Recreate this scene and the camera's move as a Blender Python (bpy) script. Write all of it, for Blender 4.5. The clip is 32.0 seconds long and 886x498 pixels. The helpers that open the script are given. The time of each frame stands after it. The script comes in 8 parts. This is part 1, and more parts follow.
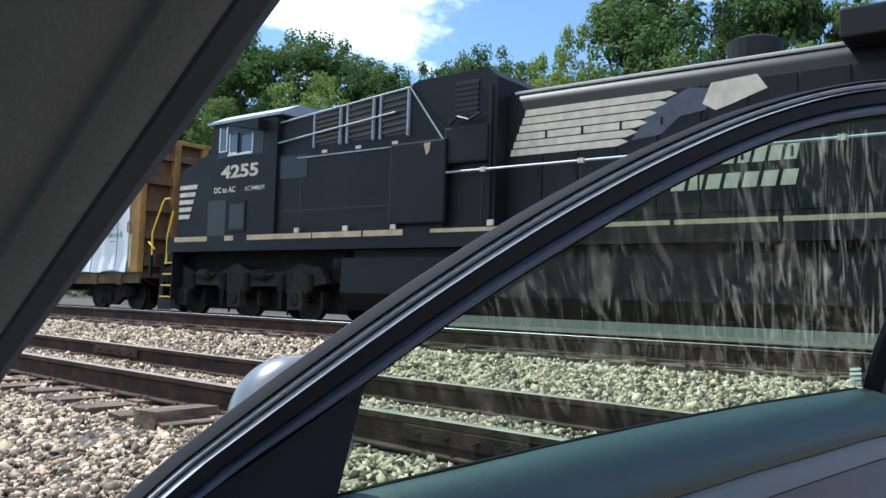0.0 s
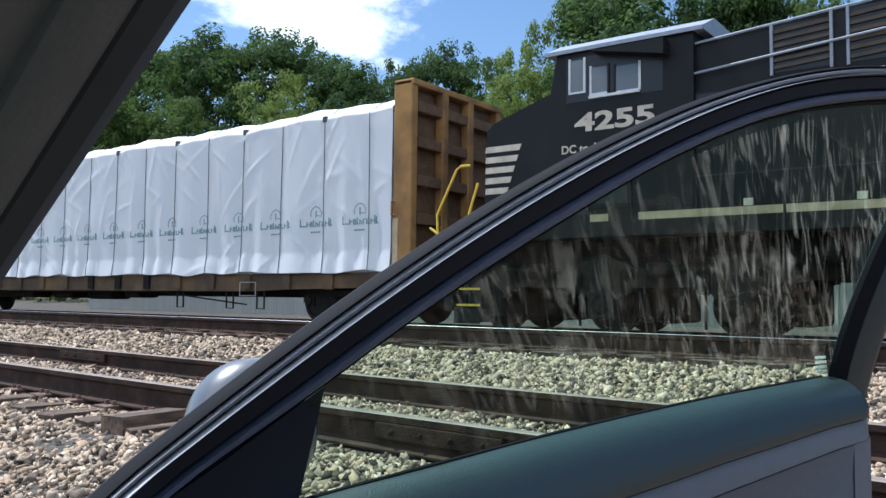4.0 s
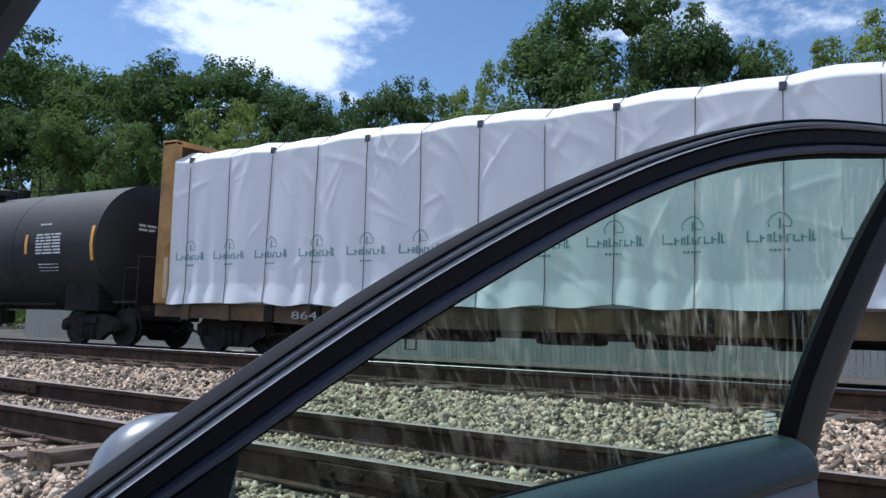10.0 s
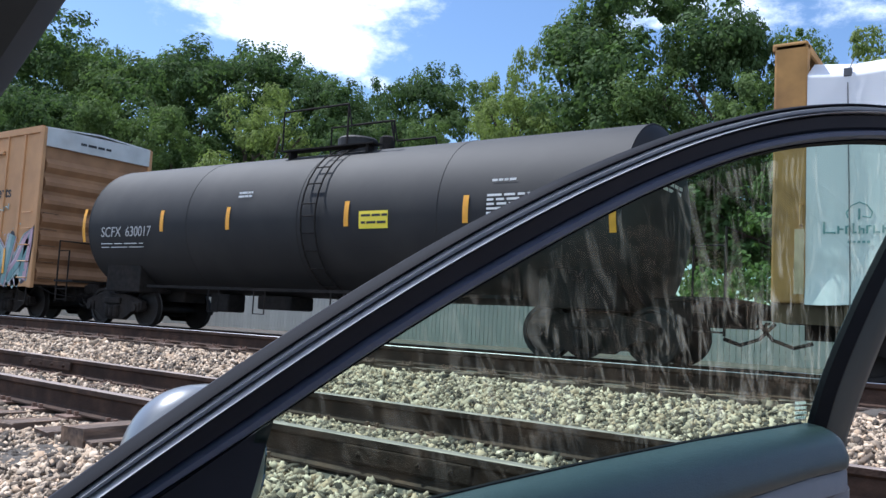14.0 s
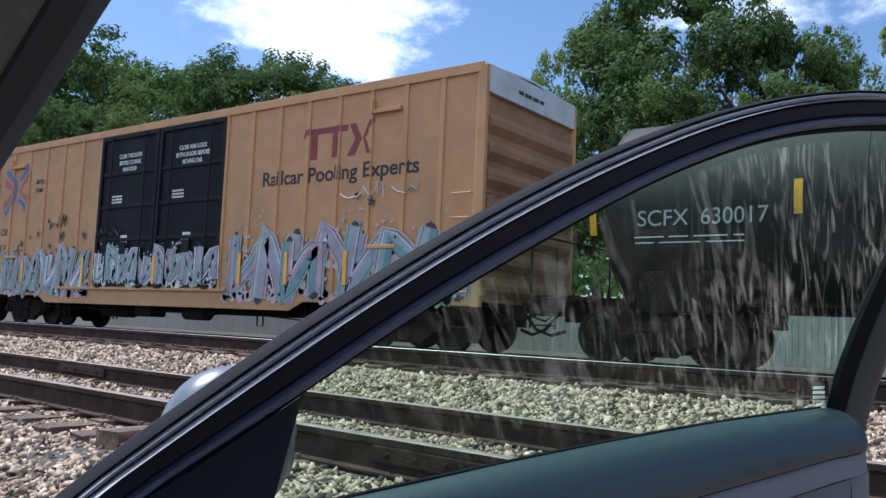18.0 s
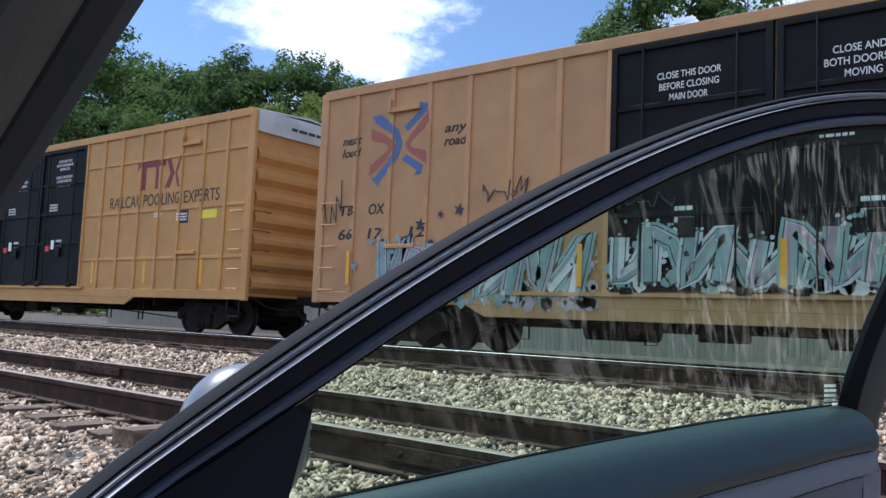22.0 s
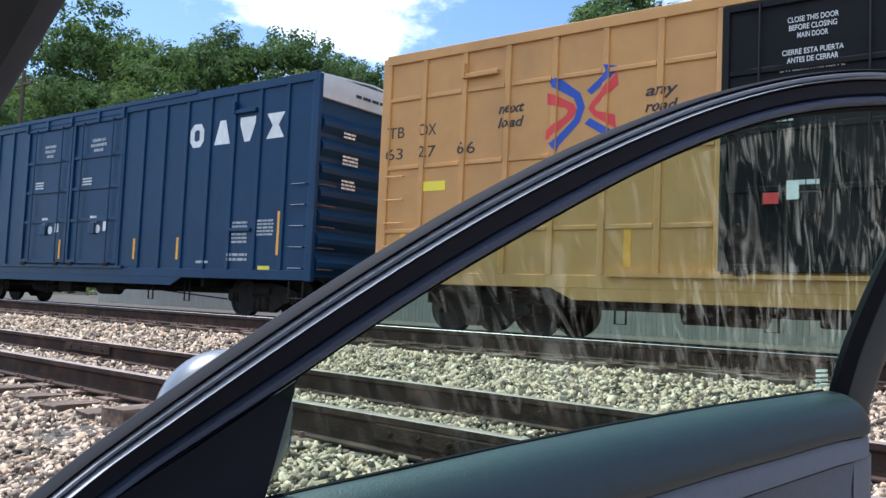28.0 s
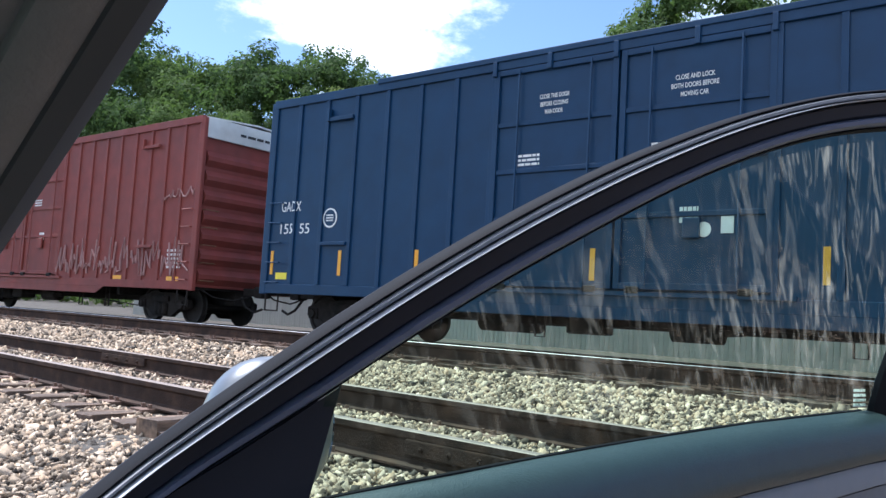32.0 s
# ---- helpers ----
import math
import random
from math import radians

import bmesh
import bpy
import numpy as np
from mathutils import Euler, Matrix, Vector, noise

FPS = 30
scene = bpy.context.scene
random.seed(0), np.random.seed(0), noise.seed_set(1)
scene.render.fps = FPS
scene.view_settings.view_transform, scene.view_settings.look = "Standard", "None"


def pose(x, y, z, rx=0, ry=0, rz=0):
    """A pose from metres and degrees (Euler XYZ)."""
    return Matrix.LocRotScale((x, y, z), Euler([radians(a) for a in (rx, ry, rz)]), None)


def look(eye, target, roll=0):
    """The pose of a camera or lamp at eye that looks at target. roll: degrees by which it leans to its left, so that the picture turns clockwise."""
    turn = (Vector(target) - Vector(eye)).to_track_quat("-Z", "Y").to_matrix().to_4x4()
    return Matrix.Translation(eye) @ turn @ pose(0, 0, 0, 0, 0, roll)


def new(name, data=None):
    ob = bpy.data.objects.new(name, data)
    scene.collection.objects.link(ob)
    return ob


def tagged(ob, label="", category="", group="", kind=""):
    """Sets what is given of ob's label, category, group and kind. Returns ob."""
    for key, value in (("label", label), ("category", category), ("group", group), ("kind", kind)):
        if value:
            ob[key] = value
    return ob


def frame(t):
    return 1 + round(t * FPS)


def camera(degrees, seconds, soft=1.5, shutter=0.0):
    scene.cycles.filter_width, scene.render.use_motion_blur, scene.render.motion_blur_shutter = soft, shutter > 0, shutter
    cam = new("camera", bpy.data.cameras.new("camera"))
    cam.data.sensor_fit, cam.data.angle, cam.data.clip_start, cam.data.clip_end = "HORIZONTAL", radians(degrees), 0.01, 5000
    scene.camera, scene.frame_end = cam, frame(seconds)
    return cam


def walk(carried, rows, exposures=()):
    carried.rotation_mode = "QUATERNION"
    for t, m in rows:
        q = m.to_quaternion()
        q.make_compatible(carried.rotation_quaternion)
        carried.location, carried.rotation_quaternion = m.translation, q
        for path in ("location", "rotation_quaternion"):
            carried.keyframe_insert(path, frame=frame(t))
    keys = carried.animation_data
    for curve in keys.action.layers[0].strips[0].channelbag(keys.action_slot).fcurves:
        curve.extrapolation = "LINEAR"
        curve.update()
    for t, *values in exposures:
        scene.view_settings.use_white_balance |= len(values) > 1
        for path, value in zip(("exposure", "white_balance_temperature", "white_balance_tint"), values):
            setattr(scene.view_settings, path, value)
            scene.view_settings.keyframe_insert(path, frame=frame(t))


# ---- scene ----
# Plan: x runs along the main track (the train goes to +x), y away from the car, z up.
# z = 0 is the top of the near siding's rails; the main track's rails top out at ZC.
cam = camera(56.36, 32.0, soft=1.5)
PATH = [
    (0, pose(0.0163, -3.3191, 0.6310, 93.581, -1.852, 38.058)),
    (0.5, pose(0.0164, -3.3140, 0.6382, 93.880, -1.486, 38.087)),
    (1, pose(0.0082, -3.3057, 0.6336, 94.214, -1.443, 37.925)),
    (1.5, pose(0.0195, -3.3101, 0.6390, 94.311, -1.486, 37.581)),
    (2, pose(0.0116, -3.3048, 0.6321, 94.289, -1.537, 37.423)),
    (2.5, pose(0.0129, -3.3211, 0.6380, 94.072, -1.707, 37.364)),
    (4.5, pose(0.0147, -3.2860, 0.6303, 93.248, -0.199, 35.456)),
    (5, pose(0.0283, -3.2601, 0.6263, 92.362, -0.287, 34.500)),
    (5.5, pose(-0.0231, -3.2025, 0.5748, 87.932, -1.619, 32.980)),
    (6, pose(-0.0213, -3.1641, 0.5648, 83.911, -2.338, 31.088)),
    (6.5, pose(-0.0397, -3.1584, 0.5478, 82.384, -4.215, 29.529)),
    (7, pose(-0.0480, -3.1526, 0.5552, 83.158, -6.473, 27.170)),
    (7.5, pose(-0.0377, -3.1674, 0.5854, 86.927, -6.319, 25.682)),
    (8, pose(-0.0290, -3.1827, 0.6155, 89.905, -4.900, 25.710)),
    (8.5, pose(-0.0263, -3.1944, 0.6254, 91.422, -3.659, 26.730)),
    (9, pose(-0.0122, -3.2184, 0.6358, 94.026, -2.565, 28.399)),
    (9.5, pose(-0.0038, -3.2512, 0.6419, 95.228, -2.378, 30.593)),
    (10, pose(-0.0078, -3.2501, 0.6496, 95.851, -1.836, 32.580)),
    (10.5, pose(-0.0050, -3.2492, 0.6546, 95.975, -1.151, 33.957)),
    (11, pose(-0.0011, -3.2538, 0.6484, 96.071, -1.015, 35.036)),
    (11.5, pose(-0.0099, -3.2576, 0.6440, 95.627, -1.503, 35.521)),
    (12, pose(-0.0088, -3.2566, 0.6380, 95.193, -1.620, 35.877)),
    (12.5, pose(-0.0145, -3.2514, 0.6378, 94.716, -1.474, 35.857)),
    (13, pose(-0.0109, -3.2523, 0.6390, 93.940, -1.568, 35.473)),
    (13.5, pose(-0.0150, -3.2473, 0.6442, 94.122, -2.417, 35.055)),
    (14, pose(-0.0079, -3.2537, 0.6413, 94.883, -2.960, 34.454)),
    (14.5, pose(-0.0126, -3.2476, 0.6437, 95.225, -3.117, 33.981)),
    (16.5, pose(0.0206, -3.2760, 0.6204, 94.646, -2.202, 33.405)),
    (17, pose(0.0123, -3.2782, 0.6184, 94.917, -2.510, 34.761)),
    (17.5, pose(0.0111, -3.2708, 0.6163, 95.155, -2.504, 35.768)),
    (18, pose(0.0168, -3.2754, 0.6202, 95.162, -2.381, 36.358)),
    (18.5, pose(0.0209, -3.2749, 0.6225, 95.066, -2.133, 36.555)),
    (19, pose(0.0216, -3.2800, 0.6238, 95.099, -2.193, 36.493)),
    (19.5, pose(0.0178, -3.2753, 0.6226, 95.213, -2.191, 36.470)),
    (20, pose(0.0228, -3.2807, 0.6200, 95.295, -2.254, 36.653)),
    (20.5, pose(0.0261, -3.2878, 0.6188, 95.279, -2.341, 36.942)),
    (21, pose(0.0264, -3.2895, 0.6194, 95.206, -2.367, 37.155)),
    (21.5, pose(0.0296, -3.2925, 0.6239, 95.116, -2.359, 37.215)),
    (22, pose(0.0248, -3.2846, 0.6186, 95.099, -2.366, 37.272)),
    (22.5, pose(0.0208, -3.2808, 0.6223, 95.076, -2.269, 37.301)),
    (23, pose(0.0205, -3.2827, 0.6185, 95.123, -2.403, 37.314)),
    (23.5, pose(0.0211, -3.2803, 0.6195, 95.328, -2.327, 37.214)),
    (24, pose(0.0225, -3.2785, 0.6232, 95.619, -2.257, 37.061)),
    (24.5, pose(0.0185, -3.2695, 0.6276, 95.698, -2.228, 37.058)),
    (25, pose(0.0232, -3.2854, 0.6200, 95.304, -2.363, 37.256)),
    (25.5, pose(0.0168, -3.2772, 0.6222, 94.514, -2.488, 37.625)),
    (27.5, pose(0.0182, -3.2597, 0.6306, 93.094, -2.462, 37.139)),
    (28, pose(0.0154, -3.2629, 0.6246, 93.690, -2.486, 36.676)),
    (28.5, pose(0.0134, -3.2700, 0.6280, 93.832, -2.340, 36.630)),
    (29, pose(0.0238, -3.2796, 0.6225, 94.090, -2.139, 37.159)),
    (29.5, pose(0.0202, -3.2881, 0.6227, 94.249, -2.319, 37.990)),
    (30, pose(0.0198, -3.2864, 0.6187, 94.276, -2.728, 38.715)),
    (30.5, pose(0.0146, -3.2891, 0.6128, 94.321, -3.009, 38.962)),
    (31, pose(0.0245, -3.2904, 0.6169, 94.384, -2.960, 39.016)),
    (31.5, pose(0.0143, -3.2849, 0.6071, 94.491, -3.240, 38.942)),
    (32, pose(0.0199, -3.2825, 0.6185, 94.778, -3.368, 38.773)),
]
LIGHTING = [(0, 0.60, 5500, 3), (2.0, 0.62, 5490, 5), (5.0, 0.24, 5450, 8), (6.0, 0.44, 5400, 10), (7.0, 0.94, 5370, 10), (8.0, 0.82, 5400, 10), (9.0, 0.22, 5350, 10), (10.0, -0.02, 5350, 10), (11.0, -0.10, 5350, 10), (12.0, 0.02, 5360, 10), (13.0, 0.25, 5400, 10), (14.0, 0.48, 5420, 10), (17.0, 0.27, 5400, 10), (24.0, 0.33, 5400, 11), (28.0, 0.67, 5490, 9), (30.0, 0.70, 5450, 10), (32.0, 0.80, 5500, 10)]
walk(cam, PATH, LIGHTING)

# ---------------------------------------------------------------- light
YC = 9.69          # centre line of the main track
ZC = 0.11          # rail top of the main track
SLOPE = -0.0599    # the siding runs slightly askew to the main track
MID_Y, MID_Z, MID_SLOPE = 4.05, 0.322, -0.015   # near rail of the track between, canted away from the car
SIDE = 1.64        # half width of a freight car

world = bpy.data.worlds.new("sky")
scene.world = world
world.use_nodes = True
SUN_AZ, SUN_EL = radians(-93), radians(60)   # azimuth from +y towards +x


def build_sky():
    nt = world.node_tree
    for n in list(nt.nodes):
        nt.nodes.remove(n)
    N, L = nt.nodes.new, nt.links.new
    out, bg = N("ShaderNodeOutputWorld"), N("ShaderNodeBackground")
    sky = N("ShaderNodeTexSky")
    sky.sky_type, sky.sun_disc = "NISHITA", False
    sky.sun_elevation, sky.sun_rotation = SUN_EL, SUN_AZ
    sky.air_density, sky.dust_density, sky.ozone_density = 1.0, 0.6, 1.5
    co, mp = N("ShaderNodeTexCoord"), N("ShaderNodeMapping")
    mp.inputs["Location"].default_value = (3.1, 0.4, 0.0)
    mp.inputs["Scale"].default_value = (1.0, 1.0, 2.0)
    no = N("ShaderNodeTexNoise")
    no.inputs["Scale"].default_value, no.inputs["Detail"].default_value, no.inputs["Roughness"].default_value = 5.0, 10, 0.62
    L(co.outputs["Generated"], mp.inputs["Vector"])
    L(mp.outputs["Vector"], no.inputs["Vector"])
    # one large cumulus, small wisps elsewhere
    total = None
    for d, w0, w1, amt in (((-0.665, 0.63, 0.408), 0.972, 0.997, 0.285), ((-0.16, 0.93, 0.36), 0.94, 0.99, 0.16), ((0.75, -0.5, 0.5), 0.6, 0.95, 0.25), ((-0.2, -0.8, 0.6), 0.7, 0.97, 0.25)):
        dt, mr = N("ShaderNodeVectorMath"), N("ShaderNodeMapRange")
        dt.operation = "DOT_PRODUCT"
        dt.inputs[1].default_value = Vector(d).normalized()
        mr.inputs["From Min"].default_value, mr.inputs["From Max"].default_value = w0, w1
        mr.inputs["To Max"].default_value = amt
        L(co.outputs["Generated"], dt.inputs[0])
        L(dt.outputs["Value"], mr.inputs["Value"])
        add = N("ShaderNodeMath")
        add.operation = "ADD"
        L(mr.outputs["Result"], add.inputs[0])
        L(no.outputs["Fac"] if total is None else total, add.inputs[1])
        total = add.outputs[0]
    ramp = N("ShaderNodeValToRGB")
    ramp.color_ramp.elements[0].position, ramp.color_ramp.elements[1].position = 0.64, 0.80
    ramp.color_ramp.interpolation = "EASE"
    mix = N("ShaderNodeMix")
    mix.data_type = "RGBA"
    mix.inputs["B"].default_value = (9.4, 9.5, 9.7, 1)
    L(total, ramp.inputs["Fac"])
    L(ramp.outputs["Color"], mix.inputs["Factor"])
    L(sky.outputs["Color"], mix.inputs["A"])
    L(mix.outputs["Result"], bg.inputs["Color"])
    bg.inputs["Strength"].default_value = 0.112
    L(bg.outputs["Background"], out.inputs["Surface"])


build_sky()
sun = new("sun", bpy.data.lights.new("sun", "SUN"))
sun.data.energy, sun.data.angle, sun.data.color = 5.0, radians(0.6), (1.0, 0.92, 0.82)
sd = Vector((math.sin(SUN_AZ) * math.cos(SUN_EL), math.cos(SUN_AZ) * math.cos(SUN_EL), math.sin(SUN_EL)))
sun.matrix_world = look(sd * 100, (0, 0, 0))
scene.view_settings.exposure = 0.0

# ---------------------------------------------------------------- materials


def mat(name, color, rough=0.6, metal=0.0, grain=0.0, scale=8.0, bump=0.0, bscale=40.0, stain=None, sscale=1.2, samt=0.5, island=0.0, spec=0.5, stretch=(1, 1, 1), rand=0.0, coat=0.0):
    """A painted or natural surface: base colour, fine grain, larger stains, fine relief."""
    m = bpy.data.materials.new(name)
    m.use_nodes = True
    nt = m.node_tree
    N, L = nt.nodes.new, nt.links.new
    b = nt.nodes["Principled BSDF"]
    b.inputs["Roughness"].default_value, b.inputs["Metallic"].default_value = rough, metal
    b.inputs["Specular IOR Level"].default_value = spec
    b.inputs["Coat Weight"].default_value = coat
    co, mp = N("ShaderNodeTexCoord"), N("ShaderNodeMapping")
    mp.inputs["Scale"].default_value = stretch
    L(co.outputs["Object"], mp.inputs["Vector"])
    base = N("ShaderNodeRGB")
    base.outputs[0].default_value = (*color, 1)
    cur = base.outputs[0]

    def noise_tex(s, detail=4.0):
        n = N("ShaderNodeTexNoise")
        n.inputs["Scale"].default_value, n.inputs["Detail"].default_value = s, detail
        L(mp.outputs["Vector"], n.inputs["Vector"])
        return n

    if stain:
        n, r, mx = noise_tex(sscale, 6), N("ShaderNodeValToRGB"), N("ShaderNodeMix")
        r.color_ramp.elements[0].position, r.color_ramp.elements[1].position = 0.45, 0.75
        r.color_ramp.elements[1].color = (samt, samt, samt, 1)
        mx.data_type = "RGBA"
        mx.inputs["B"].default_value = (*stain, 1)
        L(n.outputs["Fac"], r.inputs["Fac"])
        L(r.outputs["Color"], mx.inputs["Factor"])
        L(cur, mx.inputs["A"])
        cur = mx.outputs["Result"]
    if grain:
        n, hs, mr = noise_tex(scale), N("ShaderNodeHueSaturation"), N("ShaderNodeMapRange")
        mr.inputs["From Min"].default_value, mr.inputs["From Max"].default_value = 0.25, 0.75
        mr.inputs["To Min"].default_value, mr.inputs["To Max"].default_value = 1 - grain, 1 + grain
        L(n.outputs["Fac"], mr.inputs["Value"])
        L(mr.outputs["Result"], hs.inputs["Value"])
        L(cur, hs.inputs["Color"])
        cur = hs.outputs["Color"]
    if island or rand:
        hs, mr = N("ShaderNodeHueSaturation"), N("ShaderNodeMapRange")
        a = island or rand
        mr.inputs["To Min"].default_value, mr.inputs["To Max"].default_value = 1 - a, 1 + a
        src_node = N("ShaderNodeNewGeometry") if island else N("ShaderNodeObjectInfo")
        L(src_node.outputs["Random Per Island" if island else "Random"], mr.inputs["Value"])
        L(mr.outputs["Result"], hs.inputs["Value"])
        L(cur, hs.inputs["Color"])
        cur = hs.outputs["Color"]
    L(cur, b.inputs["Base Color"])
    if bump:
        n, bp = noise_tex(bscale, 5), N("ShaderNodeBump")
        bp.inputs["Strength"].default_value, bp.inputs["Distance"].default_value = bump, 0.02
        L(n.outputs["Fac"], bp.inputs["Height"])
        L(bp.outputs["Normal"], b.inputs["Normal"])
    return m


# Base darkened to stand for the shadow in the gaps between stones.
M_GROUND = mat("ground_gravel", (0.070, 0.060, 0.050), 0.95, grain=0.5, scale=14, bump=1.0, bscale=16, stain=(0.10, 0.085, 0.07), samt=0.6)
def stone_mat():
    """Crushed stone: each piece grey, tan, pinkish or dark, with grain and dust."""
    m = mat("ballast_stone", (0.5, 0.5, 0.5), 0.9, grain=0.25, scale=30, bump=0.3, bscale=60)
    nt = m.node_tree
    N, L = nt.nodes.new, nt.links.new
    geo, ramp, mx = N("ShaderNodeNewGeometry"), N("ShaderNodeValToRGB"), N("ShaderNodeMix")
    cr = ramp.color_ramp
    cr.interpolation = "LINEAR"
    cols = ((0.00, (0.030, 0.024, 0.019)), (0.26, (0.140, 0.105, 0.076)), (0.42, (0.37, 0.285, 0.205)), (0.58, (0.50, 0.355, 0.235)), (0.70, (0.33, 0.265, 0.195)), (0.86, (0.52, 0.405, 0.295)), (1.00, (0.66, 0.53, 0.395)))
    cr.elements[0].position, cr.elements[0].color = cols[0][0], (*cols[0][1], 1)
    cr.elements[1].position, cr.elements[1].color = cols[-1][0], (*cols[-1][1], 1)
    for pos, c in cols[1:-1]:
        cr.elements.new(pos).color = (*c, 1)
    L(geo.outputs["Random Per Island"], ramp.inputs["Fac"])
    hs = [n for n in nt.nodes if n.type == "HUE_SAT"][0]
    L(ramp.outputs["Color"], hs.inputs["Color"])
    return m


M_STONE = stone_mat()
M_RAIL = mat("rail_rust", (0.040, 0.025, 0.019), 0.85, grain=0.4, scale=6, bump=0.3, bscale=60, stain=(0.10, 0.055, 0.035), sscale=3, spec=0.2)
M_RAILTOP = mat("rail_head_polished", (0.62, 0.60, 0.58), 0.28, 1.0, grain=0.1, scale=3, stretch=(0.2, 4, 1))
M_RAILTOP_DULL = mat("rail_head_dull", (0.24, 0.19, 0.165), 0.65, 0.15, grain=0.3, scale=5)
M_TIE = mat("tie_wood", (0.12, 0.085, 0.065), 0.9, grain=0.5, scale=5, bump=0.6, bscale=30, stretch=(6, 1, 6), stain=(0.40, 0.26, 0.165), sscale=1.2, samt=0.9)
M_PLATE = mat("tie_plate_rust", (0.16, 0.10, 0.075), 0.85, grain=0.3, bump=0.3)
M_FENCE = mat("fence_grey_vinyl", (0.56, 0.58, 0.55), 0.6, grain=0.08, scale=2, stain=(0.40, 0.42, 0.40), sscale=0.6, samt=0.5, rand=0.05)
M_BARK = mat("bark", (0.09, 0.07, 0.05), 0.95, grain=0.4, scale=8, bump=0.8, bscale=20)


def leaf_mat(name, c):
    m = mat(name, c, 0.8, island=0.22, grain=0.25, scale=0.35, spec=0.12)
    b = m.node_tree.nodes["Principled BSDF"]
    nt = m.node_tree
    tr, mx = nt.nodes.new("ShaderNodeBsdfTranslucent"), nt.nodes.new("ShaderNodeMixShader")
    tr.inputs["Color"].default_value = (c[0] * 1.35, c[1] * 1.5, c[2] * 1.0, 1)
    mx.inputs["Fac"].default_value = 0.34
    nt.links.new(b.outputs[0], mx.inputs[1])
    nt.links.new(tr.outputs[0], mx.inputs[2])
    nt.links.new(mx.outputs[0], nt.nodes["Material Output"].inputs["Surface"])
    return m


M_LEAF = leaf_mat("leaves_dark", (0.080, 0.122, 0.048))
M_LEAF_LIGHT = leaf_mat("leaves_light", (0.18, 0.225, 0.072))
M_LEAF_MID = leaf_mat("leaves_mid", (0.112, 0.160, 0.056))

M_BLACK = mat("loco_black_paint", (0.0085, 0.0085, 0.0095), 0.50, grain=0.2, scale=3, stain=(0.024, 0.021, 0.019), sscale=0.8, samt=0.4, bump=0.05, spec=0.28)
M_GRIME = mat("underframe_grime", (0.016, 0.0145, 0.014), 0.9, grain=0.4, scale=9, bump=0.4, bscale=30, stain=(0.045, 0.034, 0.027), samt=0.5, spec=0.2)
M_WHEEL = mat("wheel_steel", (0.020, 0.017, 0.016), 0.65, 0.3, grain=0.3, bump=0.1)
M_TAN = mat("faded_tan_stripe", (0.50, 0.38, 0.24), 0.7, grain=0.25, scale=5)
M_WHITE = mat("white_lettering", (0.78, 0.78, 0.76), 0.6, grain=0.12, scale=6)
M_DATAWHITE = mat("worn_white_stencil", (0.42, 0.44, 0.45), 0.65, grain=0.25, scale=8)
M_STRIPE = mat("worn_cream_stripe", (0.66, 0.57, 0.45), 0.65, grain=0.2, scale=6)
M_YRAIL = mat("yellow_handrail", (0.72, 0.48, 0.04), 0.5, grain=0.15)
M_REFLECT = mat("reflector_amber", (0.80, 0.38, 0.03), 0.4, grain=0.12, scale=9)
M_PLAC = mat("placard_yellow", (0.85, 0.70, 0.05), 0.5)
M_PANE = mat("cab_glass", (0.07, 0.09, 0.11), 0.05, 0.0, spec=1.0)
M_YELLOW = mat("boxcar_yellow", (0.54, 0.285, 0.088), 0.55, grain=0.08, scale=2.5, stain=(0.37, 0.19, 0.07), sscale=0.7, samt=0.45, bump=0.05, bscale=20)
M_FADED = mat("boxcar_faded_tan", (0.49, 0.272, 0.124), 0.65, grain=0.1, scale=2.5, stain=(0.31, 0.175, 0.09), sscale=0.6, samt=0.45, bump=0.06, bscale=20)
# The end wall's shade is put into this darker copy of the tan.
M_FADED_SHADED_END = mat("shaded_tan_end", (0.34, 0.185, 0.090), 0.75, grain=0.2, scale=2.5, stain=(0.17, 0.095, 0.055), sscale=0.7, samt=0.6, bump=0.06, bscale=20)
M_DOOR = mat("boxcar_black_door", (0.0065, 0.0068, 0.0080), 0.62, grain=0.2, scale=3, stain=(0.020, 0.020, 0.020), samt=0.4, spec=0.2)
M_BLUE = mat("boxcar_blue", (0.0045, 0.031, 0.084), 0.42, grain=0.16, scale=2, stain=(0.013, 0.046, 0.100), sscale=0.35, samt=0.5, bump=0.30, bscale=1.8, spec=0.35)
M_RED = mat("boxcar_oxide_red", (0.20, 0.040, 0.030), 0.65, grain=0.15, scale=3, stain=(0.12, 0.05, 0.045), sscale=0.7, samt=0.5)
M_ROOF = mat("roof_galvanised", (0.60, 0.60, 0.58), 0.5, 0.2, grain=0.15, scale=2, stain=(0.42, 0.36, 0.30), samt=0.4)
M_ENDSIGN = mat("white_end_panel", (0.74, 0.75, 0.75), 0.6, grain=0.1)
M_TANK = mat("tank_black", (0.0145, 0.0140, 0.0150), 0.72, grain=0.15, scale=2, stain=(0.040, 0.037, 0.034), sscale=0.7, samt=0.5)
M_BLACKTEXT = mat("black_lettering", (0.03, 0.028, 0.03), 0.6)
M_TTXRED = mat("maroon_lettering", (0.22, 0.04, 0.05), 0.6, grain=0.15)
M_LOGOBLUE = mat("emblem_blue", (0.03, 0.08, 0.40), 0.6)
M_LOGORED = mat("emblem_red", (0.62, 0.05, 0.05), 0.6)
M_LOGOBLUE_F = mat("emblem_blue_faded", (0.10, 0.16, 0.34), 0.65)
M_LOGORED_F = mat("emblem_red_faded", (0.36, 0.12, 0.09), 0.65)
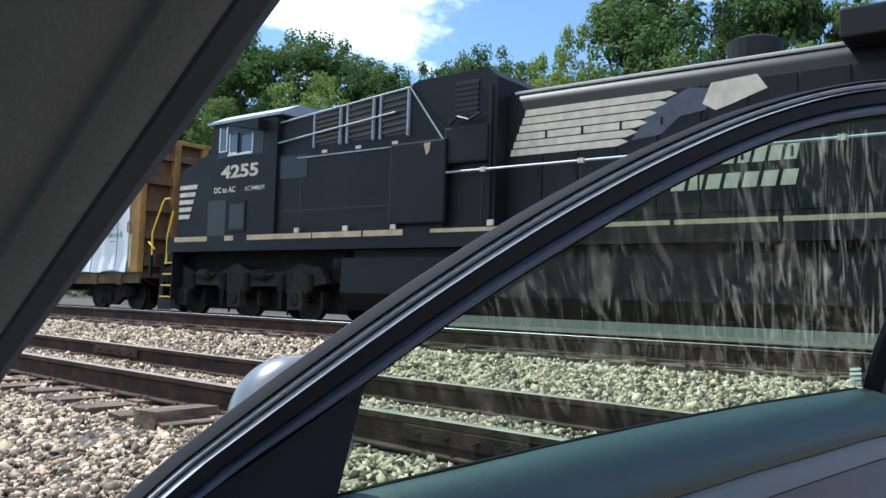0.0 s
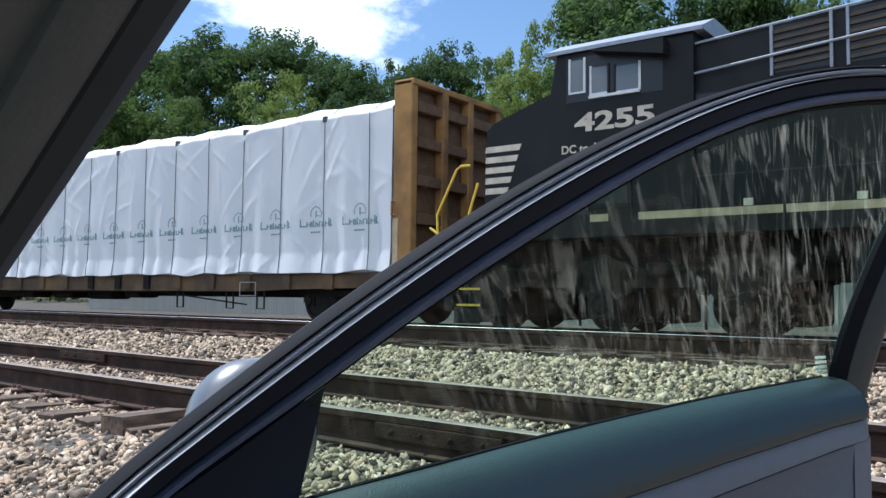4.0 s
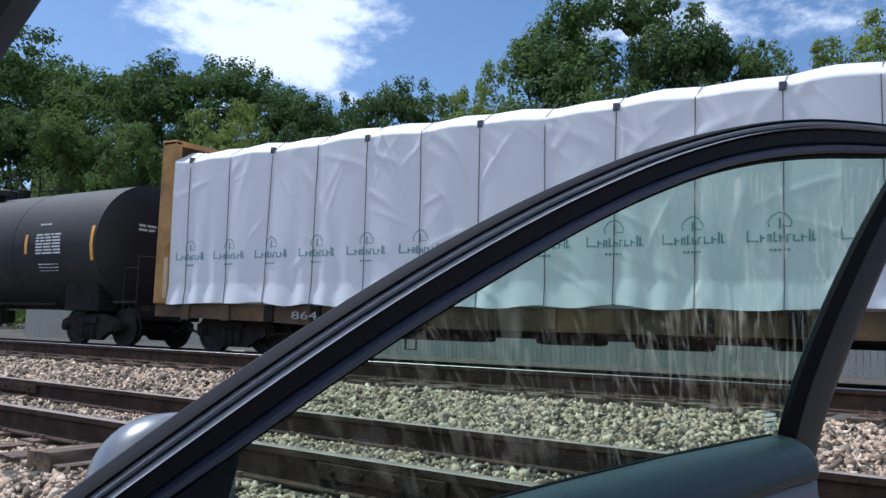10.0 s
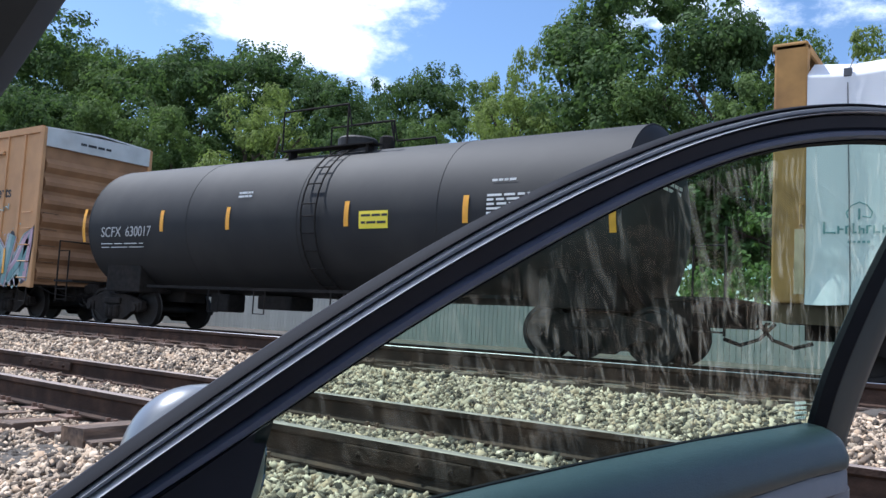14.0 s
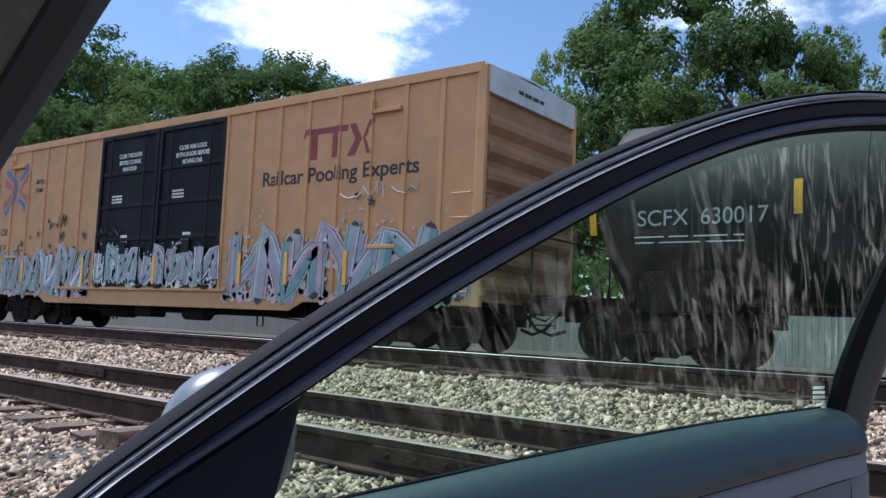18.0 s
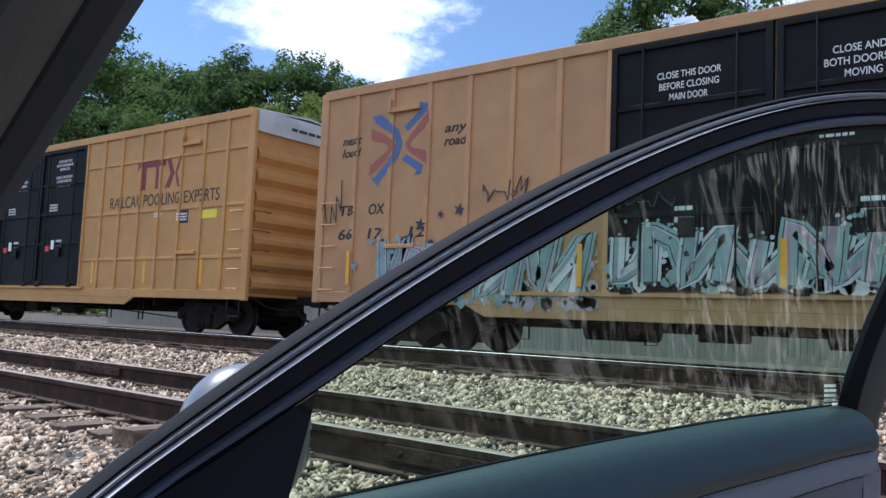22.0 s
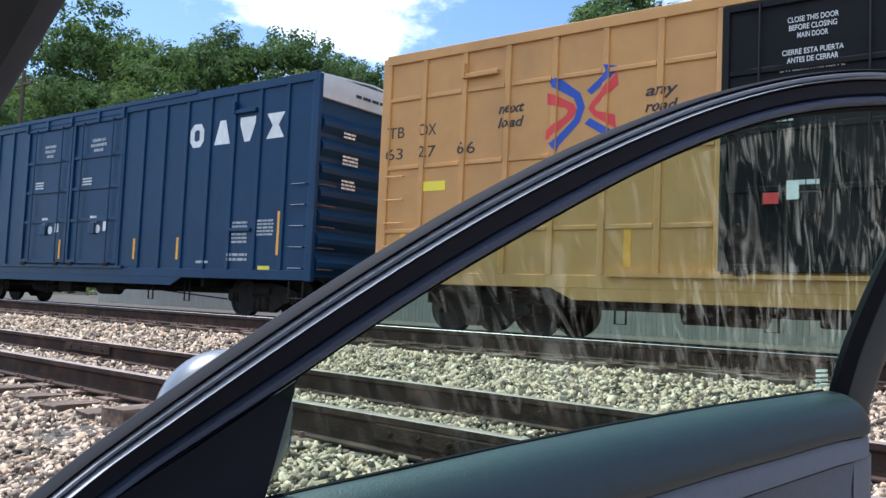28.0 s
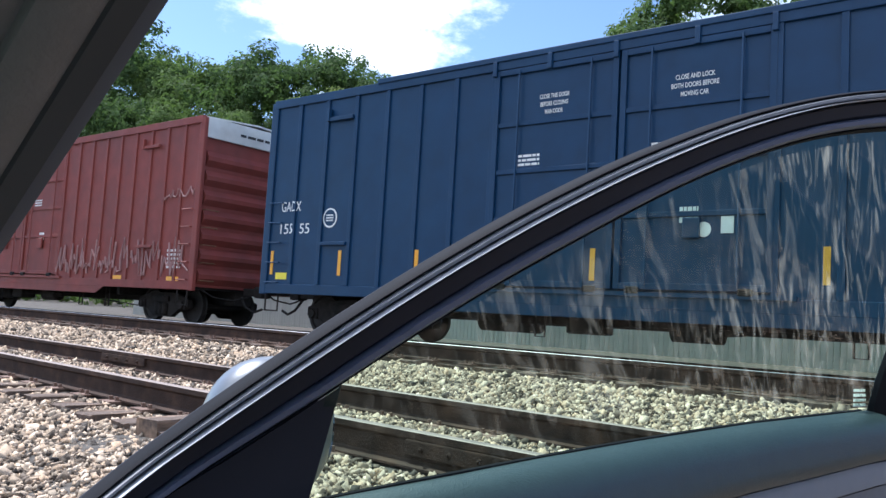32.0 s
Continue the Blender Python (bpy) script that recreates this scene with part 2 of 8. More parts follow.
M_WRAP = mat("lumber_wrap_white", (0.75, 0.745, 0.765), 0.58, grain=0.03, scale=1.5, bump=0.10, bscale=9, stain=(0.68, 0.68, 0.72), sscale=0.5, samt=0.35, stretch=(1.0, 1.0, 0.45))
M_GREENINK = mat("wrap_green_print", (0.17, 0.31, 0.32), 0.6)
M_STRAP = mat("strap_dark", (0.10, 0.10, 0.115), 0.7)
M_CBTAN = mat("bulkhead_tan", (0.40, 0.215, 0.065), 0.75, grain=0.22, scale=3, stain=(0.13, 0.066, 0.034), sscale=1.3, samt=0.9)
M_SILL = mat("weathered_sill", (0.085, 0.055, 0.032), 0.85, grain=0.3, scale=3, stain=(0.20, 0.12, 0.05), sscale=1.1, samt=0.7)
M_TRUCKFRAME = mat("dusty_truck_frame", (0.028, 0.025, 0.023), 0.85, grain=0.35, scale=7, bump=0.3, bscale=30, stain=(0.07, 0.052, 0.04), samt=0.5, spec=0.2)
M_CBDARK = mat("bulkhead_brown", (0.17, 0.095, 0.05), 0.8, grain=0.25, stain=(0.07, 0.045, 0.03), samt=0.6)

# Seal rubber and satin black are raised a little to hold lens glare.
M_SEAL = mat("door_seal_rubber", (0.012, 0.012, 0.015), 0.8, grain=0.1, scale=40, spec=0.12)
M_BODY = mat("car_paint_blue_grey", (0.085, 0.105, 0.155), 0.30, 0.2, coat=0.4)
M_FRAMEPAINT = mat("door_frame_satin_black", (0.021, 0.021, 0.030), 0.62, grain=0.1, scale=20, spec=0.25)
# Pale bead colour stands in for the sky's glint on the glossy trim.
M_TRIMGLINT = mat("frame_glint_bead", (0.50, 0.50, 0.54), 0.5, 0.0)
M_MOULD = mat("frame_grey_moulding", (0.25, 0.25, 0.27), 0.55, grain=0.1, scale=30)
M_BAND = mat("frame_band_blue_grey", (0.10, 0.115, 0.18), 0.45, grain=0.05, scale=30)
M_PAD = mat("door_pad_dark_vinyl", (0.029, 0.044, 0.046), 0.38, grain=0.10, scale=60, bump=0.17, bscale=520, spec=0.85)
M_CARD = mat("door_card_grey_vinyl", (0.19, 0.195, 0.225), 0.55, grain=0.05, scale=50, bump=0.06, bscale=600)
M_FABRIC = mat("door_insert_grey", (0.155, 0.165, 0.195), 0.7, grain=0.06, scale=90, bump=0.08, bscale=700)
M_CHROME = mat("chrome", (0.85, 0.85, 0.87), 0.08, 1.0)
M_CUP = mat("handle_cup_black", (0.010, 0.010, 0.012), 0.3)
# Near-black, so the flat cup face carries a recess's shade in its colour.
M_RECESS = mat("release_cup_black", (0.006, 0.006, 0.007), 0.45, spec=0.10)
M_SEAM = mat("door_seam_shadow", (0.045, 0.045, 0.052), 0.8, spec=0.1)
M_PILLAR = mat("pillar_trim_grey", (0.25, 0.235, 0.22), 0.8, grain=0.05, scale=60, bump=0.15, bscale=300)
M_LINER = mat("interior_dark", (0.10, 0.10, 0.10), 0.9, grain=0.1)
M_MIRROR = mat("mirror_housing_silver", (0.20, 0.205, 0.215), 0.34, 0.4, coat=0.3)
M_REARFRAME = mat("rear_frame_dark", (0.034, 0.047, 0.055), 0.45, grain=0.06, scale=40, spec=0.4)
M_MIRRORGLASS = mat("mirror_glass", (0.30, 0.32, 0.34), 0.06, 1.0)
M_REDDOT = mat("lock_red", (0.16, 0.01, 0.01), 0.5)


def glass_mat():
    """Green-tinted side glass with dried water runs."""
    m = bpy.data.materials.new("tinted_side_glass")
    m.use_nodes = True
    nt = m.node_tree
    N, L = nt.nodes.new, nt.links.new
    for n in list(nt.nodes):
        if n.type != "OUTPUT_MATERIAL":
            nt.nodes.remove(n)
    out = nt.nodes["Material Output"]
    tr, gl, df = N("ShaderNodeBsdfTransparent"), N("ShaderNodeBsdfGlossy"), N("ShaderNodeBsdfTranslucent")
    tr.inputs["Color"].default_value = (0.67, 0.85, 0.72, 1)
    gl.inputs["Roughness"].default_value = 0.02
    df.inputs["Color"].default_value = (0.78, 0.75, 0.62, 1)
    fr = N("ShaderNodeFresnel")
    fr.inputs["IOR"].default_value = 1.25
    m1, m2 = N("ShaderNodeMixShader"), N("ShaderNodeMixShader")
    co = N("ShaderNodeTexCoord")
    total = None
    # broad slanting runs near the top rear, fine near-upright runs lower down
    for rot, sx, sz, off, lo, hi, amt in ((-36, 46, 9.5, 0.0, 0.55, 0.74, 0.18), (-28, 92, 8.0, 7.0, 0.57, 0.78, 0.10), (-43, 70, 12.0, 3.0, 0.57, 0.74, 0.15)):
        mp, n1 = N("ShaderNodeMapping"), N("ShaderNodeTexNoise")
        mp.vector_type = "TEXTURE"
        mp.inputs["Location"].default_value = (off, 0, 0)
        mp.inputs["Rotation"].default_value = (0, radians(rot), 0)
        mp.inputs["Scale"].default_value = (1 / sx, 1, 1 / sz)
        n1.inputs["Scale"].default_value, n1.inputs["Detail"].default_value, n1.inputs["Distortion"].default_value = 1.0, 2, 1.5
        n2 = N("ShaderNodeTexNoise")
        n2.inputs["Scale"].default_value, n2.inputs["Detail"].default_value = 4.5, 1
        r1, r2, r3 = N("ShaderNodeMapRange"), N("ShaderNodeMapRange"), N("ShaderNodeMapRange")
        r1.inputs["From Min"].default_value, r1.inputs["From Max"].default_value, r1.inputs["To Max"].default_value = lo, hi, amt
        r2.inputs["From Min"].default_value, r2.inputs["From Max"].default_value = 0.38, 0.58
        sp = N("ShaderNodeSeparateXYZ")
        r3.inputs["From Min"].default_value, r3.inputs["From Max"].default_value = 0.05, 0.55
        r3.inputs["To Min"].default_value = 0.25
        mul, mul2, add = N("ShaderNodeMath"), N("ShaderNodeMath"), N("ShaderNodeMath")
        mul.operation = mul2.operation = "MULTIPLY"
        add.operation = "MAXIMUM"
        L(co.outputs["Object"], mp.inputs["Vector"])
        L(co.outputs["Object"], n2.inputs["Vector"])
        L(co.outputs["Object"], sp.inputs[0])
        L(sp.outputs["X"], r3.inputs["Value"])
        r4, mul3 = N("ShaderNodeMapRange"), N("ShaderNodeMath")
        r4.inputs["From Min"].default_value, r4.inputs["From Max"].default_value, r4.inputs["To Min"].default_value = 0.50, 0.66, 0.35
        mul3.operation = "MULTIPLY"
        L(sp.outputs["Z"], r4.inputs["Value"])
        L(mp.outputs["Vector"], n1.inputs["Vector"])
        L(n1.outputs["Fac"], r1.inputs["Value"])
        L(n2.outputs["Fac"], r2.inputs["Value"])
        L(r1.outputs["Result"], mul.inputs[0])
        L(r2.outputs["Result"], mul.inputs[1])
        L(mul.outputs[0], mul2.inputs[0])
        L(r3.outputs["Result"], mul2.inputs[1])
        L(mul2.outputs[0], mul3.inputs[0])
        L(r4.outputs["Result"], mul3.inputs[1])
        L(mul3.outputs[0], add.inputs[0])
        if total is not None:
            L(total, add.inputs[1])
        else:
            add.inputs[1].default_value = 0.0
        total = add.outputs[0]
    L(total, m1.inputs["Fac"])
    L(tr.outputs[0], m1.inputs[1])
    L(df.outputs[0], m1.inputs[2])
    L(fr.outputs[0], m2.inputs["Fac"])
    L(m1.outputs[0], m2.inputs[1])
    L(gl.outputs[0], m2.inputs[2])
    L(m2.outputs[0], out.inputs["Surface"])
    return m


M_GLASS = glass_mat()
# ---------------------------------------------------------------- mesh helpers


def box(bm, x0, x1, y0, y1, z0, z1, bevel=0.0):
    """Adds a box, with its edges bevelled if asked."""
    v = [bm.verts.new(p) for p in ((x0, y0, z0), (x1, y0, z0), (x1, y1, z0), (x0, y1, z0), (x0, y0, z1), (x1, y0, z1), (x1, y1, z1), (x0, y1, z1))]
    fs = [bm.faces.new([v[i] for i in q]) for q in ((0, 3, 2, 1), (4, 5, 6, 7), (0, 1, 5, 4), (1, 2, 6, 5), (2, 3, 7, 6), (3, 0, 4, 7))]
    if bevel:
        es = list({e for f in fs for e in f.edges})
        bmesh.ops.bevel(bm, geom=es, offset=bevel, segments=2, affect="EDGES", profile=0.6)


def prism(bm, pts, y0, y1):
    """Extrudes an outline given in x and z from y0 to y1."""
    a = [bm.verts.new((x, y0, z)) for x, z in pts]
    b = [bm.verts.new((x, y1, z)) for x, z in pts]
    n = len(pts)
    fs = [bm.faces.new(a), bm.faces.new(b[::-1])] + [bm.faces.new((a[i], b[i], b[(i + 1) % n], a[(i + 1) % n])) for i in range(n)]
    bmesh.ops.recalc_face_normals(bm, faces=fs)


def tube(bm, pts, r, sides=8):
    """A round bar along a line of points."""
    pts = [Vector(p) for p in pts]
    rings = []
    for i, p in enumerate(pts):
        d = (pts[min(i + 1, len(pts) - 1)] - pts[max(i - 1, 0)]).normalized()
        u = d.orthogonal().normalized() if i == 0 else (rings_u - d * rings_u.dot(d)).normalized()
        rings_u = u
        w = d.cross(u)
        rings.append([bm.verts.new(p + (u * math.cos(a) + w * math.sin(a)) * r) for a in [2 * math.pi * k / sides for k in range(sides)]])
    for a, b in zip(rings, rings[1:]):
        for k in range(sides):
            bm.faces.new((a[k], a[(k + 1) % sides], b[(k + 1) % sides], b[k]))
    bm.faces.new(rings[0][::-1])
    bm.faces.new(rings[-1])


def lathe(bm, prof, axis="y", sides=32, centre=(0, 0, 0)):
    """Turns a profile of (along, radius) about an axis through centre."""
    c = Vector(centre)
    ax = {"x": (Vector((1, 0, 0)), Vector((0, 1, 0)), Vector((0, 0, 1))), "y": (Vector((0, 1, 0)), Vector((1, 0, 0)), Vector((0, 0, 1))), "z": (Vector((0, 0, 1)), Vector((1, 0, 0)), Vector((0, 1, 0)))}[axis]
    rings = []
    for a, r in prof:
        rings.append([bm.verts.new(c + ax[0] * a + (ax[1] * math.cos(t) + ax[2] * math.sin(t)) * max(r, 1e-4)) for t in [2 * math.pi * k / sides for k in range(sides)]])
    fs = []
    for p, q in zip(rings, rings[1:]):
        for k in range(sides):
            fs.append(bm.faces.new((p[k], p[(k + 1) % sides], q[(k + 1) % sides], q[k])))
    fs.append(bm.faces.new(rings[0]))
    fs.append(bm.faces.new(rings[-1]))
    bmesh.ops.recalc_face_normals(bm, faces=fs)


def to_mesh(name, bm, material, smooth=False):
    me = bpy.data.meshes.new(name)
    bm.to_mesh(me)
    bm.free()
    me.materials.append(material)
    if smooth:
        for p in me.polygons:
            p.use_smooth = True
        me.set_sharp_from_angle(angle=radians(35))
    return me


def part(name, bm, material, parent, label="", smooth=False):
    """Links a bmesh as one mesh object under a thing or a part."""
    ob = new(name, to_mesh(name, bm, material, smooth))
    ob.parent = parent
    return tagged(ob, label)


def thing(name, label, category, group="", m=None, kind=""):
    e = new(name)
    e.empty_display_size = 0.3
    if m is not None:
        e.matrix_basis = m
    return tagged(e, label, category, group, kind)


def boxes(name, material, parent, items, label="", bevel=0.0):
    bm = bmesh.new()
    for it in items:
        box(bm, *it, bevel=bevel)
    return part(name, bm, material, parent, label)


def write(name, text, material, parent, x, y, z, size, width=None, label="", lean=0.0, turn=0.0, deep=0.004, bold=0.0):
    """Lettering that faces -y, with its lower left corner at (x, z), fitted to a width. turn: about z."""
    cu = bpy.data.curves.new(name, "FONT")
    cu.body, cu.size, cu.shear, cu.extrude = text, size * 1.38, lean, deep / 2
    cu.offset = bold * size
    tmp = bpy.data.objects.new(name, cu)
    scene.collection.objects.link(tmp)
    me = bpy.data.meshes.new_from_object(tmp.evaluated_get(bpy.context.evaluated_depsgraph_get()))
    bpy.data.objects.remove(tmp)
    bpy.data.curves.remove(cu)
    co = np.empty(len(me.vertices) * 3, np.float32)
    me.vertices.foreach_get("co", co)
    co = co.reshape(-1, 3)
    if len(co):
        co[:, 0] -= co[:, 0].min()
        if width:
            co[:, 0] *= width / max(co[:, 0].max(), 1e-3)
    me.vertices.foreach_set("co", co.ravel())
    me.materials.clear()
    me.materials.append(material)
    me.name = name
    ob = new(name, me)
    ob.parent = parent
    ob.matrix_basis = pose(x, y, z, 90, 0, turn)
    return tagged(ob, label)


def bars(name, material, parent, x, y, z, w, h, rows=3, deep=0.004, label="", gap=0.45, seed=1):
    """Rows of small print, too small to read: plain bars."""
    rng = random.Random(seed)
    bm = bmesh.new()
    rh = h / rows
    for r in range(rows):
        xx = x
        while xx < x + w * 0.97:
            ln = min(rng.uniform(0.12, 0.4) * w, x + w - xx)
            box(bm, xx, xx + ln, y - deep, y, z + h - (r + 1 - gap / 2) * rh, z + h - (r + gap / 2) * rh)
            xx += ln + 0.05 * w
    return tagged(part(name, bm, material, parent), label, kind="stuff")

# ---------------------------------------------------------------- ground and tracks


def siding_y(x):
    return SLOPE * x


def ground_z(x, y):
    """Height of the ballast and ground: shoulder under the car, bed of the siding, dip, bed of the main track."""
    d = y - siding_y(x)
    z = np.interp(d, [-60, -9, -4.5, -2.6, -1.4, -0.75, -0.3, -0.1, 0.1, 1.4, 1.85, 2.4], [-0.6, -0.58, -0.56, -0.46, -0.34, -0.265, -0.245, -0.225, -0.205, -0.205, -0.185, -0.16])
    # stones heaped to the rail's foot beside the parked car
    z = z + 0.028 * np.interp(x, [-4.2, -3.2], [0, 1]) * np.interp(d, [-1.3, -0.6, -0.1, 0.0], [0, 1, 1, 0])
    k = np.interp(y - MID_SLOPE * x, [1.9, 2.5, MID_Y - 0.75, MID_Y + 2.2, MID_Y + 3.0], [0, 0.22, 1, 1, 1])
    z = z + k * (np.interp(y - MID_SLOPE * x, [MID_Y - 0.1, MID_Y + 1.7], [MID_Z - 0.245, MID_Z - 0.31]) - z)
    m = np.interp(y, [6.3, 7.0, 7.5, 8.1, 11.4, 12.6, 13.6, 40, 70], [0, 0.5, 0.9, 1, 1, 0.6, 0.9, 1, 1])
    z = z + m * (ZC - 0.232 - z)
    return z + np.interp(y, [12, 14, 24, 60, 200], [0, 0.10, 0.5, 3.0, 6.0])


def grid_mesh(name, xs, ys, material, zf):
    X, Y = np.meshgrid(xs, ys)
    Z = zf(X, Y)
    v = np.stack([X, Y, Z], -1).reshape(-1, 3)
    nx, ny = len(xs), len(ys)
    i = np.arange(nx * ny).reshape(ny, nx)
    f = np.stack([i[:-1, :-1], i[:-1, 1:], i[1:, 1:], i[1:, :-1]], -1).reshape(-1, 4)
    me = bpy.data.meshes.new(name)
    me.from_pydata(v.tolist(), [], f.tolist())
    me.materials.append(material)
    for p in me.polygons:
        p.use_smooth = True
    return new(name, me)


xs = np.concatenate([np.linspace(-600, -60, 20), np.arange(-58, 12, 0.35), np.linspace(14, 400, 16)])
ys = np.concatenate([np.linspace(-300, -10, 10), np.arange(-9, 16, 0.25), np.linspace(17, 60, 24), np.linspace(70, 900, 12)])
rng = np.random.default_rng(3)
tagged(grid_mesh("ground", xs, ys, M_GROUND, lambda X, Y: ground_z(X, Y) + rng.normal(0, 0.004, X.shape) * (np.abs(Y) < 16) - 0.006 * (np.abs(Y) < 5)), "grey-brown gravel ground beside the railway tracks", "ground", kind="structure")

def stones(name, n_list, seed, label):
    """Loose ballast stones, each an angular lump, joined in one mesh."""
    rng = np.random.default_rng(seed)
    base = np.array([(-1, -1, -1), (1, -1, -1), (1, 1, -1), (-1, 1, -1), (-1, -1, 1), (1, -1, 1), (1, 1, 1), (-1, 1, 1)]) * 0.72
    tri = np.array([(0, 2, 1), (0, 3, 2), (4, 5, 6), (4, 6, 7), (0, 1, 5), (0, 5, 4), (1, 2, 6), (1, 6, 5), (2, 3, 7), (2, 7, 6), (3, 0, 4), (3, 4, 7)])
    V, F, off = [], [], 0
    octa = np.array([(1, 0, 0), (0, 1, 0), (-1, 0, 0), (0, -1, 0), (0, 0, 1), (0, 0, -1)]) * 1.15
    octa_tri = np.array([(0, 1, 4), (1, 2, 4), (2, 3, 4), (3, 0, 4), (1, 0, 5), (2, 1, 5), (3, 2, 5), (0, 3, 5)])
    box8, box_tri = base, tri
    for (x0, x1, d0, d1, count, size, main) in n_list:
        base, tri = (octa, octa_tri) if x1 <= -7 or main else (box8, box_tri)
        nv = len(base)
        x = rng.uniform(x0, x1, count)
        d = rng.uniform(d0, d1, count)
        y = d if main else d + siding_y(x)
        s = size * np.exp(rng.normal(0, 0.32, count))
        z = ground_z(x, y) + s * rng.uniform(-0.25, 0.45, count)
        if not main:
            z = z - 0.02 * ((np.abs(x + 4.80) < 0.2) & (d > -1.0) & (d < -0.5))
            gap = y - MID_Y - MID_SLOPE * x
            z = z - 0.030 * ((gap > -0.42) & (gap < -0.13))
            z = z - 0.30 * ((gap > -0.13) & (gap < 1.70))
        # an even angular lump: random stretch, random turn, jittered corners
        st = np.stack([rng.uniform(0.85, 1.55, count), rng.uniform(0.65, 1.15, count), rng.uniform(0.35, 0.75, count)], -1)[:, None, :] * s[:, None, None]
        v = (base[None] + rng.normal(0, 0.21, (count, nv, 3))) * st
        q = rng.normal(size=(count, 4))
        q /= np.linalg.norm(q, axis=1, keepdims=True)
        w, a, b, c = q.T
        R = np.stack([1 - 2 * (b * b + c * c), 2 * (a * b - c * w), 2 * (a * c + b * w), 2 * (a * b + c * w), 1 - 2 * (a * a + c * c), 2 * (b * c - a * w), 2 * (a * c - b * w), 2 * (b * c + a * w), 1 - 2 * (a * a + b * b)], -1).reshape(-1, 3, 3)
        v = np.einsum("nij,nkj->nki", R, v) + np.stack([x, y, z], -1)[:, None]
        V.append(v.reshape(-1, 3))
        F.append((tri[None] + (np.arange(count) * nv)[:, None, None] + off).reshape(-1, 3))
        off += count * nv
    V, F = np.concatenate(V), np.concatenate(F)
    me = bpy.data.meshes.new(name)
    me.vertices.add(len(V))
    me.vertices.foreach_set("co", V.astype(np.float32).ravel())
    me.loops.add(len(F) * 3)
    me.loops.foreach_set("vertex_index", F.astype(np.int32).ravel())
    me.polygons.add(len(F))
    me.polygons.foreach_set("loop_start", np.arange(0, len(F) * 3, 3, dtype=np.int32))
    me.materials.append(M_STONE)
    me.update()
    me.validate()
    return tagged(new(name, me), label, "ballast", kind="stuff")


stones("ballast_stones", [(-7, 2.2, -2.8, -0.12, 30000, 0.0170, False), (-7, 2.2, 0.10, 1.44, 10075, 0.0160, False), (-7, 2.2, 1.60, 4.15, 34000, 0.0182, False), (-7, 2.2, 4.15, 5.7, 2500, 0.0192, False),
                          (-20, -7, -4.0, -0.12, 23250, 0.0232, False), (-20, -7, 0.10, 1.44, 7750, 0.0200, False), (-20, -7, 1.60, 4.6, 30000, 0.0215, False),
                          (-45, 2.5, 8.98, 12.4, 4000, 0.0288, True), (-45, -20, -3, 9.5, 13200, 0.0360, False)], 11, "loose grey and tan crushed-stone ballast")

RAIL_PROFILE = [(-0.036, 0.0), (-0.030, 0.004), (0.030, 0.004), (0.036, 0.0), (0.036, -0.030), (0.030, -0.036), (0.010, -0.046), (0.008, -0.130), (0.016, -0.142), (0.066, -0.155), (0.066, -0.166), (-0.066, -0.166), (-0.066, -0.155), (-0.016, -0.142), (-0.008, -0.130), (-0.010, -0.046), (-0.030, -0.036), (-0.036, -0.030)]


def rail(parent, y, z, x0, x1, scale, top, name="rail"):
    """One steel rail along x: foot, web and head, with a polished running surface."""
    bm = bmesh.new()
    a = [bm.verts.new((x0, y + p * 1.0, z + (q - 0.004) * scale)) for p, q in RAIL_PROFILE]
    b = [bm.verts.new((x1, y + p * 1.0, z + (q - 0.004) * scale)) for p, q in RAIL_PROFILE]
    n = len(a)
    fs = [bm.faces.new((a[i], a[(i + 1) % n], b[(i + 1) % n], b[i])) for i in range(n)] + [bm.faces.new(a), bm.faces.new(b[::-1])]
    bmesh.ops.recalc_face_normals(bm, faces=fs)
    for f in fs[:3]:
        f.material_index = 1
    me = to_mesh(name, bm, M_RAIL)
    me.materials.append(top)
    ob = new(name, me)
    ob.parent = parent
    return ob


def tie_mesh(seed):
    rng = random.Random(seed)
    bm = bmesh.new()
    box(bm, -0.115, 0.115, -1.3, 1.3, -0.18, 0.0, bevel=0.012)
    for v in bm.verts:
        v.co += Vector((rng.uniform(-0.008, 0.008), rng.uniform(-0.02, 0.02), rng.uniform(-0.006, 0.006)))
    return to_mesh("tie", bm, M_TIE)


def plate_mesh():
    bm = bmesh.new()
    box(bm, -0.09, 0.09, -0.17, 0.17, 0.0, 0.018, bevel=0.004)
    for sx in (-0.05, 0.05):
        for sy in (-0.085, 0.085):
            box(bm, sx - 0.011, sx + 0.011, sy - 0.014, sy + 0.014, 0.018, 0.05)
    return to_mesh("tie_plate", bm, M_PLATE)


TIES = [tie_mesh(s) for s in range(4)]
PLATE = plate_mesh()


def track(name, label, y0, ztop, top_mat, x0, x1, near_x, scale, seed, sink):
    """A track: two rails, ties, tie plates with spikes."""
    rng = random.Random(seed)
    e = thing(name, label, "railway track", "railway tracks")
    for y in (0.0, 1.505):
        rail(e, y, 0, x0, x1, scale, top_mat)
    h = 0.166 * scale + 0.018 + 0.001
    x = near_x[0]
    while x < near_x[1]:
        t = new("tie", rng.choice(TIES))
        t.parent = e
        t.matrix_basis = pose(x + rng.uniform(-0.04, 0.04), 0.75 + rng.uniform(-0.05, 0.05), -h - rng.uniform(0, sink), 0, 0, rng.uniform(-2.0, 2.0))
        for y in (0.0, 1.505):
            p = new("tie_plate", PLATE)
            p.parent = e
            p.matrix_basis = pose(x, y, -h, 0, 0, 0)
        x += 0.53
    return e


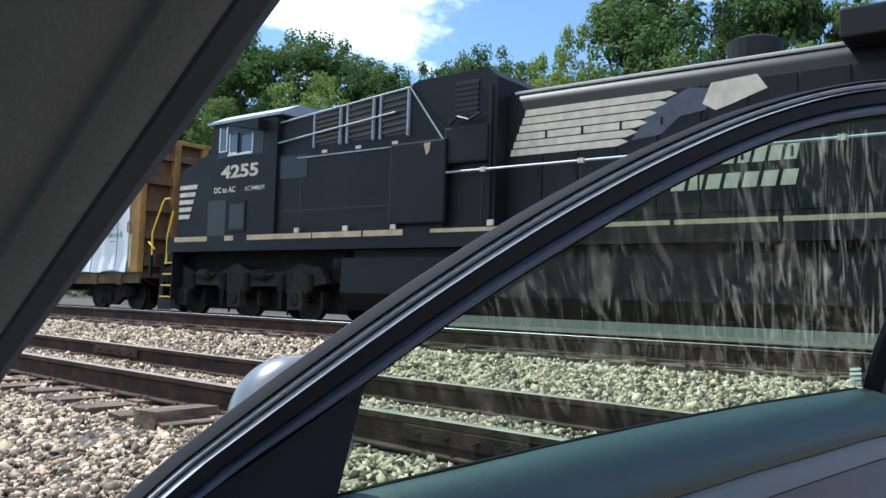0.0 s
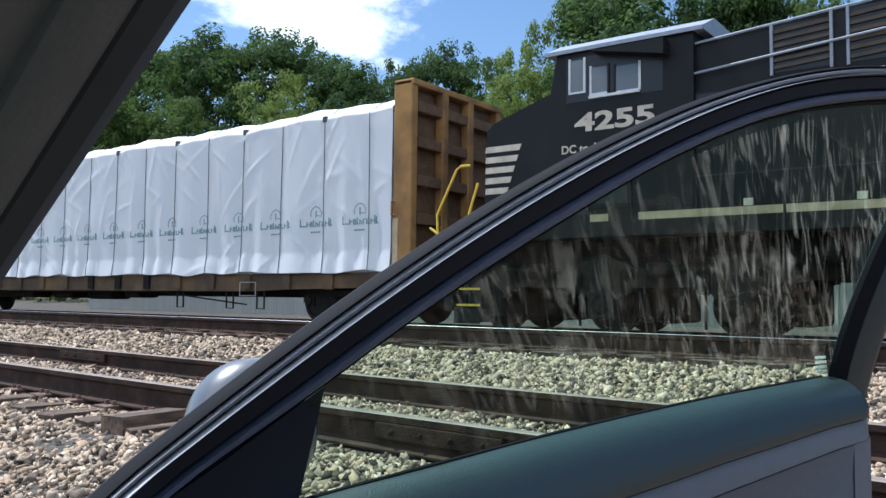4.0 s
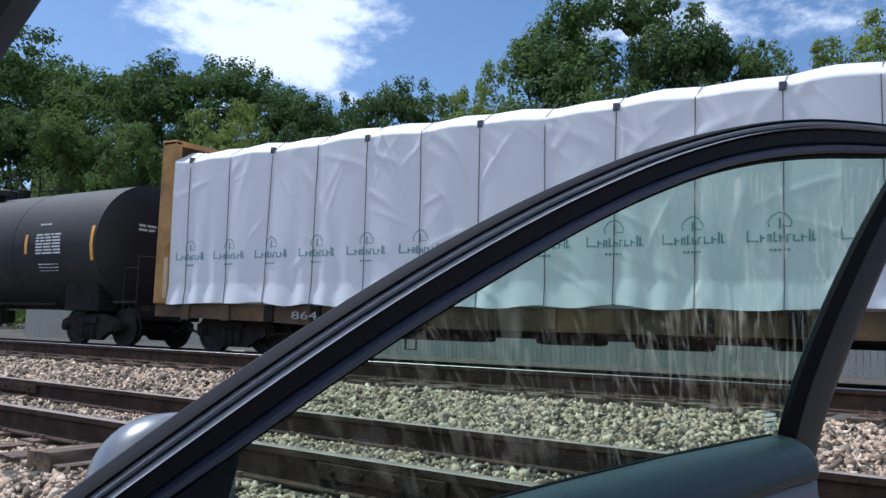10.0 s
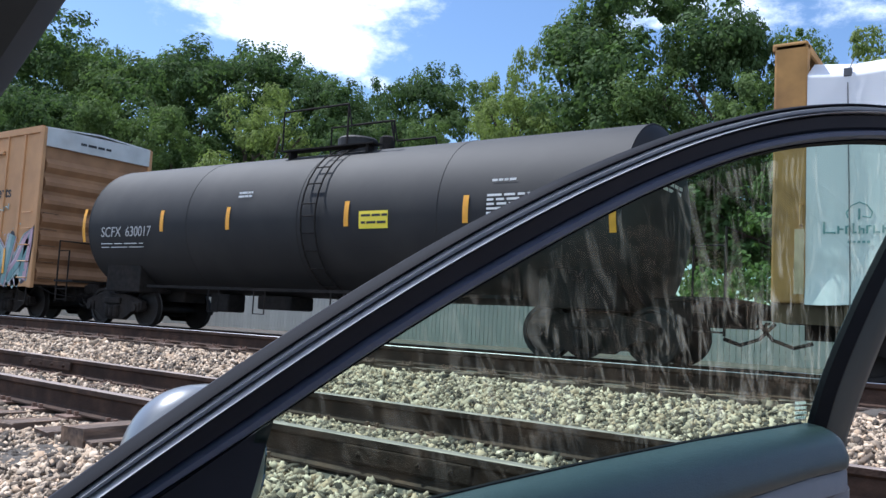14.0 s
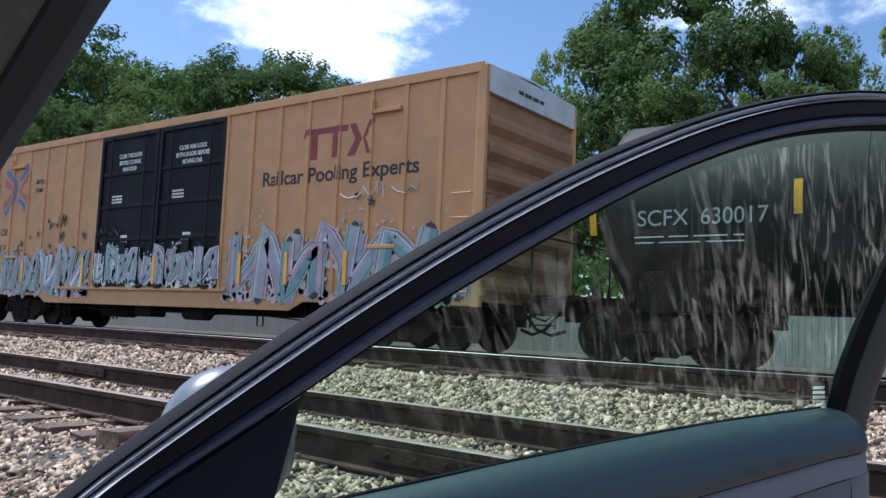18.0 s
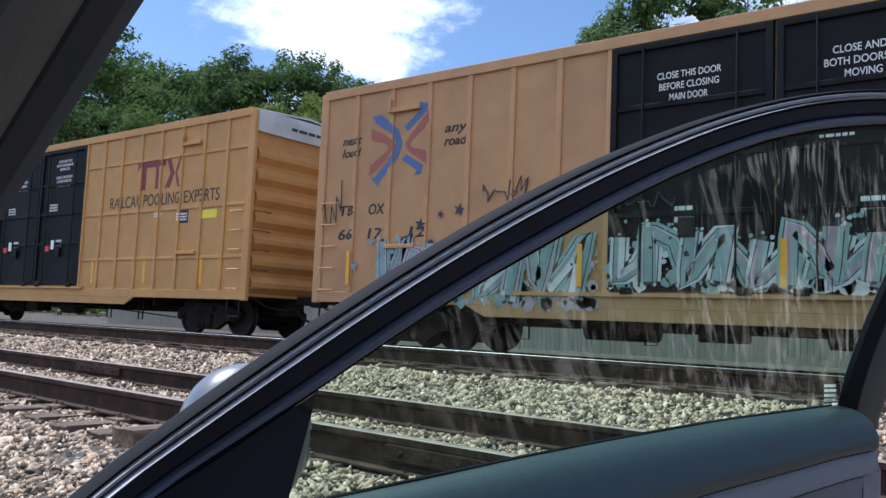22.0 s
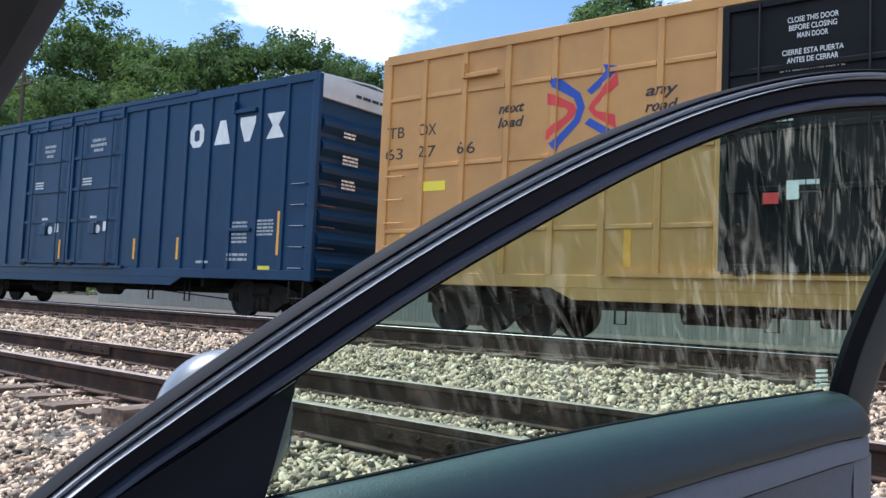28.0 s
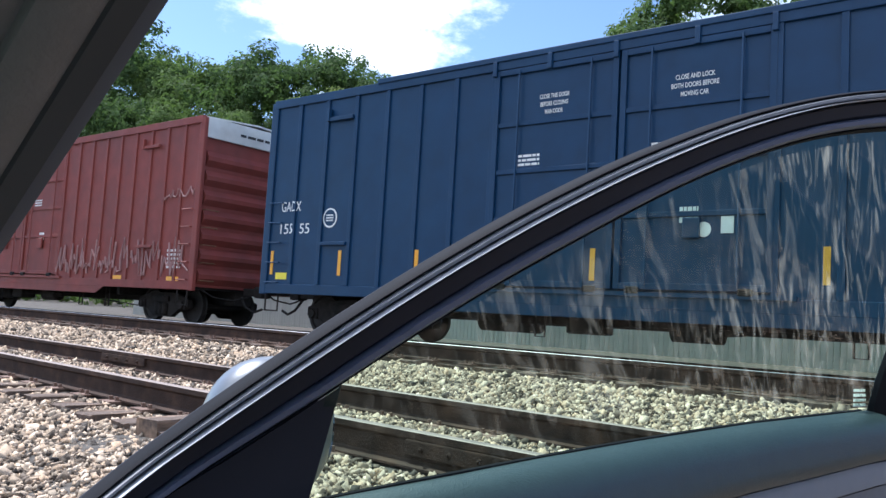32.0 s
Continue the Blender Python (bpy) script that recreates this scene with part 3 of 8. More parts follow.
siding = track("siding_track", "rusty siding track with weathered wooden ties in ballast", 0, 0, M_RAILTOP_DULL, -70, 12, (-20, -3.2), 1.15, 5, -0.016)
siding.matrix_basis = pose(0, 0.037, 0, 0, 0, math.degrees(math.atan(SLOPE)))
middle = track("middle_track", "railway track with a polished head on dark wooden ties", 0, 0, M_RAILTOP, -90, 30, (-24, 3.5), 1.12, 9, 0.012)
middle.matrix_basis = pose(0, MID_Y, MID_Z, -3.4, 0, math.degrees(math.atan(MID_SLOPE)))
main_line = track("main_track", "main railway track with polished rail heads on wooden ties", 0, 0, M_RAILTOP, -160, 60, (-34, 3.5), 1.15, 6, 0.01)
main_line.matrix_basis = pose(0, 8.94, ZC, 0, 0, 0)


def joint_bar(parent, x, y, w=0.62):
    """A bolted joint bar on the near side of a rail."""
    bm = bmesh.new()
    box(bm, x - w / 2, x + w / 2, y - 0.040, y - 0.010, -0.135, -0.045, bevel=0.008)
    j = part("joint_bar", bm, M_RAIL, parent)
    for k in range(4):
        bm = bmesh.new()
        xx = x - w * 0.36 + k * w * 0.24
        lathe(bm, [(-0.064, 0.009), (-0.050, 0.010), (-0.050, 0.017), (-0.038, 0.017)], "y", 8, (xx, y, -0.09))
        part("bolt", bm, M_RAIL, j)


bm = bmesh.new()
prism(bm, [(-0.115, -0.36), (-0.115, -0.150), (-0.105, -0.140), (0.105, -0.137), (0.115, -0.150), (0.115, -0.36)], -0.71, -0.22)
for v in bm.verts:
    v.co += Vector((random.uniform(-0.006, 0.006), random.uniform(-0.012, 0.012), random.uniform(-0.004, 0.004)))
t = part("tie", bm, M_TIE, siding, "weathered tie with its cut end bare")
t.matrix_basis = pose(-4.82, 0.13, 0, 0, 0, 4)
joint_bar(siding, -9.2, 1.505, 1.05)
joint_bar(siding, -2.55, 0.0, 0.85)

# grey board fence beyond the main track
fence = thing("board_fence", "long pale grey vertical-board fence beyond the tracks", "fence")
FENCE_Y, FENCE_X0, FENCE_TOP = 15.2, -31.0, 1.25
pm = bmesh.new()
box(pm, -0.058, 0.058, -0.012, 0.012, 0, 1, bevel=0.004)
PICKET = to_mesh("board", pm, M_FENCE)
bz = -0.05
nb = 0
x = FENCE_X0
while x < 8:
    b = new("board", PICKET)
    b.parent = fence
    b.matrix_basis = Matrix.LocRotScale((x, FENCE_Y, bz), None, (1, 1, FENCE_TOP - bz + random.uniform(-0.006, 0.006)))
    x += 0.128
    nb += 1
boxes("rail_board", M_FENCE, fence, [(FENCE_X0, 8, FENCE_Y + 0.014, FENCE_Y + 0.05, 0.2, 0.29), (FENCE_X0, 8, FENCE_Y + 0.014, FENCE_Y + 0.05, 0.95, 1.04)])

M_DRIFT = mat("bleached_wood", (0.30, 0.25, 0.20), 0.95, grain=0.45, scale=9, bump=1.0, bscale=22, stain=(0.16, 0.12, 0.09), sscale=5, samt=0.8, stretch=(1, 5, 5))
log = thing("wood_chunk", "bleached splintered chunk of wood on the stones", "wood", "", pose(0.17, -0.36, -0.225, 8, 0, 38) @ Matrix.Scale(0.6, 4))
bm = bmesh.new()
bmesh.ops.create_icosphere(bm, subdivisions=4, radius=1.0)
for v in bm.verts:
    x, y, z = v.co
    r = 1 + 0.16 * math.sin(9 * y + 3 * x) + 0.12 * math.sin(14 * z + 5 * y) + 0.10 * math.sin(21 * y + 8 * z)
    v.co = Vector((0.15 * x + 0.02 * math.sin(6 * y), 0.075 * y * r, 0.06 * z * r + 0.035))
part("bole", bm, M_DRIFT, log, smooth=True)
bm = bmesh.new()
tube(bm, [(-0.10, 0.0, 0.05), (-0.17, 0.03, 0.085), (-0.20, 0.07, 0.08)], 0.022, 7)
part("knot", bm, M_DRIFT, log)

# ---------------------------------------------------------------- trees


def crown_mesh(name, seed, material, w=2.9, h=9.0, n=24000, leaf=0.072):
    """A crown of many leaf sprays gathered in uneven clumps with gaps. Its top is at height 1."""
    rng = np.random.default_rng(seed)
    k = 30
    c = rng.normal(size=(k, 3))
    c /= np.linalg.norm(c, axis=1, keepdims=True)
    c *= rng.uniform(0.35, 1.0, (k, 1)) ** 0.5
    c *= np.array([w, w, h * 0.5])
    c[:, 2] += h * 0.5
    c[:, :2] *= (1.12 - 0.5 * np.clip(c[:, 2:] / h, 0, 1) ** 2)
    r = rng.uniform(0.75, 1.45, k) * (w / 3.6) ** 0.5
    # boughs carry tufts, tufts carry leaves
    j = k * 13
    bough = np.arange(j) % k
    u = rng.normal(size=(j, 3))
    u /= np.linalg.norm(u, axis=1, keepdims=True)
    u[:, 2] = u[:, 2] * 0.62 + 0.22
    tuft = c[bough] + u * (r[bough] * rng.uniform(0.55, 1.05, j))[:, None]
    tr = rng.uniform(0.20, 0.46, j)
    pick = rng.integers(0, j, n)
    d = rng.normal(size=(n, 3))
    d /= np.linalg.norm(d, axis=1, keepdims=True)
    d[:, 2] = d[:, 2] * 0.75 + 0.1
    p = tuft[pick] + d * (tr[pick] * (1.1 - 0.6 * rng.uniform(0, 1, n) ** 2))[:, None]
    s = rng.uniform(0.6, 1.4, n) * leaf
    nrm = d * 0.9 + u[pick] * 0.7 + rng.normal(0, 0.3, (n, 3)) + np.array([0, 0, 0.25])
    nrm /= np.linalg.norm(nrm, axis=1, keepdims=True)
    t = np.cross(nrm, rng.normal(size=(n, 3)))
    t /= np.linalg.norm(t, axis=1, keepdims=True)
    b = np.cross(nrm, t)
    A = p + t * s[:, None]
    B = p + b * s[:, None] * 0.6 + nrm * s[:, None] * 0.25
    C = p - t * s[:, None]
    D = p - b * s[:, None] * 0.6 - nrm * s[:, None] * 0.1
    V = np.stack([A, B, C, D], 1).reshape(-1, 3)
    V[:, 2] -= np.quantile(V[:, 2], 0.002)
    V /= np.quantile(V[:, 2], 0.997)
    me = bpy.data.meshes.new(name)
    me.from_pydata(V.tolist(), [], np.arange(n * 4).reshape(-1, 4).tolist())
    me.materials.append(material)
    return me


def trunk_mesh(seed, h):
    rng = random.Random(seed)
    bm = bmesh.new()
    pts = [Vector((rng.uniform(-0.1, 0.1), rng.uniform(-0.1, 0.1), h * k / 5)) for k in range(6)]
    sides = 9
    rings = [[bm.verts.new(p + Vector((math.cos(a), math.sin(a), 0)) * 0.24 * (1.25 - 0.95 * i / 5)) for a in [2 * math.pi * k / sides for k in range(sides)]] for i, p in enumerate(pts)]
    for p, q in zip(rings, rings[1:]):
        for k in range(sides):
            bm.faces.new((p[k], p[(k + 1) % sides], q[(k + 1) % sides], q[k]))
    for k in range(7):
        a, z = rng.uniform(0, 6.28), rng.uniform(0.45, 0.9) * h
        tube(bm, [(0, 0, z), (math.cos(a) * 1.2, math.sin(a) * 1.2, z + 0.9), (math.cos(a) * 2.4, math.sin(a) * 2.4, z + 2.2)], 0.07, 6)
    return to_mesh("trunk", bm, M_BARK)


CROWNS = {"dark": [crown_mesh("crown", 20 + i, M_LEAF) for i in range(3)], "mid": [crown_mesh("crown", 30 + i, M_LEAF_MID) for i in range(2)], "light": [crown_mesh("crown", 40 + i, M_LEAF_LIGHT) for i in range(2)]}
BUSH = crown_mesh("crown", 60, M_LEAF_MID, w=6.0, h=5.0, n=2600, leaf=0.22)
LOW_CROWNS = {"dark": [crown_mesh("crown", 50, M_LEAF, w=4.6, n=5200, leaf=0.17)], "mid": [crown_mesh("crown", 51, M_LEAF_MID, w=4.6, n=5200, leaf=0.17)]}
TRUNKS = [trunk_mesh(i, 9.0) for i in range(2)]
TREE_LABEL = {"dark": "tall dark green broadleaf tree in full summer leaf", "mid": "mid green broadleaf tree in summer leaf", "light": "bright yellow-green young broadleaf tree"}


def tree(x, y, top, shade="dark", width=1.0, seed=0):
    """A tree whose crown tops out at height top."""
    rng = random.Random(seed)
    g = float(ground_z(np.array(x), np.array(y)))
    e = thing("tree", TREE_LABEL[shade], "tree", "trees of the wood", pose(x, y, g - 0.1, 0, 0, rng.uniform(0, 360)))
    t = new("trunk", rng.choice(TRUNKS))
    t.parent = e
    h = top - g
    t.matrix_basis = Matrix.LocRotScale((0, 0, 0), None, (h / 13.5, h / 13.5, h / 13.5))
    c = new("crown", rng.choice((LOW_CROWNS if width > 1.2 else CROWNS)[shade]))
    c.parent = e
    low = 0.16 * h
    ch = h - low
    c.matrix_basis = Matrix.LocRotScale((0, 0, low), None, (ch * width * (0.82 if width > 1.2 else 1.32), ch * width * (0.82 if width > 1.2 else 1.32), ch))
    return e


TREES = [
    # x, y, top, shade, width
    (-88.0, 33.0, 20.0, "dark", 0.80),
    (-79.0, 31.0, 20.0, "dark", 0.80),
    (-76.0, 39.0, 25.5, "dark", 0.80),
    (-70.0, 38.0, 25.4, "dark", 0.70),
    (-70.0, 30.0, 18.0, "mid", 0.70),
    (-64.5, 38.0, 22.6, "mid", 0.65),
    (-62.0, 30.0, 17.0, "dark", 0.70),
    (-58.0, 39.0, 21.6, "mid", 0.70),
    (-54.0, 30.0, 15.5, "mid", 0.65),
    (-52.5, 38.0, 21.0, "dark", 0.70),
    (-47.0, 38.0, 20.0, "dark", 0.70),
    (-46.0, 31.0, 14.0, "mid", 0.60),
    (-42.0, 38.0, 18.3, "dark", 0.65),
    (-37.5, 38.0, 16.4, "dark", 0.60),
    (-36.8, 31.0, 14.3, "light", 0.60),
    (-33.8, 39.0, 14.4, "mid", 0.55),
    (-31.0, 33.0, 12.0, "dark", 0.60),
    (-30.8, 38.0, 16.5, "dark", 0.50),
    (-27.0, 38.0, 15.2, "mid", 0.50),
    (-26.0, 33.0, 11.5, "mid", 0.60),
    (-23.0, 37.0, 16.4, "light", 0.42),
    (-21.0, 33.0, 12.5, "light", 0.60),
    (-20.5, 39.0, 19.0, "mid", 0.60),
    (-16.6, 38.0, 20.2, "dark", 0.75),
    (-14.0, 33.0, 12.5, "mid", 0.70),
    (-13.4, 39.0, 17.8, "mid", 0.50),
    (-11.4, 38.0, 16.5, "dark", 0.42),
    (-9.0, 34.0, 12.0, "mid", 0.60),
    (-8.8, 38.0, 15.5, "mid", 0.50),
    (-5.5, 38.0, 14.7, "light", 0.55),
    (-2.5, 38.0, 15.6, "light", 0.60),
    (1.5, 38.0, 15.8, "light", 0.60),
    (6.0, 38.0, 15.0, "mid", 0.60),
    (11.0, 38.0, 15.0, "dark", 0.70),
    (-102.0, 23.5, 8.0, "mid", 1.50),
    (-96.8, 24.3, 9.2, "dark", 1.50),
    (-91.6, 25.1, 10.4, "dark", 1.50),
    (-86.4, 25.9, 8.6, "mid", 1.50),
    (-81.2, 23.5, 9.8, "dark", 1.50),
    (-76.0, 24.3, 8.0, "dark", 1.50),
    (-70.8, 25.1, 9.2, "mid", 1.50),
    (-65.6, 25.9, 10.4, "dark", 1.50),
    (-60.4, 23.5, 8.6, "dark", 1.50),
    (-55.2, 33.8, 9.8, "mid", 1.50),
    (-50.0, 34.6, 8.0, "dark", 1.50),
    (-44.8, 35.4, 9.2, "dark", 1.50),
    (-39.6, 33.0, 10.4, "mid", 1.50),
    (-34.4, 33.8, 8.6, "dark", 1.50),
    (-29.2, 34.6, 9.8, "dark", 1.50),
    (-24.0, 35.4, 8.0, "mid", 1.50),
    (-18.8, 33.0, 9.2, "dark", 1.50),
    (-13.6, 33.8, 10.4, "dark", 1.50),
    (-8.4, 34.6, 8.6, "mid", 1.50),
    (-3.2, 35.4, 9.8, "dark", 1.50),
    (2.0, 33.0, 8.0, "dark", 1.50),
    (7.2, 33.8, 9.2, "mid", 1.50),
    (12.4, 34.6, 10.4, "dark", 1.50),
    (17.6, 35.4, 8.6, "dark", 1.50),
]
for i, (tx, ty, tz, sh, tw) in enumerate(TREES):
    tree(tx, ty, tz, sh, tw, i)

for i in range(26):
    bx, by = -66 + 3.0 * i, 19.5 + 2.2 * ((i * 7) % 5) / 4
    e = thing("bush", "dense green bush behind the fence", "bush", "bushes behind the fence", pose(bx, by, float(ground_z(np.array(bx), np.array(by))) - 0.1, 0, 0, 47 * i))
    c = new("crown", BUSH)
    c.parent = e
    c.matrix_basis = Matrix.LocRotScale((0, 0, 0), None, (1.9, 1.9, 2.2 + 0.9 * ((i * 5) % 7) / 6))
    bm = bmesh.new()
    for q in range(4):
        tube(bm, [(0, 0, 0), (0.5 * math.cos(q * 1.6), 0.5 * math.sin(q * 1.6), 1.2)], 0.04, 5)
    part("stem", bm, M_BARK, e)

pole = thing("utility_pole", "grey wooden utility pole with a crossarm", "utility pole", "", pose(-52.8, 22.0, 0))
bm = bmesh.new()
tube(bm, [(0, 0, 0), (0, 0, 7), (0, 0, 14.2)], 0.13, 10)
part("pole", bm, M_BARK, pole)
boxes("crossarm", M_BARK, pole, [(-1.1, 1.1, -0.07, 0.07, 13.2, 13.4)])

# ---------------------------------------------------------------- the train


def run(t):
    """How far the train has come after t seconds."""
    k = t / 32
    return 73.362 * k + 28.4757 * k ** 2 + 6.263 * k ** 3 - 7.3259 * k ** 4


ROLLING = []      # things that run with the train, with their x at the start
WHEELS = []       # wheelsets, with their place in the truck


def rolling(name, label, category, u):
    e = thing(name, label, category, "", pose(u, YC, ZC))
    ROLLING.append((e, u))
    return e


def wheelset_mesh(r):
    bm = bmesh.new()
    lathe(bm, [(-0.95, 0.06), (-0.80, 0.07), (-0.80, r * 0.30), (-0.775, r * 0.45), (-0.76, r * 0.82), (-0.79, r * 0.86), (-0.79, r), (-0.69, r), (-0.675, r + 0.025), (-0.66, r + 0.02), (-0.66, r * 0.84), (-0.68, r * 0.4), (-0.64, 0.10), (-0.6, 0.08), (0.6, 0.08), (0.64, 0.10), (0.68, r * 0.4), (0.66, r * 0.84), (0.66, r + 0.02), (0.675, r + 0.025), (0.69, r), (0.79, r), (0.79, r * 0.86), (0.76, r * 0.82), (0.775, r * 0.45), (0.80, r * 0.3), (0.80, 0.07), (0.95, 0.06)], "y", 36)
    for k in range(3):
        a = k * 2.094
        lathe(bm, [(-0.965, 0.012), (-0.945, 0.012)], "y", 6, (0.035 * math.cos(a), 0, 0.035 * math.sin(a)))
    return to_mesh("wheelset", bm, M_WHEEL, True)


WHEEL_R = 0.44
WHEELSET = wheelset_mesh(WHEEL_R)


def sideframe_mesh(span):
    """A cast truck side frame, seen from the side, with its spring nest openings."""
    bm = bmesh.new()
    h = span / 2
    pts = [(-h - 0.20, 0.58), (-h + 0.02, 0.66), (-0.45, 0.74), (0.45, 0.74), (h - 0.02, 0.66), (h + 0.20, 0.58), (h + 0.20, 0.40), (h - 0.14, 0.36), (0.38, 0.14), (-0.38, 0.14), (-h + 0.14, 0.36), (-h - 0.20, 0.40)]
    prism(bm, pts, -1.06, -0.93)
    for k in (-0.17, 0.0, 0.17):
        lathe(bm, [(0.20, 0.07), (0.24, 0.085), (0.44, 0.085), (0.48, 0.07)], "z", 10, (k, -1.09, 0))
    for s in (-1, 1):
        box(bm, s * h - 0.13, s * h + 0.13, -1.10, -0.92, 0.34, 0.56, bevel=0.02)
        lathe(bm, [(-1.15, 0.085), (-1.08, 0.10), (-1.06, 0.10)], "y", 14, (s * h, 0, 0.44))
    box(bm, -0.30, 0.30, -1.12, -1.05, 0.52, 0.66, bevel=0.02)
    return to_mesh("side_frame", bm, M_GRIME)


SIDEFRAME = sideframe_mesh(1.78)


def truck(car, x, span=1.78, axles=2):
    """A freight truck: side frames, bolster, wheelsets."""
    bm = bmesh.new()
    box(bm, -0.20, 0.20, -0.9, 0.9, 0.42, 0.78, bevel=0.03)
    t = part("truck", bm, M_GRIME, car)
    t.matrix_basis = pose(x, 0, 0)
    for q in (-0.46, 0.46):
        boxes("brake_beam", M_GRIME, t, [(q - 0.10, q + 0.10, -0.74, 0.74, 0.26, 0.58)], bevel=0.03)
    a = new("side_frame", SIDEFRAME)
    a.parent = t
    b = new("side_frame", SIDEFRAME)
    b.parent = t
    b.matrix_basis = pose(0, 0, 0, 0, 0, 180)
    for s in (-1, 1):
        w = new("wheelset", WHEELSET)
        w.parent = t
        w.matrix_basis = pose(s * span / 2, 0, WHEEL_R)
        WHEELS.append((w, s * span / 2, WHEEL_R))
    return t


def coupler(car, x, s):
    """A knuckle coupler with its shank and uncoupling bar."""
    bm = bmesh.new()
    box(bm, min(x, x + s * 0.55), max(x, x + s * 0.55), -0.09, 0.09, 0.76, 0.95, bevel=0.02)
    box(bm, min(x + s * 0.5, x + s * 0.80), max(x + s * 0.5, x + s * 0.80), -0.17, 0.15, 0.72, 1.0, bevel=0.05)
    part("coupler", bm, M_GRIME, car)
    bm = bmesh.new()
    tube(bm, [(x + s * 0.15, -1.45, 0.85), (x + s * 0.2, -1.1, 0.68), (x + s * 0.25, -0.6, 0.62), (x + s * 0.35, -0.2, 0.72)], 0.018, 6)
    part("uncoupling_lever", bm, M_GRIME, car)
    bm = bmesh.new()
    tube(bm, [(x + s * 0.2, -0.28, 0.72), (x + s * 0.42, -0.30, 0.48), (x + s * 0.7, -0.26, 0.38), (x + s * 0.95, -0.22, 0.46)], 0.03, 6)
    part("air_hose", bm, M_GRIME, car)


def ladder(car, x0, x1, y, zs, material, name="rung", stiles=True):
    for z in zs:
        bm = bmesh.new()
        tube(bm, [(x0, y + 0.06, z), (x0, y, z), (x1, y, z), (x1, y + 0.06, z)], 0.013, 6)
        part(name, bm, material, car)
    if stiles:
        for x in (x0, x1):
            boxes("stile", material, car, [(x - 0.02, x + 0.02, y + 0.01, y + 0.06, zs[0] - 0.1, zs[-1] + 0.1)])


def reflectors(car, xs, y, z0, z1, w=0.09):
    for x in xs:
        boxes("reflector_strip", M_REFLECT, car, [(x - w / 2, x + w / 2, y - 0.006, y, z0, z1)])


def underframe(car, L, drop=0.62, z=0.80, rods=True, seed=0):
    """Centre sill, cross bearers, brake rigging between the trucks."""
    rng = random.Random(seed)
    h = L / 2
    boxes("centre_sill", M_GRIME, car, [(-h + 0.1, h - 0.1, -0.25, 0.25, z - 0.30, z + 0.05)])
    its = []
    for x in np.linspace(-h + 3.6, h - 3.6, 9):
        its.append((x - 0.06, x + 0.06, -1.35, 1.35, z - 0.16, z + 0.03))
    for b_ in its:
        boxes("cross_bearer", M_GRIME, car, [b_])
    bm = bmesh.new()
    lathe(bm, [(-0.5, 0.05), (-0.46, 0.17), (0.30, 0.17), (0.34, 0.05), (0.6, 0.03)], "x", 14, (0.8, -0.95, z - 0.28))
    part("brake_cylinder", bm, M_GRIME, car)
    boxes("brake_valve", M_GRIME, car, [(-1.4, -0.75, -1.2, -0.75, z - 0.42, z - 0.05)], bevel=0.05)
    bm = bmesh.new()
    lathe(bm, [(-0.75, 0.05), (-0.7, 0.2), (0.5, 0.2), (0.55, 0.05)], "x", 14, (-2.7, -0.7, z - 0.27))
    part("air_reservoir", bm, M_GRIME, car)
    if rods:
        bm = bmesh.new()
        tube(bm, [(-h + 3.0, -1.1, z - 0.25), (-1.6, -1.1, z - 0.30), (2.0, -1.1, z - 0.22), (h - 3.0, -1.1, z - 0.42)], 0.016, 6)
        part("brake_rod", bm, M_GRIME, car)
        for x in (-h + 4.6, -h + 6.8, h - 5.6, h - 4.2):
            bm = bmesh.new()
            tube(bm, [(x - 0.09, -1.3, z), (x - 0.09, -1.3, z - 0.5), (x + 0.09, -1.3, z - 0.5), (x + 0.09, -1.3, z)], 0.018, 6)
            part("step_stirrup", bm, M_GRIME, car)


def emblem(car, cx, cz, s, y, blue, red):
    """Crossed bands: a blue chevron and two blue bars, each lined with red."""
    k = s / 88
    sets = ((blue, ((475, 128), (463, 110), (492, 108), (548, 150), (560, 183), (548, 217), (495, 268), (490, 280), (466, 258), (478, 258), (533, 208), (541, 183), (531, 160))), (red, ((463, 168), (461, 140), (480, 146), (530, 172), (540, 187), (530, 205), (470, 248), (460, 252), (462, 228), (512, 198), (517, 188), (510, 180))),
            (red, ((637, 112), (641, 142), (590, 178), (583, 188), (590, 196), (634, 208), (638, 240), (583, 207), (568, 188), (578, 172))), (blue, ((604, 92), (636, 98), (634, 112), (575, 157), (563, 146), (612, 108))), (blue, ((560, 222), (573, 210), (624, 240), (618, 260), (598, 262), (606, 250))))
    for m, pts in sets:
        bm = bmesh.new()
        prism(bm, [(cx + (px - 552) * k, cz + (184 - pz) * k) for px, pz in pts], y - 0.002, y + 0.001)
        over_posts(part("emblem_band", bm, m, car), car)


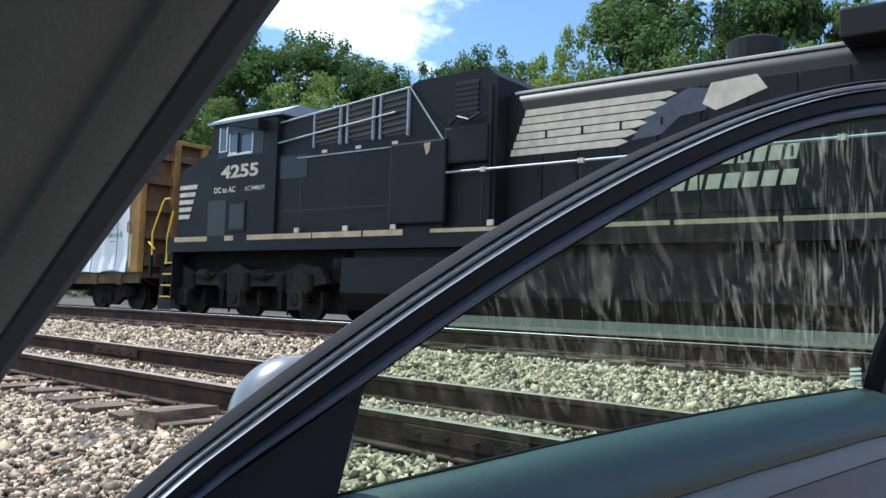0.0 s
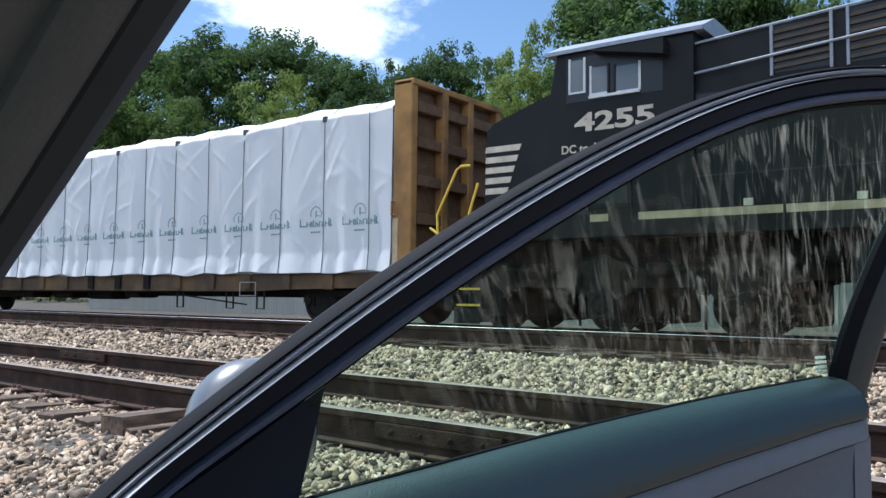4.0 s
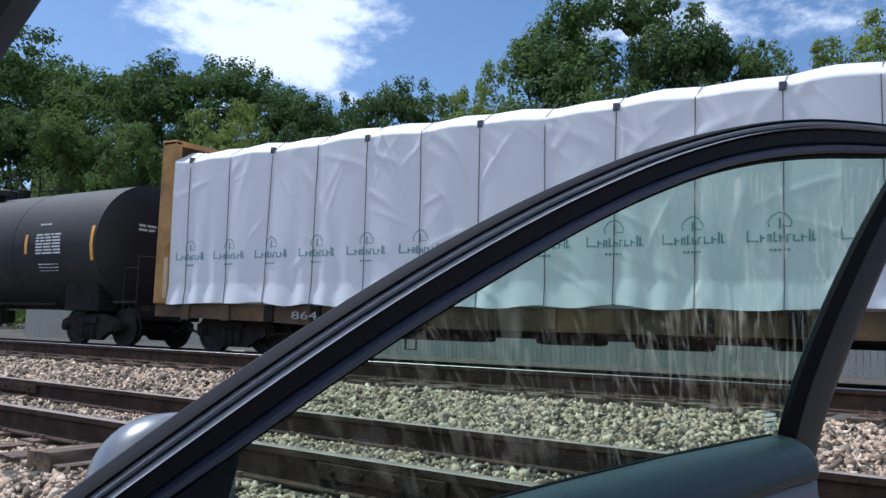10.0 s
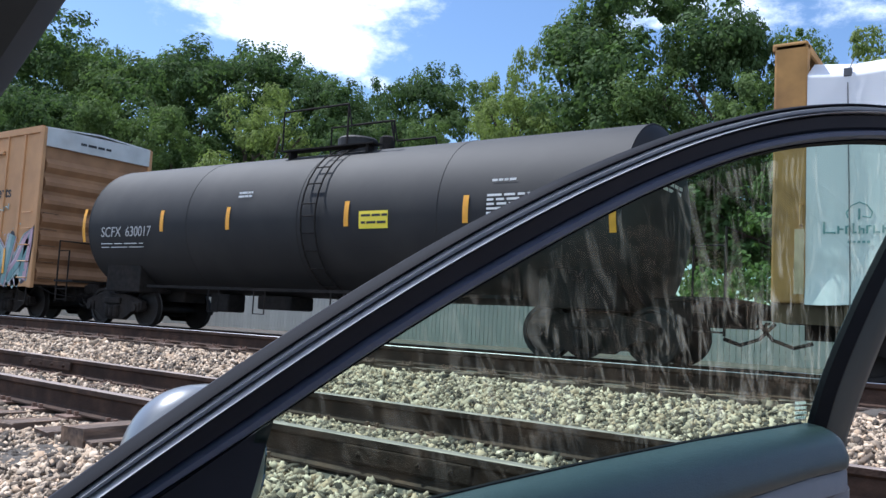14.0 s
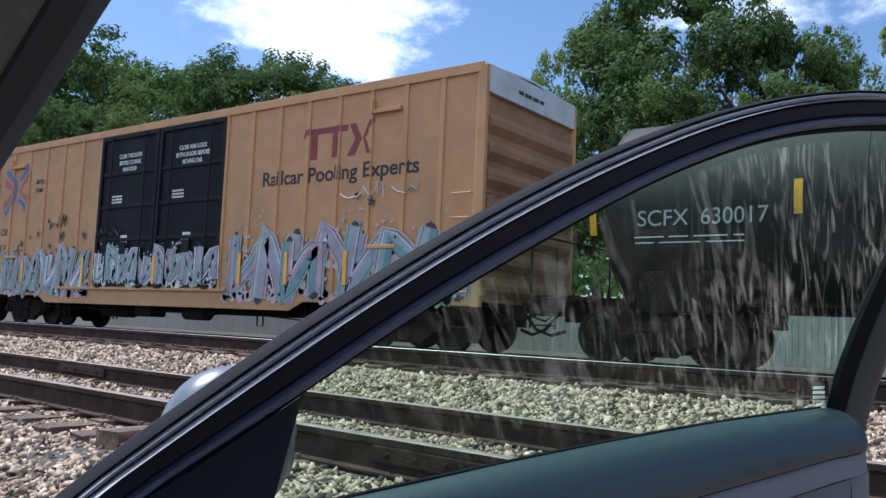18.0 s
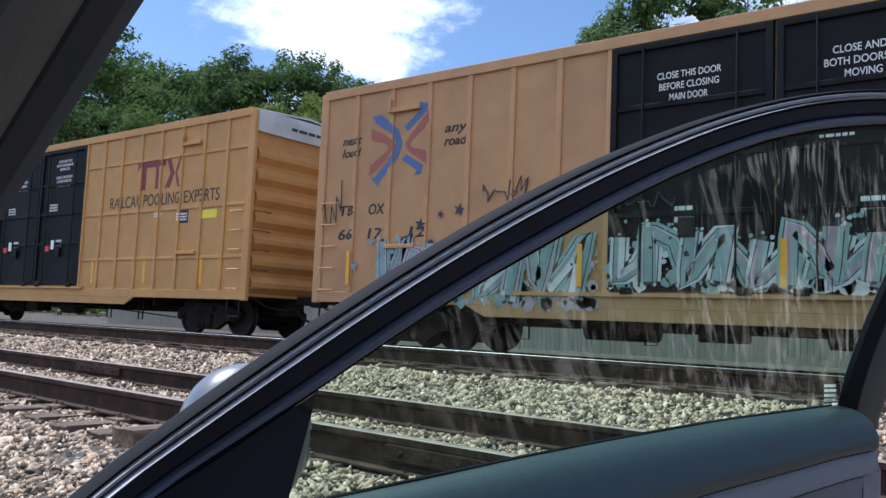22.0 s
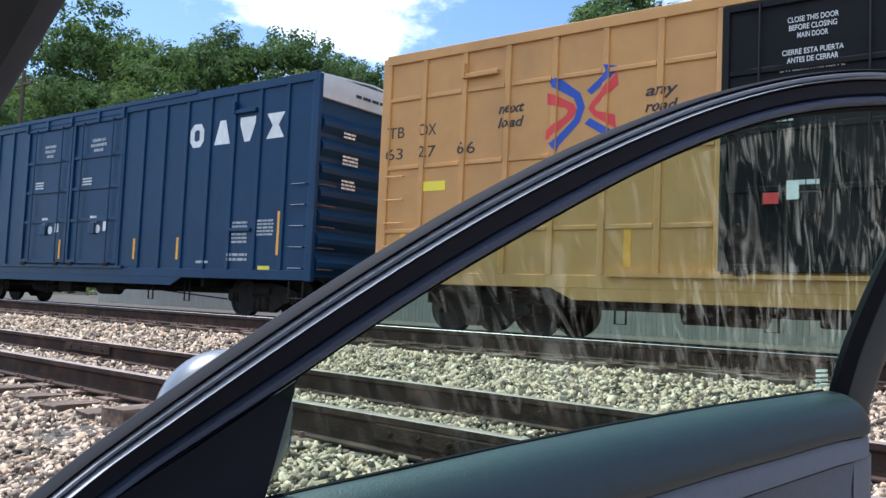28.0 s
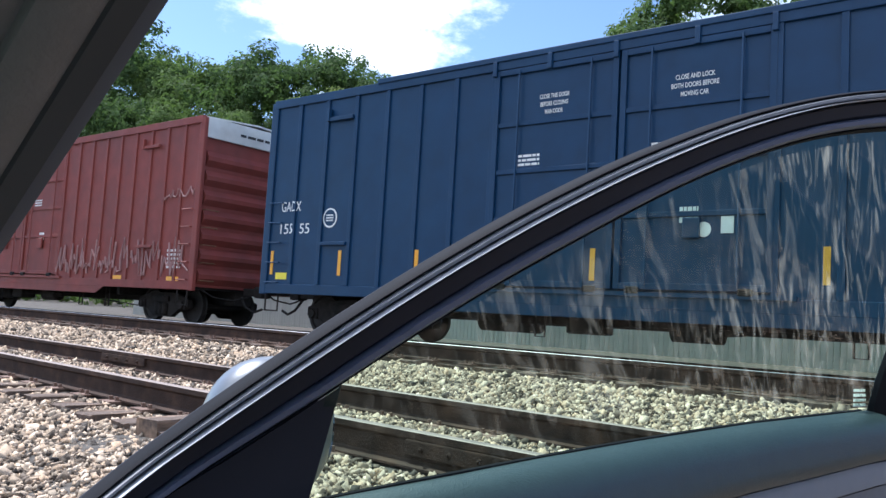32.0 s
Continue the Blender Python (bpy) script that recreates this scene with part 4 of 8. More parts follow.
def wordmark(car, x0, z0, w, h, y, m):
    """The owner's mark as plain shapes: a barred block and a chevron."""
    flat = (y - 0.002, y + 0.001)
    bm = bmesh.new()
    prism(bm, [(x0 - w * 0.02, z0 + h * 0.74), (x0 + w * 0.02, z0 + h * 0.72), (x0 + w * 0.04, z0 + h * 0.80), (x0 + w * 0.10, z0 + h * 0.80), (x0 + w * 0.10, z0), (x0 + w * 0.20, z0), (x0 + w * 0.20, z0 + h * 0.80), (x0 + w * 0.42, z0 + h * 0.80), (x0 + w * 0.42, z0), (x0 + w * 0.52, z0), (x0 + w * 0.52, z0 + h * 0.80), (x0 + w * 0.64, z0 + h * 0.80), (x0 + w * 0.64, z0 + h), (x0, z0 + h)], *flat)
    over_posts(part("owner_mark", bm, m, car), car)
    for pts in (((0.66, 1.0), (0.75, 1.0), (0.84, 0.5), (0.75, 0.0), (0.64, 0.0), (0.75, 0.5)), ((1.0, 1.08), (1.02, 1.0), (0.885, 0.5), (1.0, 0.0), (0.92, 0.0), (0.855, 0.5), (0.92, 0.96))):
        bm = bmesh.new()
        prism(bm, [(x0 + w * a, z0 + h * b) for a, b in pts], *flat)
        over_posts(part("owner_mark", bm, m, car), car)


POSTS = {}        # where the posts of a car's side stand


def over_posts(ob, car):
    """Paint laid on the side sheet also runs over the posts that stand proud of it."""
    me = ob.data
    me.transform(ob.matrix_basis)
    ob.matrix_basis = Matrix.Identity(4)
    xs_ = [v.co.x for v in me.vertices]
    if not xs_:
        return ob
    full = bmesh.new()
    full.from_mesh(me)
    for px in POSTS[car.name]:
        if px + 0.05 < min(xs_) or px - 0.05 > max(xs_):
            continue
        cut = bmesh.new()
        cut.from_mesh(me)
        for x, n in ((px - 0.044, (-1, 0, 0)), (px + 0.044, (1, 0, 0))):
            bmesh.ops.bisect_plane(cut, geom=list(cut.verts) + list(cut.edges) + list(cut.faces), plane_co=(x, 0, 0), plane_no=n, clear_outer=True)
        for v in cut.verts:
            v.co.y -= 0.0405
        tmp = bpy.data.meshes.new("tmp")
        cut.to_mesh(tmp)
        cut.free()
        full.from_mesh(tmp)
        bpy.data.meshes.remove(tmp)
    full.to_mesh(me)
    full.free()
    return ob


def boxcar(name, label, u0, u1, d0, d1, paint, door_paint, end_paint, post=0.83, horiz=(), split=None, seed=0, roof_mat=None, top=4.97, bottom=0.80, sill_drop=True, doors=2, yrung=None):
    """A high-cube box car between u0 (rear) and u1 (front), with a double plug door between d0 and d1."""
    rng = random.Random(seed)
    u = (u0 + u1) / 2
    L = u1 - u0
    h = L / 2
    car = rolling(name, label, "box car", u)
    a, b = d0 - u, d1 - u
    # side sheets, leaving the door recess
    for s in (-1, 1):
        y0, y1 = (-SIDE + 0.050, -SIDE + 0.085) if s < 0 else (SIDE - 0.085, SIDE - 0.050)
        q = 0.065 if s < 0 else 0
        for x0, x1, o in ((-h + 0.02, a, 0), (b, h - 0.02, 0), (a, b, q)):
            boxes("side_sheet", paint, car, [(x0, x1, y0 + o, y1 + o, bottom + 0.12, top - 0.02)])
    # floor and the deep side sill
    boxes("floor", M_GRIME, car, [(-h + 0.05, h - 0.05, -SIDE + 0.1, SIDE - 0.1, bottom + 0.05, bottom + 0.2)])
    for b_ in [(-h, h, -SIDE + 0.015, -SIDE + 0.09, bottom + 0.02, bottom + 0.22), (-h, h, SIDE - 0.07, SIDE - 0.015, bottom + 0.02, bottom + 0.22)]:
        boxes("side_sill", paint, car, [b_], bevel=0.008)
    for b_ in [(-h, h, -SIDE, -SIDE + 0.10, top - 0.16, top + 0.015), (-h, h, SIDE - 0.10, SIDE, top - 0.16, top + 0.015)]:
        boxes("top_plate", paint, car, [b_], bevel=0.01)
    if sill_drop:
        bm = bmesh.new()
        prism(bm, [(a - 2.6, bottom + 0.03), (a - 2.2, bottom - 0.16), (b + 2.2, bottom - 0.16), (b + 2.6, bottom + 0.03)], -SIDE + 0.02, -SIDE + 0.055)
        part("fishbelly_sill", bm, paint, car)
    # posts
    pm = bmesh.new()
    box(pm, -0.05, 0.05, -SIDE + 0.008, -SIDE + 0.082, bottom + 0.22, top - 0.16, bevel=0.012)
    me = to_mesh("side_post", pm, paint)
    cols = []
    for lo, hi in ((-h, a), (b, h)):
        n = max(1, round((hi - lo) / post))
        cols.append([lo + (hi - lo) * k / n for k in range(n + 1)])
        for k in range(n + 1):
            x = lo + (hi - lo) * k / n
            p = new("side_post", me)
            p.parent = car
            p.matrix_basis = pose(min(max(x, -h + 0.06), h - 0.06), 0, 0)
            POSTS.setdefault(car.name, []).append(min(max(x, -h + 0.06), h - 0.06))
    for z in horiz:
        for c in cols:
            for x0, x1 in zip(c, c[1:]):
                boxes("side_rib", paint, car, [(x0 + 0.065, x1 - 0.065, -SIDE + 0.016, -SIDE + 0.082, z - 0.035, z + 0.035)], bevel=0.01)
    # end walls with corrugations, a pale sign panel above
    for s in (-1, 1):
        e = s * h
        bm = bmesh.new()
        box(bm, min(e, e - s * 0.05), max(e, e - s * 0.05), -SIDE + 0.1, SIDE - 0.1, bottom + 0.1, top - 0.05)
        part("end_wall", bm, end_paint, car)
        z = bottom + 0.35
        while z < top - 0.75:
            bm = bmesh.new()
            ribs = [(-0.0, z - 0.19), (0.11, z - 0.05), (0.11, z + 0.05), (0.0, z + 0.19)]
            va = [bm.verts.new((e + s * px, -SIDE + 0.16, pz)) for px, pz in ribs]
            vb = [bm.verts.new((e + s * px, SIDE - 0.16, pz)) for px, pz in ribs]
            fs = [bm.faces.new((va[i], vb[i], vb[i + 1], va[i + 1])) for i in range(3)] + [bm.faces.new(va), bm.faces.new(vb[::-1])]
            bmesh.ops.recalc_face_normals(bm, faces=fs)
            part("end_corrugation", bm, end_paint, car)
            z += 0.47
        for y in (-SIDE + 0.055, SIDE - 0.055):
            boxes("corner_post", paint, car, [(e - 0.09, e + 0.09, y - 0.05, y + 0.05, bottom, top - 0.03)], bevel=0.02)
        boxes("end_sign_panel", M_ROOF, car, [(min(e + s * 0.01, e + s * 0.09), max(e + s * 0.01, e + s * 0.09), -SIDE + 0.1, SIDE - 0.1, top - 0.50, top - 0.02)])
        bars("end_sign_print", M_BLACKTEXT, car, 0, 0, 0, 0.9, 0.12, 1, seed=3).matrix_basis = pose(e + s * 0.093, -0.6 if s > 0 else 0.6, top - 0.34, 0, 0, 90 * s)
        coupler(car, e, s)
        zs = [bottom + 0.25 + 0.42 * k for k in range(5)]
        ladder(car, e - s * 0.12, e - s * 0.52, -SIDE - 0.05, zs, yrung or paint, "grab_iron", False)
        for z in zs:
            bm = bmesh.new()
            tube(bm, [(e + s * 0.02, -SIDE + 0.18, z), (e + s * 0.14, -SIDE + 0.18, z), (e + s * 0.14, -SIDE + 0.55, z), (e + s * 0.02, -SIDE + 0.55, z)], 0.013, 6)
            part("end_rung", bm, yrung or M_CBDARK, car)
        bm = bmesh.new()
        tube(bm, [(e - s * 0.12, -SIDE + 0.03, bottom), (e - s * 0.12, -SIDE + 0.03, bottom - 0.34), (e - s * 0.52, -SIDE + 0.03, bottom - 0.34), (e - s * 0.52, -SIDE + 0.03, bottom)], 0.02, 6)
        part("corner_step", bm, yrung or M_GRIME, car)
    # roof
    bm = bmesh.new()
    y = SIDE - 0.103
    prof = [(-y, top - 0.03), (-y, top), (0, top + 0.10), (y, top), (y, top - 0.03), (0, top + 0.06)]
    va = [bm.verts.new((-h - 0.02, p, q)) for p, q in prof]
    vb = [bm.verts.new((h + 0.02, p, q)) for p, q in prof]
    fs = [bm.faces.new((va[i], va[(i + 1) % 6], vb[(i + 1) % 6], vb[i])) for i in range(6)] + [bm.faces.new(va), bm.faces.new(vb[::-1])]
    bmesh.ops.recalc_face_normals(bm, faces=fs)
    part("roof", bm, roof_mat or M_ROOF, car)
    # door leaves, each a framed sheet with ribs and two lock rods
    dw = (b - a) / doors
    z0, z1 = bottom + 0.30, top - 0.17
    for k in range(doors):
        x0, x1 = a + dw * k + 0.02, a + dw * (k + 1) - 0.02
        bm = bmesh.new()
        box(bm, x0, x1, -SIDE + 0.055, -SIDE + 0.095, z0, z1)
        d = part("door", bm, door_paint, car)
        fr = [(x0, x0 + 0.10, z0, z1), (x1 - 0.10, x1, z0, z1), (x0 + 0.10, x1 - 0.10, z0, z0 + 0.10), (x0 + 0.10, x1 - 0.10, z1 - 0.10, z1)]
        boxes("door_frame", door_paint, d, [(p, q, -SIDE + 0.0, -SIDE + 0.055, r, s_) for p, q, r, s_ in fr], bevel=0.01)
        for f in (0.30, 0.52, 0.74):
            z = z0 + (z1 - z0) * f
            boxes("door_rib", door_paint, d, [(x0 + 0.1, x1 - 0.1, -SIDE + 0.015, -SIDE + 0.055, z - 0.04, z + 0.04)], bevel=0.01)
        for q in (0.22, 0.80):
            bm = bmesh.new()
            xx = x0 + (x1 - x0) * q
            tube(bm, [(xx, -SIDE - 0.015, z0 + 0.05), (xx, -SIDE - 0.015, z1 - 0.05)], 0.018, 8)
            part("lock_rod", bm, door_paint, d)
        boxes("lock_box", door_paint, d, [((x0 + x1) / 2 - 0.10, (x0 + x1) / 2 + 0.16, -SIDE - 0.03, -SIDE + 0.02, z0 + 0.75, z0 + 1.05)], bevel=0.02)
        bars("door_stencil", M_WHITE, d, x0 + dw * 0.42, -SIDE + 0.052, z0 + 0.95, 0.28, 0.30, 2, seed=k + seed)
        bars("door_stencil", M_WHITE, d, x0 + dw * 0.22, -SIDE + 0.052, z0 + 2.0, 0.42, 0.22, 3, seed=k + seed + 5)
    boxes("door_track", paint, car, [(a - 1.6, b + 0.3, -SIDE - 0.05, -SIDE + 0.02, bottom + 0.20, bottom + 0.26)])
    for q in (0.15, 0.85, 1.15, 1.85):
        boxes("door_roller", M_GRIME, car, [(a + dw * q - 0.1, a + dw * q + 0.1, -SIDE - 0.07, -SIDE - 0.01, bottom + 0.24, bottom + 0.34)], bevel=0.015)
    # roof hatch step and retainer boxes near the ends
    for s in (-1, 1):
        x = s * (h - 2.1)
        for b_ in [(x - 0.35, x + 0.35, -SIDE - 0.04, -SIDE + 0.03, top - 0.62, top - 0.54), (x - 0.37, x - 0.31, -SIDE - 0.06, -SIDE + 0.03, top - 0.62, top - 0.36)]:
            for b_ in [b_]:
                boxes("side_bracket", paint, car, [b_], bevel=0.01)
        boxes("side_bracket", paint, car, [(x - 0.35, x + 0.35, -SIDE - 0.03, -SIDE + 0.03, bottom + 1.02, bottom + 1.09)], bevel=0.01)
    underframe(car, L, z=bottom, seed=seed)
    truck(car, -h + 1.95)
    truck(car, h - 1.95)
    return car, u


def notice(car, cx, z, lines, ch, pitch, wide):
    """Stencilled lines of a door notice, centred on the leaf; wide: metres of the longest line."""
    longest = max(len(t) for t in lines)
    for k, t in enumerate(lines):
        if t:
            w = wide * len(t) / longest
            write("door_notice", t, M_WHITE, car, cx - w / 2, -SIDE + 0.050, z - pitch * k, ch, w, bold=0.01)


def data_print(car, m, x, z, w, h, rows, seed):
    over_posts(bars("stencil_data", m, car, x, Y, z, w, h, rows, seed=seed), car)


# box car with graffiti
graffiti_car, gu = boxcar("box_car", "faded tan high-cube box car with black doors and graffiti", -76.07, -58.36, -69.87, -65.0, M_FADED, M_DOOR, M_FADED_SHADED_END, seed=1)
Y = -SIDE + 0.046
over_posts(write("slogan", "Railcar Pooling Experts", M_BLACKTEXT, graffiti_car, -63.80 - gu, Y, 3.18, 0.30, 4.12, "bold black slogan lettering", bold=0.028), graffiti_car)
wordmark(graffiti_car, -62.62 - gu, 3.62, 1.82, 0.62, Y, M_TTXRED)
emblem(graffiti_car, -74.10 - gu, 3.76, 0.70, Y, M_LOGOBLUE_F, M_LOGORED_F)
for i, (tx, x, z) in enumerate((("next", -75.56, 3.86), ("load", -75.56, 3.62), ("any", -73.07, 3.86), ("road", -73.07, 3.62))):
    over_posts(write("slogan", tx, M_BLACKTEXT, graffiti_car, x - gu, Y, z, 0.17, 0.5, lean=0.25, bold=0.03), graffiti_car)
for tx, x, z in (("TB", -75.56, 2.48), ("OX", -74.80, 2.48), ("66", -75.56, 2.02), ("17", -74.80, 2.02), ("12", -73.80, 2.02)):
    over_posts(write("reporting_mark", tx, M_BLACKTEXT, graffiti_car, x - gu, Y, z, 0.20, 0.40, lean=0.12, bold=0.025), graffiti_car)
notice(graffiti_car, -68.65 - gu, 4.22, ("CLOSE THIS DOOR", "BEFORE CLOSING", "MAIN DOOR"), 0.105, 0.165, 0.95)
notice(graffiti_car, -66.22 - gu, 4.22, ("CLOSE AND LOCK", "BOTH DOORS BEFORE", "MOVING CAR"), 0.105, 0.165, 1.20)
reflectors(graffiti_car, [x - gu for x in (-75.2, -73.3, -70.3, -67.3, -64.3, -62.9, -61.3, -59.6)], -SIDE - 0.026, 1.15, 1.80)

# clean yellow box car
yellow_car, yu = boxcar("box_car", "yellow high-cube box car with ribbed sides and black doors", -95.81, -78.26, -89.67, -84.91, M_YELLOW, M_DOOR, M_YELLOW, horiz=(1.75, 2.90, 4.15), seed=2)
over_posts(write("slogan", "RAILCAR POOLING EXPERTS", M_BLACKTEXT, yellow_car, -83.70 - yu, Y, 3.02, 0.30, 4.4, "black slogan lettering"), yellow_car)
wordmark(yellow_car, -82.55 - yu, 3.42, 1.80, 0.68, Y, M_TTXRED)
emblem(yellow_car, -91.82 - yu, 3.62, 0.60, Y, M_LOGOBLUE, M_LOGORED)
for tx, x, z in (("next", -93.36, 3.68), ("load", -93.36, 3.44), ("any", -90.78, 3.68), ("road", -90.78, 3.44)):
    over_posts(write("slogan", tx, M_BLACKTEXT, yellow_car, x - yu, Y, z, 0.17, 0.5, lean=0.25, bold=0.03), yellow_car)
for tx, x, z in (("TB", -95.74, 3.45), ("OX", -95.02, 3.45), ("63", -95.76, 3.06), ("27", -95.02, 3.06), ("66", -94.18, 3.06)):
    over_posts(write("reporting_mark", tx, M_BLACKTEXT, yellow_car, x - yu, Y, z, 0.21, 0.37), yellow_car)
notice(yellow_car, -88.48 - yu, 4.44, ("CLOSE THIS DOOR", "BEFORE CLOSING", "MAIN DOOR", "", "CIERRE ESTA PUERTA", "ANTES DE CERRAR", "LA PUERTA PRINCIPAL"), 0.075, 0.11, 0.80)
notice(yellow_car, -86.10 - yu, 4.44, ("CLOSE AND LOCK", "BOTH DOORS BEFORE", "MOVING CAR", "", "CIERRE CON SEGURO", "LAS DOS PUERTAS", "ANTES DE MOVER"), 0.075, 0.11, 0.85)
for b_ in [(-79.95 - yu, -79.35 - yu, Y - 0.006, Y, 2.62, 2.82), (-94.9 - yu, -94.4 - yu, Y - 0.006, Y, 2.45, 2.62)]:
    boxes("warning_plate", M_PLAC, yellow_car, [b_])
boxes("data_plate", M_BLACKTEXT, yellow_car, [(-80.85 - yu, -80.4 - yu, Y + 0.001, Y + 0.004, 2.55, 2.85)])
data_print(yellow_car, M_WHITE, -80.80 - yu, 2.60, 0.36, 0.2, 3, 8)
data_print(yellow_car, M_WHITE, -81.75 - yu, 2.72, 0.3, 0.12, 2, 9)
reflectors(yellow_car, [x - yu for x in (-95.3, -93.2, -91.0, -84.3, -82.0, -79.8)], Y, 1.15, 1.72, 0.12)
for b_ in [(-88.75 - yu, -88.6 - yu, -SIDE - 0.045, -SIDE - 0.03, 2.05, 2.3), (-86.35 - yu, -86.2 - yu, -SIDE - 0.045, -SIDE - 0.03, 2.05, 2.3)]:
    boxes("door_tag", M_WHITE, yellow_car, [b_])
boxes("door_tag", M_LOGORED, yellow_car, [(-89.05 - yu, -88.85 - yu, -SIDE - 0.045, -SIDE - 0.03, 2.0, 2.15), (-86.65 - yu, -86.45 - yu, -SIDE - 0.045, -SIDE - 0.03, 2.0, 2.15)])

# blue box car
blue_car, bu = boxcar("box_car", "dark blue high-cube box car with white lettering", -114.87, -97.64, -109.03, -104.25, M_BLUE, M_BLUE, M_BLUE, seed=3)
# the owner's mark as plain shapes: a ring, a tapered block, an inverted taper, an hourglass
for x, shapes in ((-101.67, ([(0.12, 0.0), (0.0, 0.14), (0.0, 0.39), (0.12, 0.53), (0.24, 0.53), (0.24, 0.39), (0.19, 0.39), (0.15, 0.35), (0.15, 0.18), (0.19, 0.14), (0.24, 0.14), (0.24, 0.0)], [(0.24, 0.0), (0.24, 0.14), (0.30, 0.14), (0.34, 0.18), (0.34, 0.35), (0.30, 0.39), (0.24, 0.39), (0.24, 0.53), (0.37, 0.53), (0.49, 0.39), (0.49, 0.14), (0.37, 0.0)])), (-100.80, ([(0.0, 0.0), (0.17, 0.53), (0.36, 0.53), (0.53, 0.0)],)), (-99.95, ([(0.0, 0.53), (0.0, 0.38), (0.16, 0.0), (0.33, 0.0), (0.49, 0.38), (0.49, 0.53)],)), (-99.10, ([(0.0, 0.0), (0.18, 0.27), (0.0, 0.53), (0.54, 0.53), (0.36, 0.27), (0.54, 0.0)],))):
    bm = bmesh.new()
    for pts in shapes:
        prism(bm, [(x - bu + a, 3.74 + b) for a, b in pts], Y - 0.002, Y + 0.001)
    over_posts(part("owner_mark", bm, M_WHITE, blue_car, "white owner mark block"), blue_car)
boxes("door_header", M_BLUE, blue_car, [(-111.8 - bu, -101.45 - bu, -SIDE - 0.03, -SIDE + 0.09, 4.955, 5.055)], bevel=0.012)
for x in (-109.0, -107.9, -106.7, -105.4, -104.3):
    boxes("header_bracket", M_BLUE, blue_car, [(x - bu - 0.04, x - bu + 0.04, -SIDE - 0.045, -SIDE + 0.02, 4.70, 4.96)], bevel=0.01)
for x in (-107.2, -104.9):
    bm = bmesh.new()
    lathe(bm, [(-SIDE + 0.046, 0.11), (-SIDE + 0.052, 0.11)], "y", 18, (x - bu - 0.35, 0, 1.98))
    part("door_disc", bm, M_WHITE, blue_car)
    boxes("door_tag", M_WHITE, blue_car, [(x - bu - 0.10, x - bu + 0.08, -SIDE + 0.04, -SIDE + 0.052, 1.92, 2.16)])
for tx, x, z, w in (("GACX", -114.45, 2.55, 0.6), ("155", -114.45, 2.08, 0.42), ("55", -113.85, 2.08, 0.3)):
    over_posts(write("reporting_mark", tx, M_WHITE, blue_car, x - bu, Y, z, 0.22, w), blue_car)
bm = bmesh.new()
lathe(bm, [(Y - 0.006, 0.20), (Y, 0.20)], "y", 24, (-112.95 - bu, 0, 2.38))
part("round_emblem", bm, M_WHITE, blue_car)
bm = bmesh.new()
lathe(bm, [(Y - 0.010, 0.165), (Y - 0.006, 0.165)], "y", 24, (-112.95 - bu, 0, 2.38))
part("round_emblem", bm, M_BLUE, blue_car)
bars("round_emblem_print", M_WHITE, blue_car, -113.05 - bu, Y - 0.008, 2.3, 0.2, 0.16, 3)
notice(blue_car, -107.83 - bu, 4.22, ("CLOSE THIS DOOR", "BEFORE CLOSING", "MAIN DOOR"), 0.075, 0.13, 0.56)
notice(blue_car, -105.45 - bu, 4.22, ("CLOSE AND LOCK", "BOTH DOORS BEFORE", "MOVING CAR"), 0.075, 0.13, 0.72)
data_print(blue_car, M_DATAWHITE, -99.23 - bu, 1.71, 0.50, 0.36, 5, 12)
data_print(blue_car, M_DATAWHITE, -100.02 - bu, 1.56, 0.48, 0.49, 6, 13)
for k, (y, z, w) in enumerate(((-0.9, 3.75, 0.35), (-0.9, 3.2, 0.45), (-0.9, 2.7, 0.4))):
    bars("end_stencil", M_WHITE, blue_car, 0, 0, 0, w, 0.22, 3, seed=70 + k).matrix_basis = pose(-97.64 - bu + 0.09, y, z, 0, 0, 90)
data_print(blue_car, M_DATAWHITE, -100.1 - bu, 1.18, 0.6, 0.2, 2, 14)
data_print(blue_car, M_DATAWHITE, -101.2 - bu, 1.12, 0.45, 0.1, 1, 15)
data_print(blue_car, M_DATAWHITE, -108.9 - bu, 1.13, 1.2, 0.06, 1, 16)
for b_ in [(-99.14 - bu, -98.78 - bu, Y - 0.006, Y, 0.94, 1.10), (-114.5 - bu, -114.15 - bu, Y - 0.006, Y, 1.12, 1.26)]:
    boxes("placard", M_PLAC, blue_car, [b_])
reflectors(blue_car, [x - bu for x in (-114.65, -112.6, -110.6, -107.0, -103.6, -101.9)], Y, 1.22, 1.72)
reflectors(blue_car, [-98.57 - bu], Y, 1.32, 2.22)

# oxide red box car
red_car, ru = boxcar("box_car", "weathered oxide-red box car with pale graffiti scrawl", -134.9, -117.5, -128.6, -124.0, M_RED, M_RED, M_RED, post=0.7, seed=4)
boxes("placard", M_REFLECT, red_car, [(-118.55 - ru, -118.05 - ru, Y - 0.006, Y, 0.90, 1.12), (-121.0 - ru, -120.6 - ru, Y - 0.006, Y, 1.0, 1.12)])
data_print(red_car, M_WHITE, -118.6 - ru, 1.3, 0.6, 0.5, 5, 21)

# ---- graffiti: letter-like shapes in layers


def hue_mat(name, c):
    return mat(name, c, 0.55, grain=0.2, scale=4)


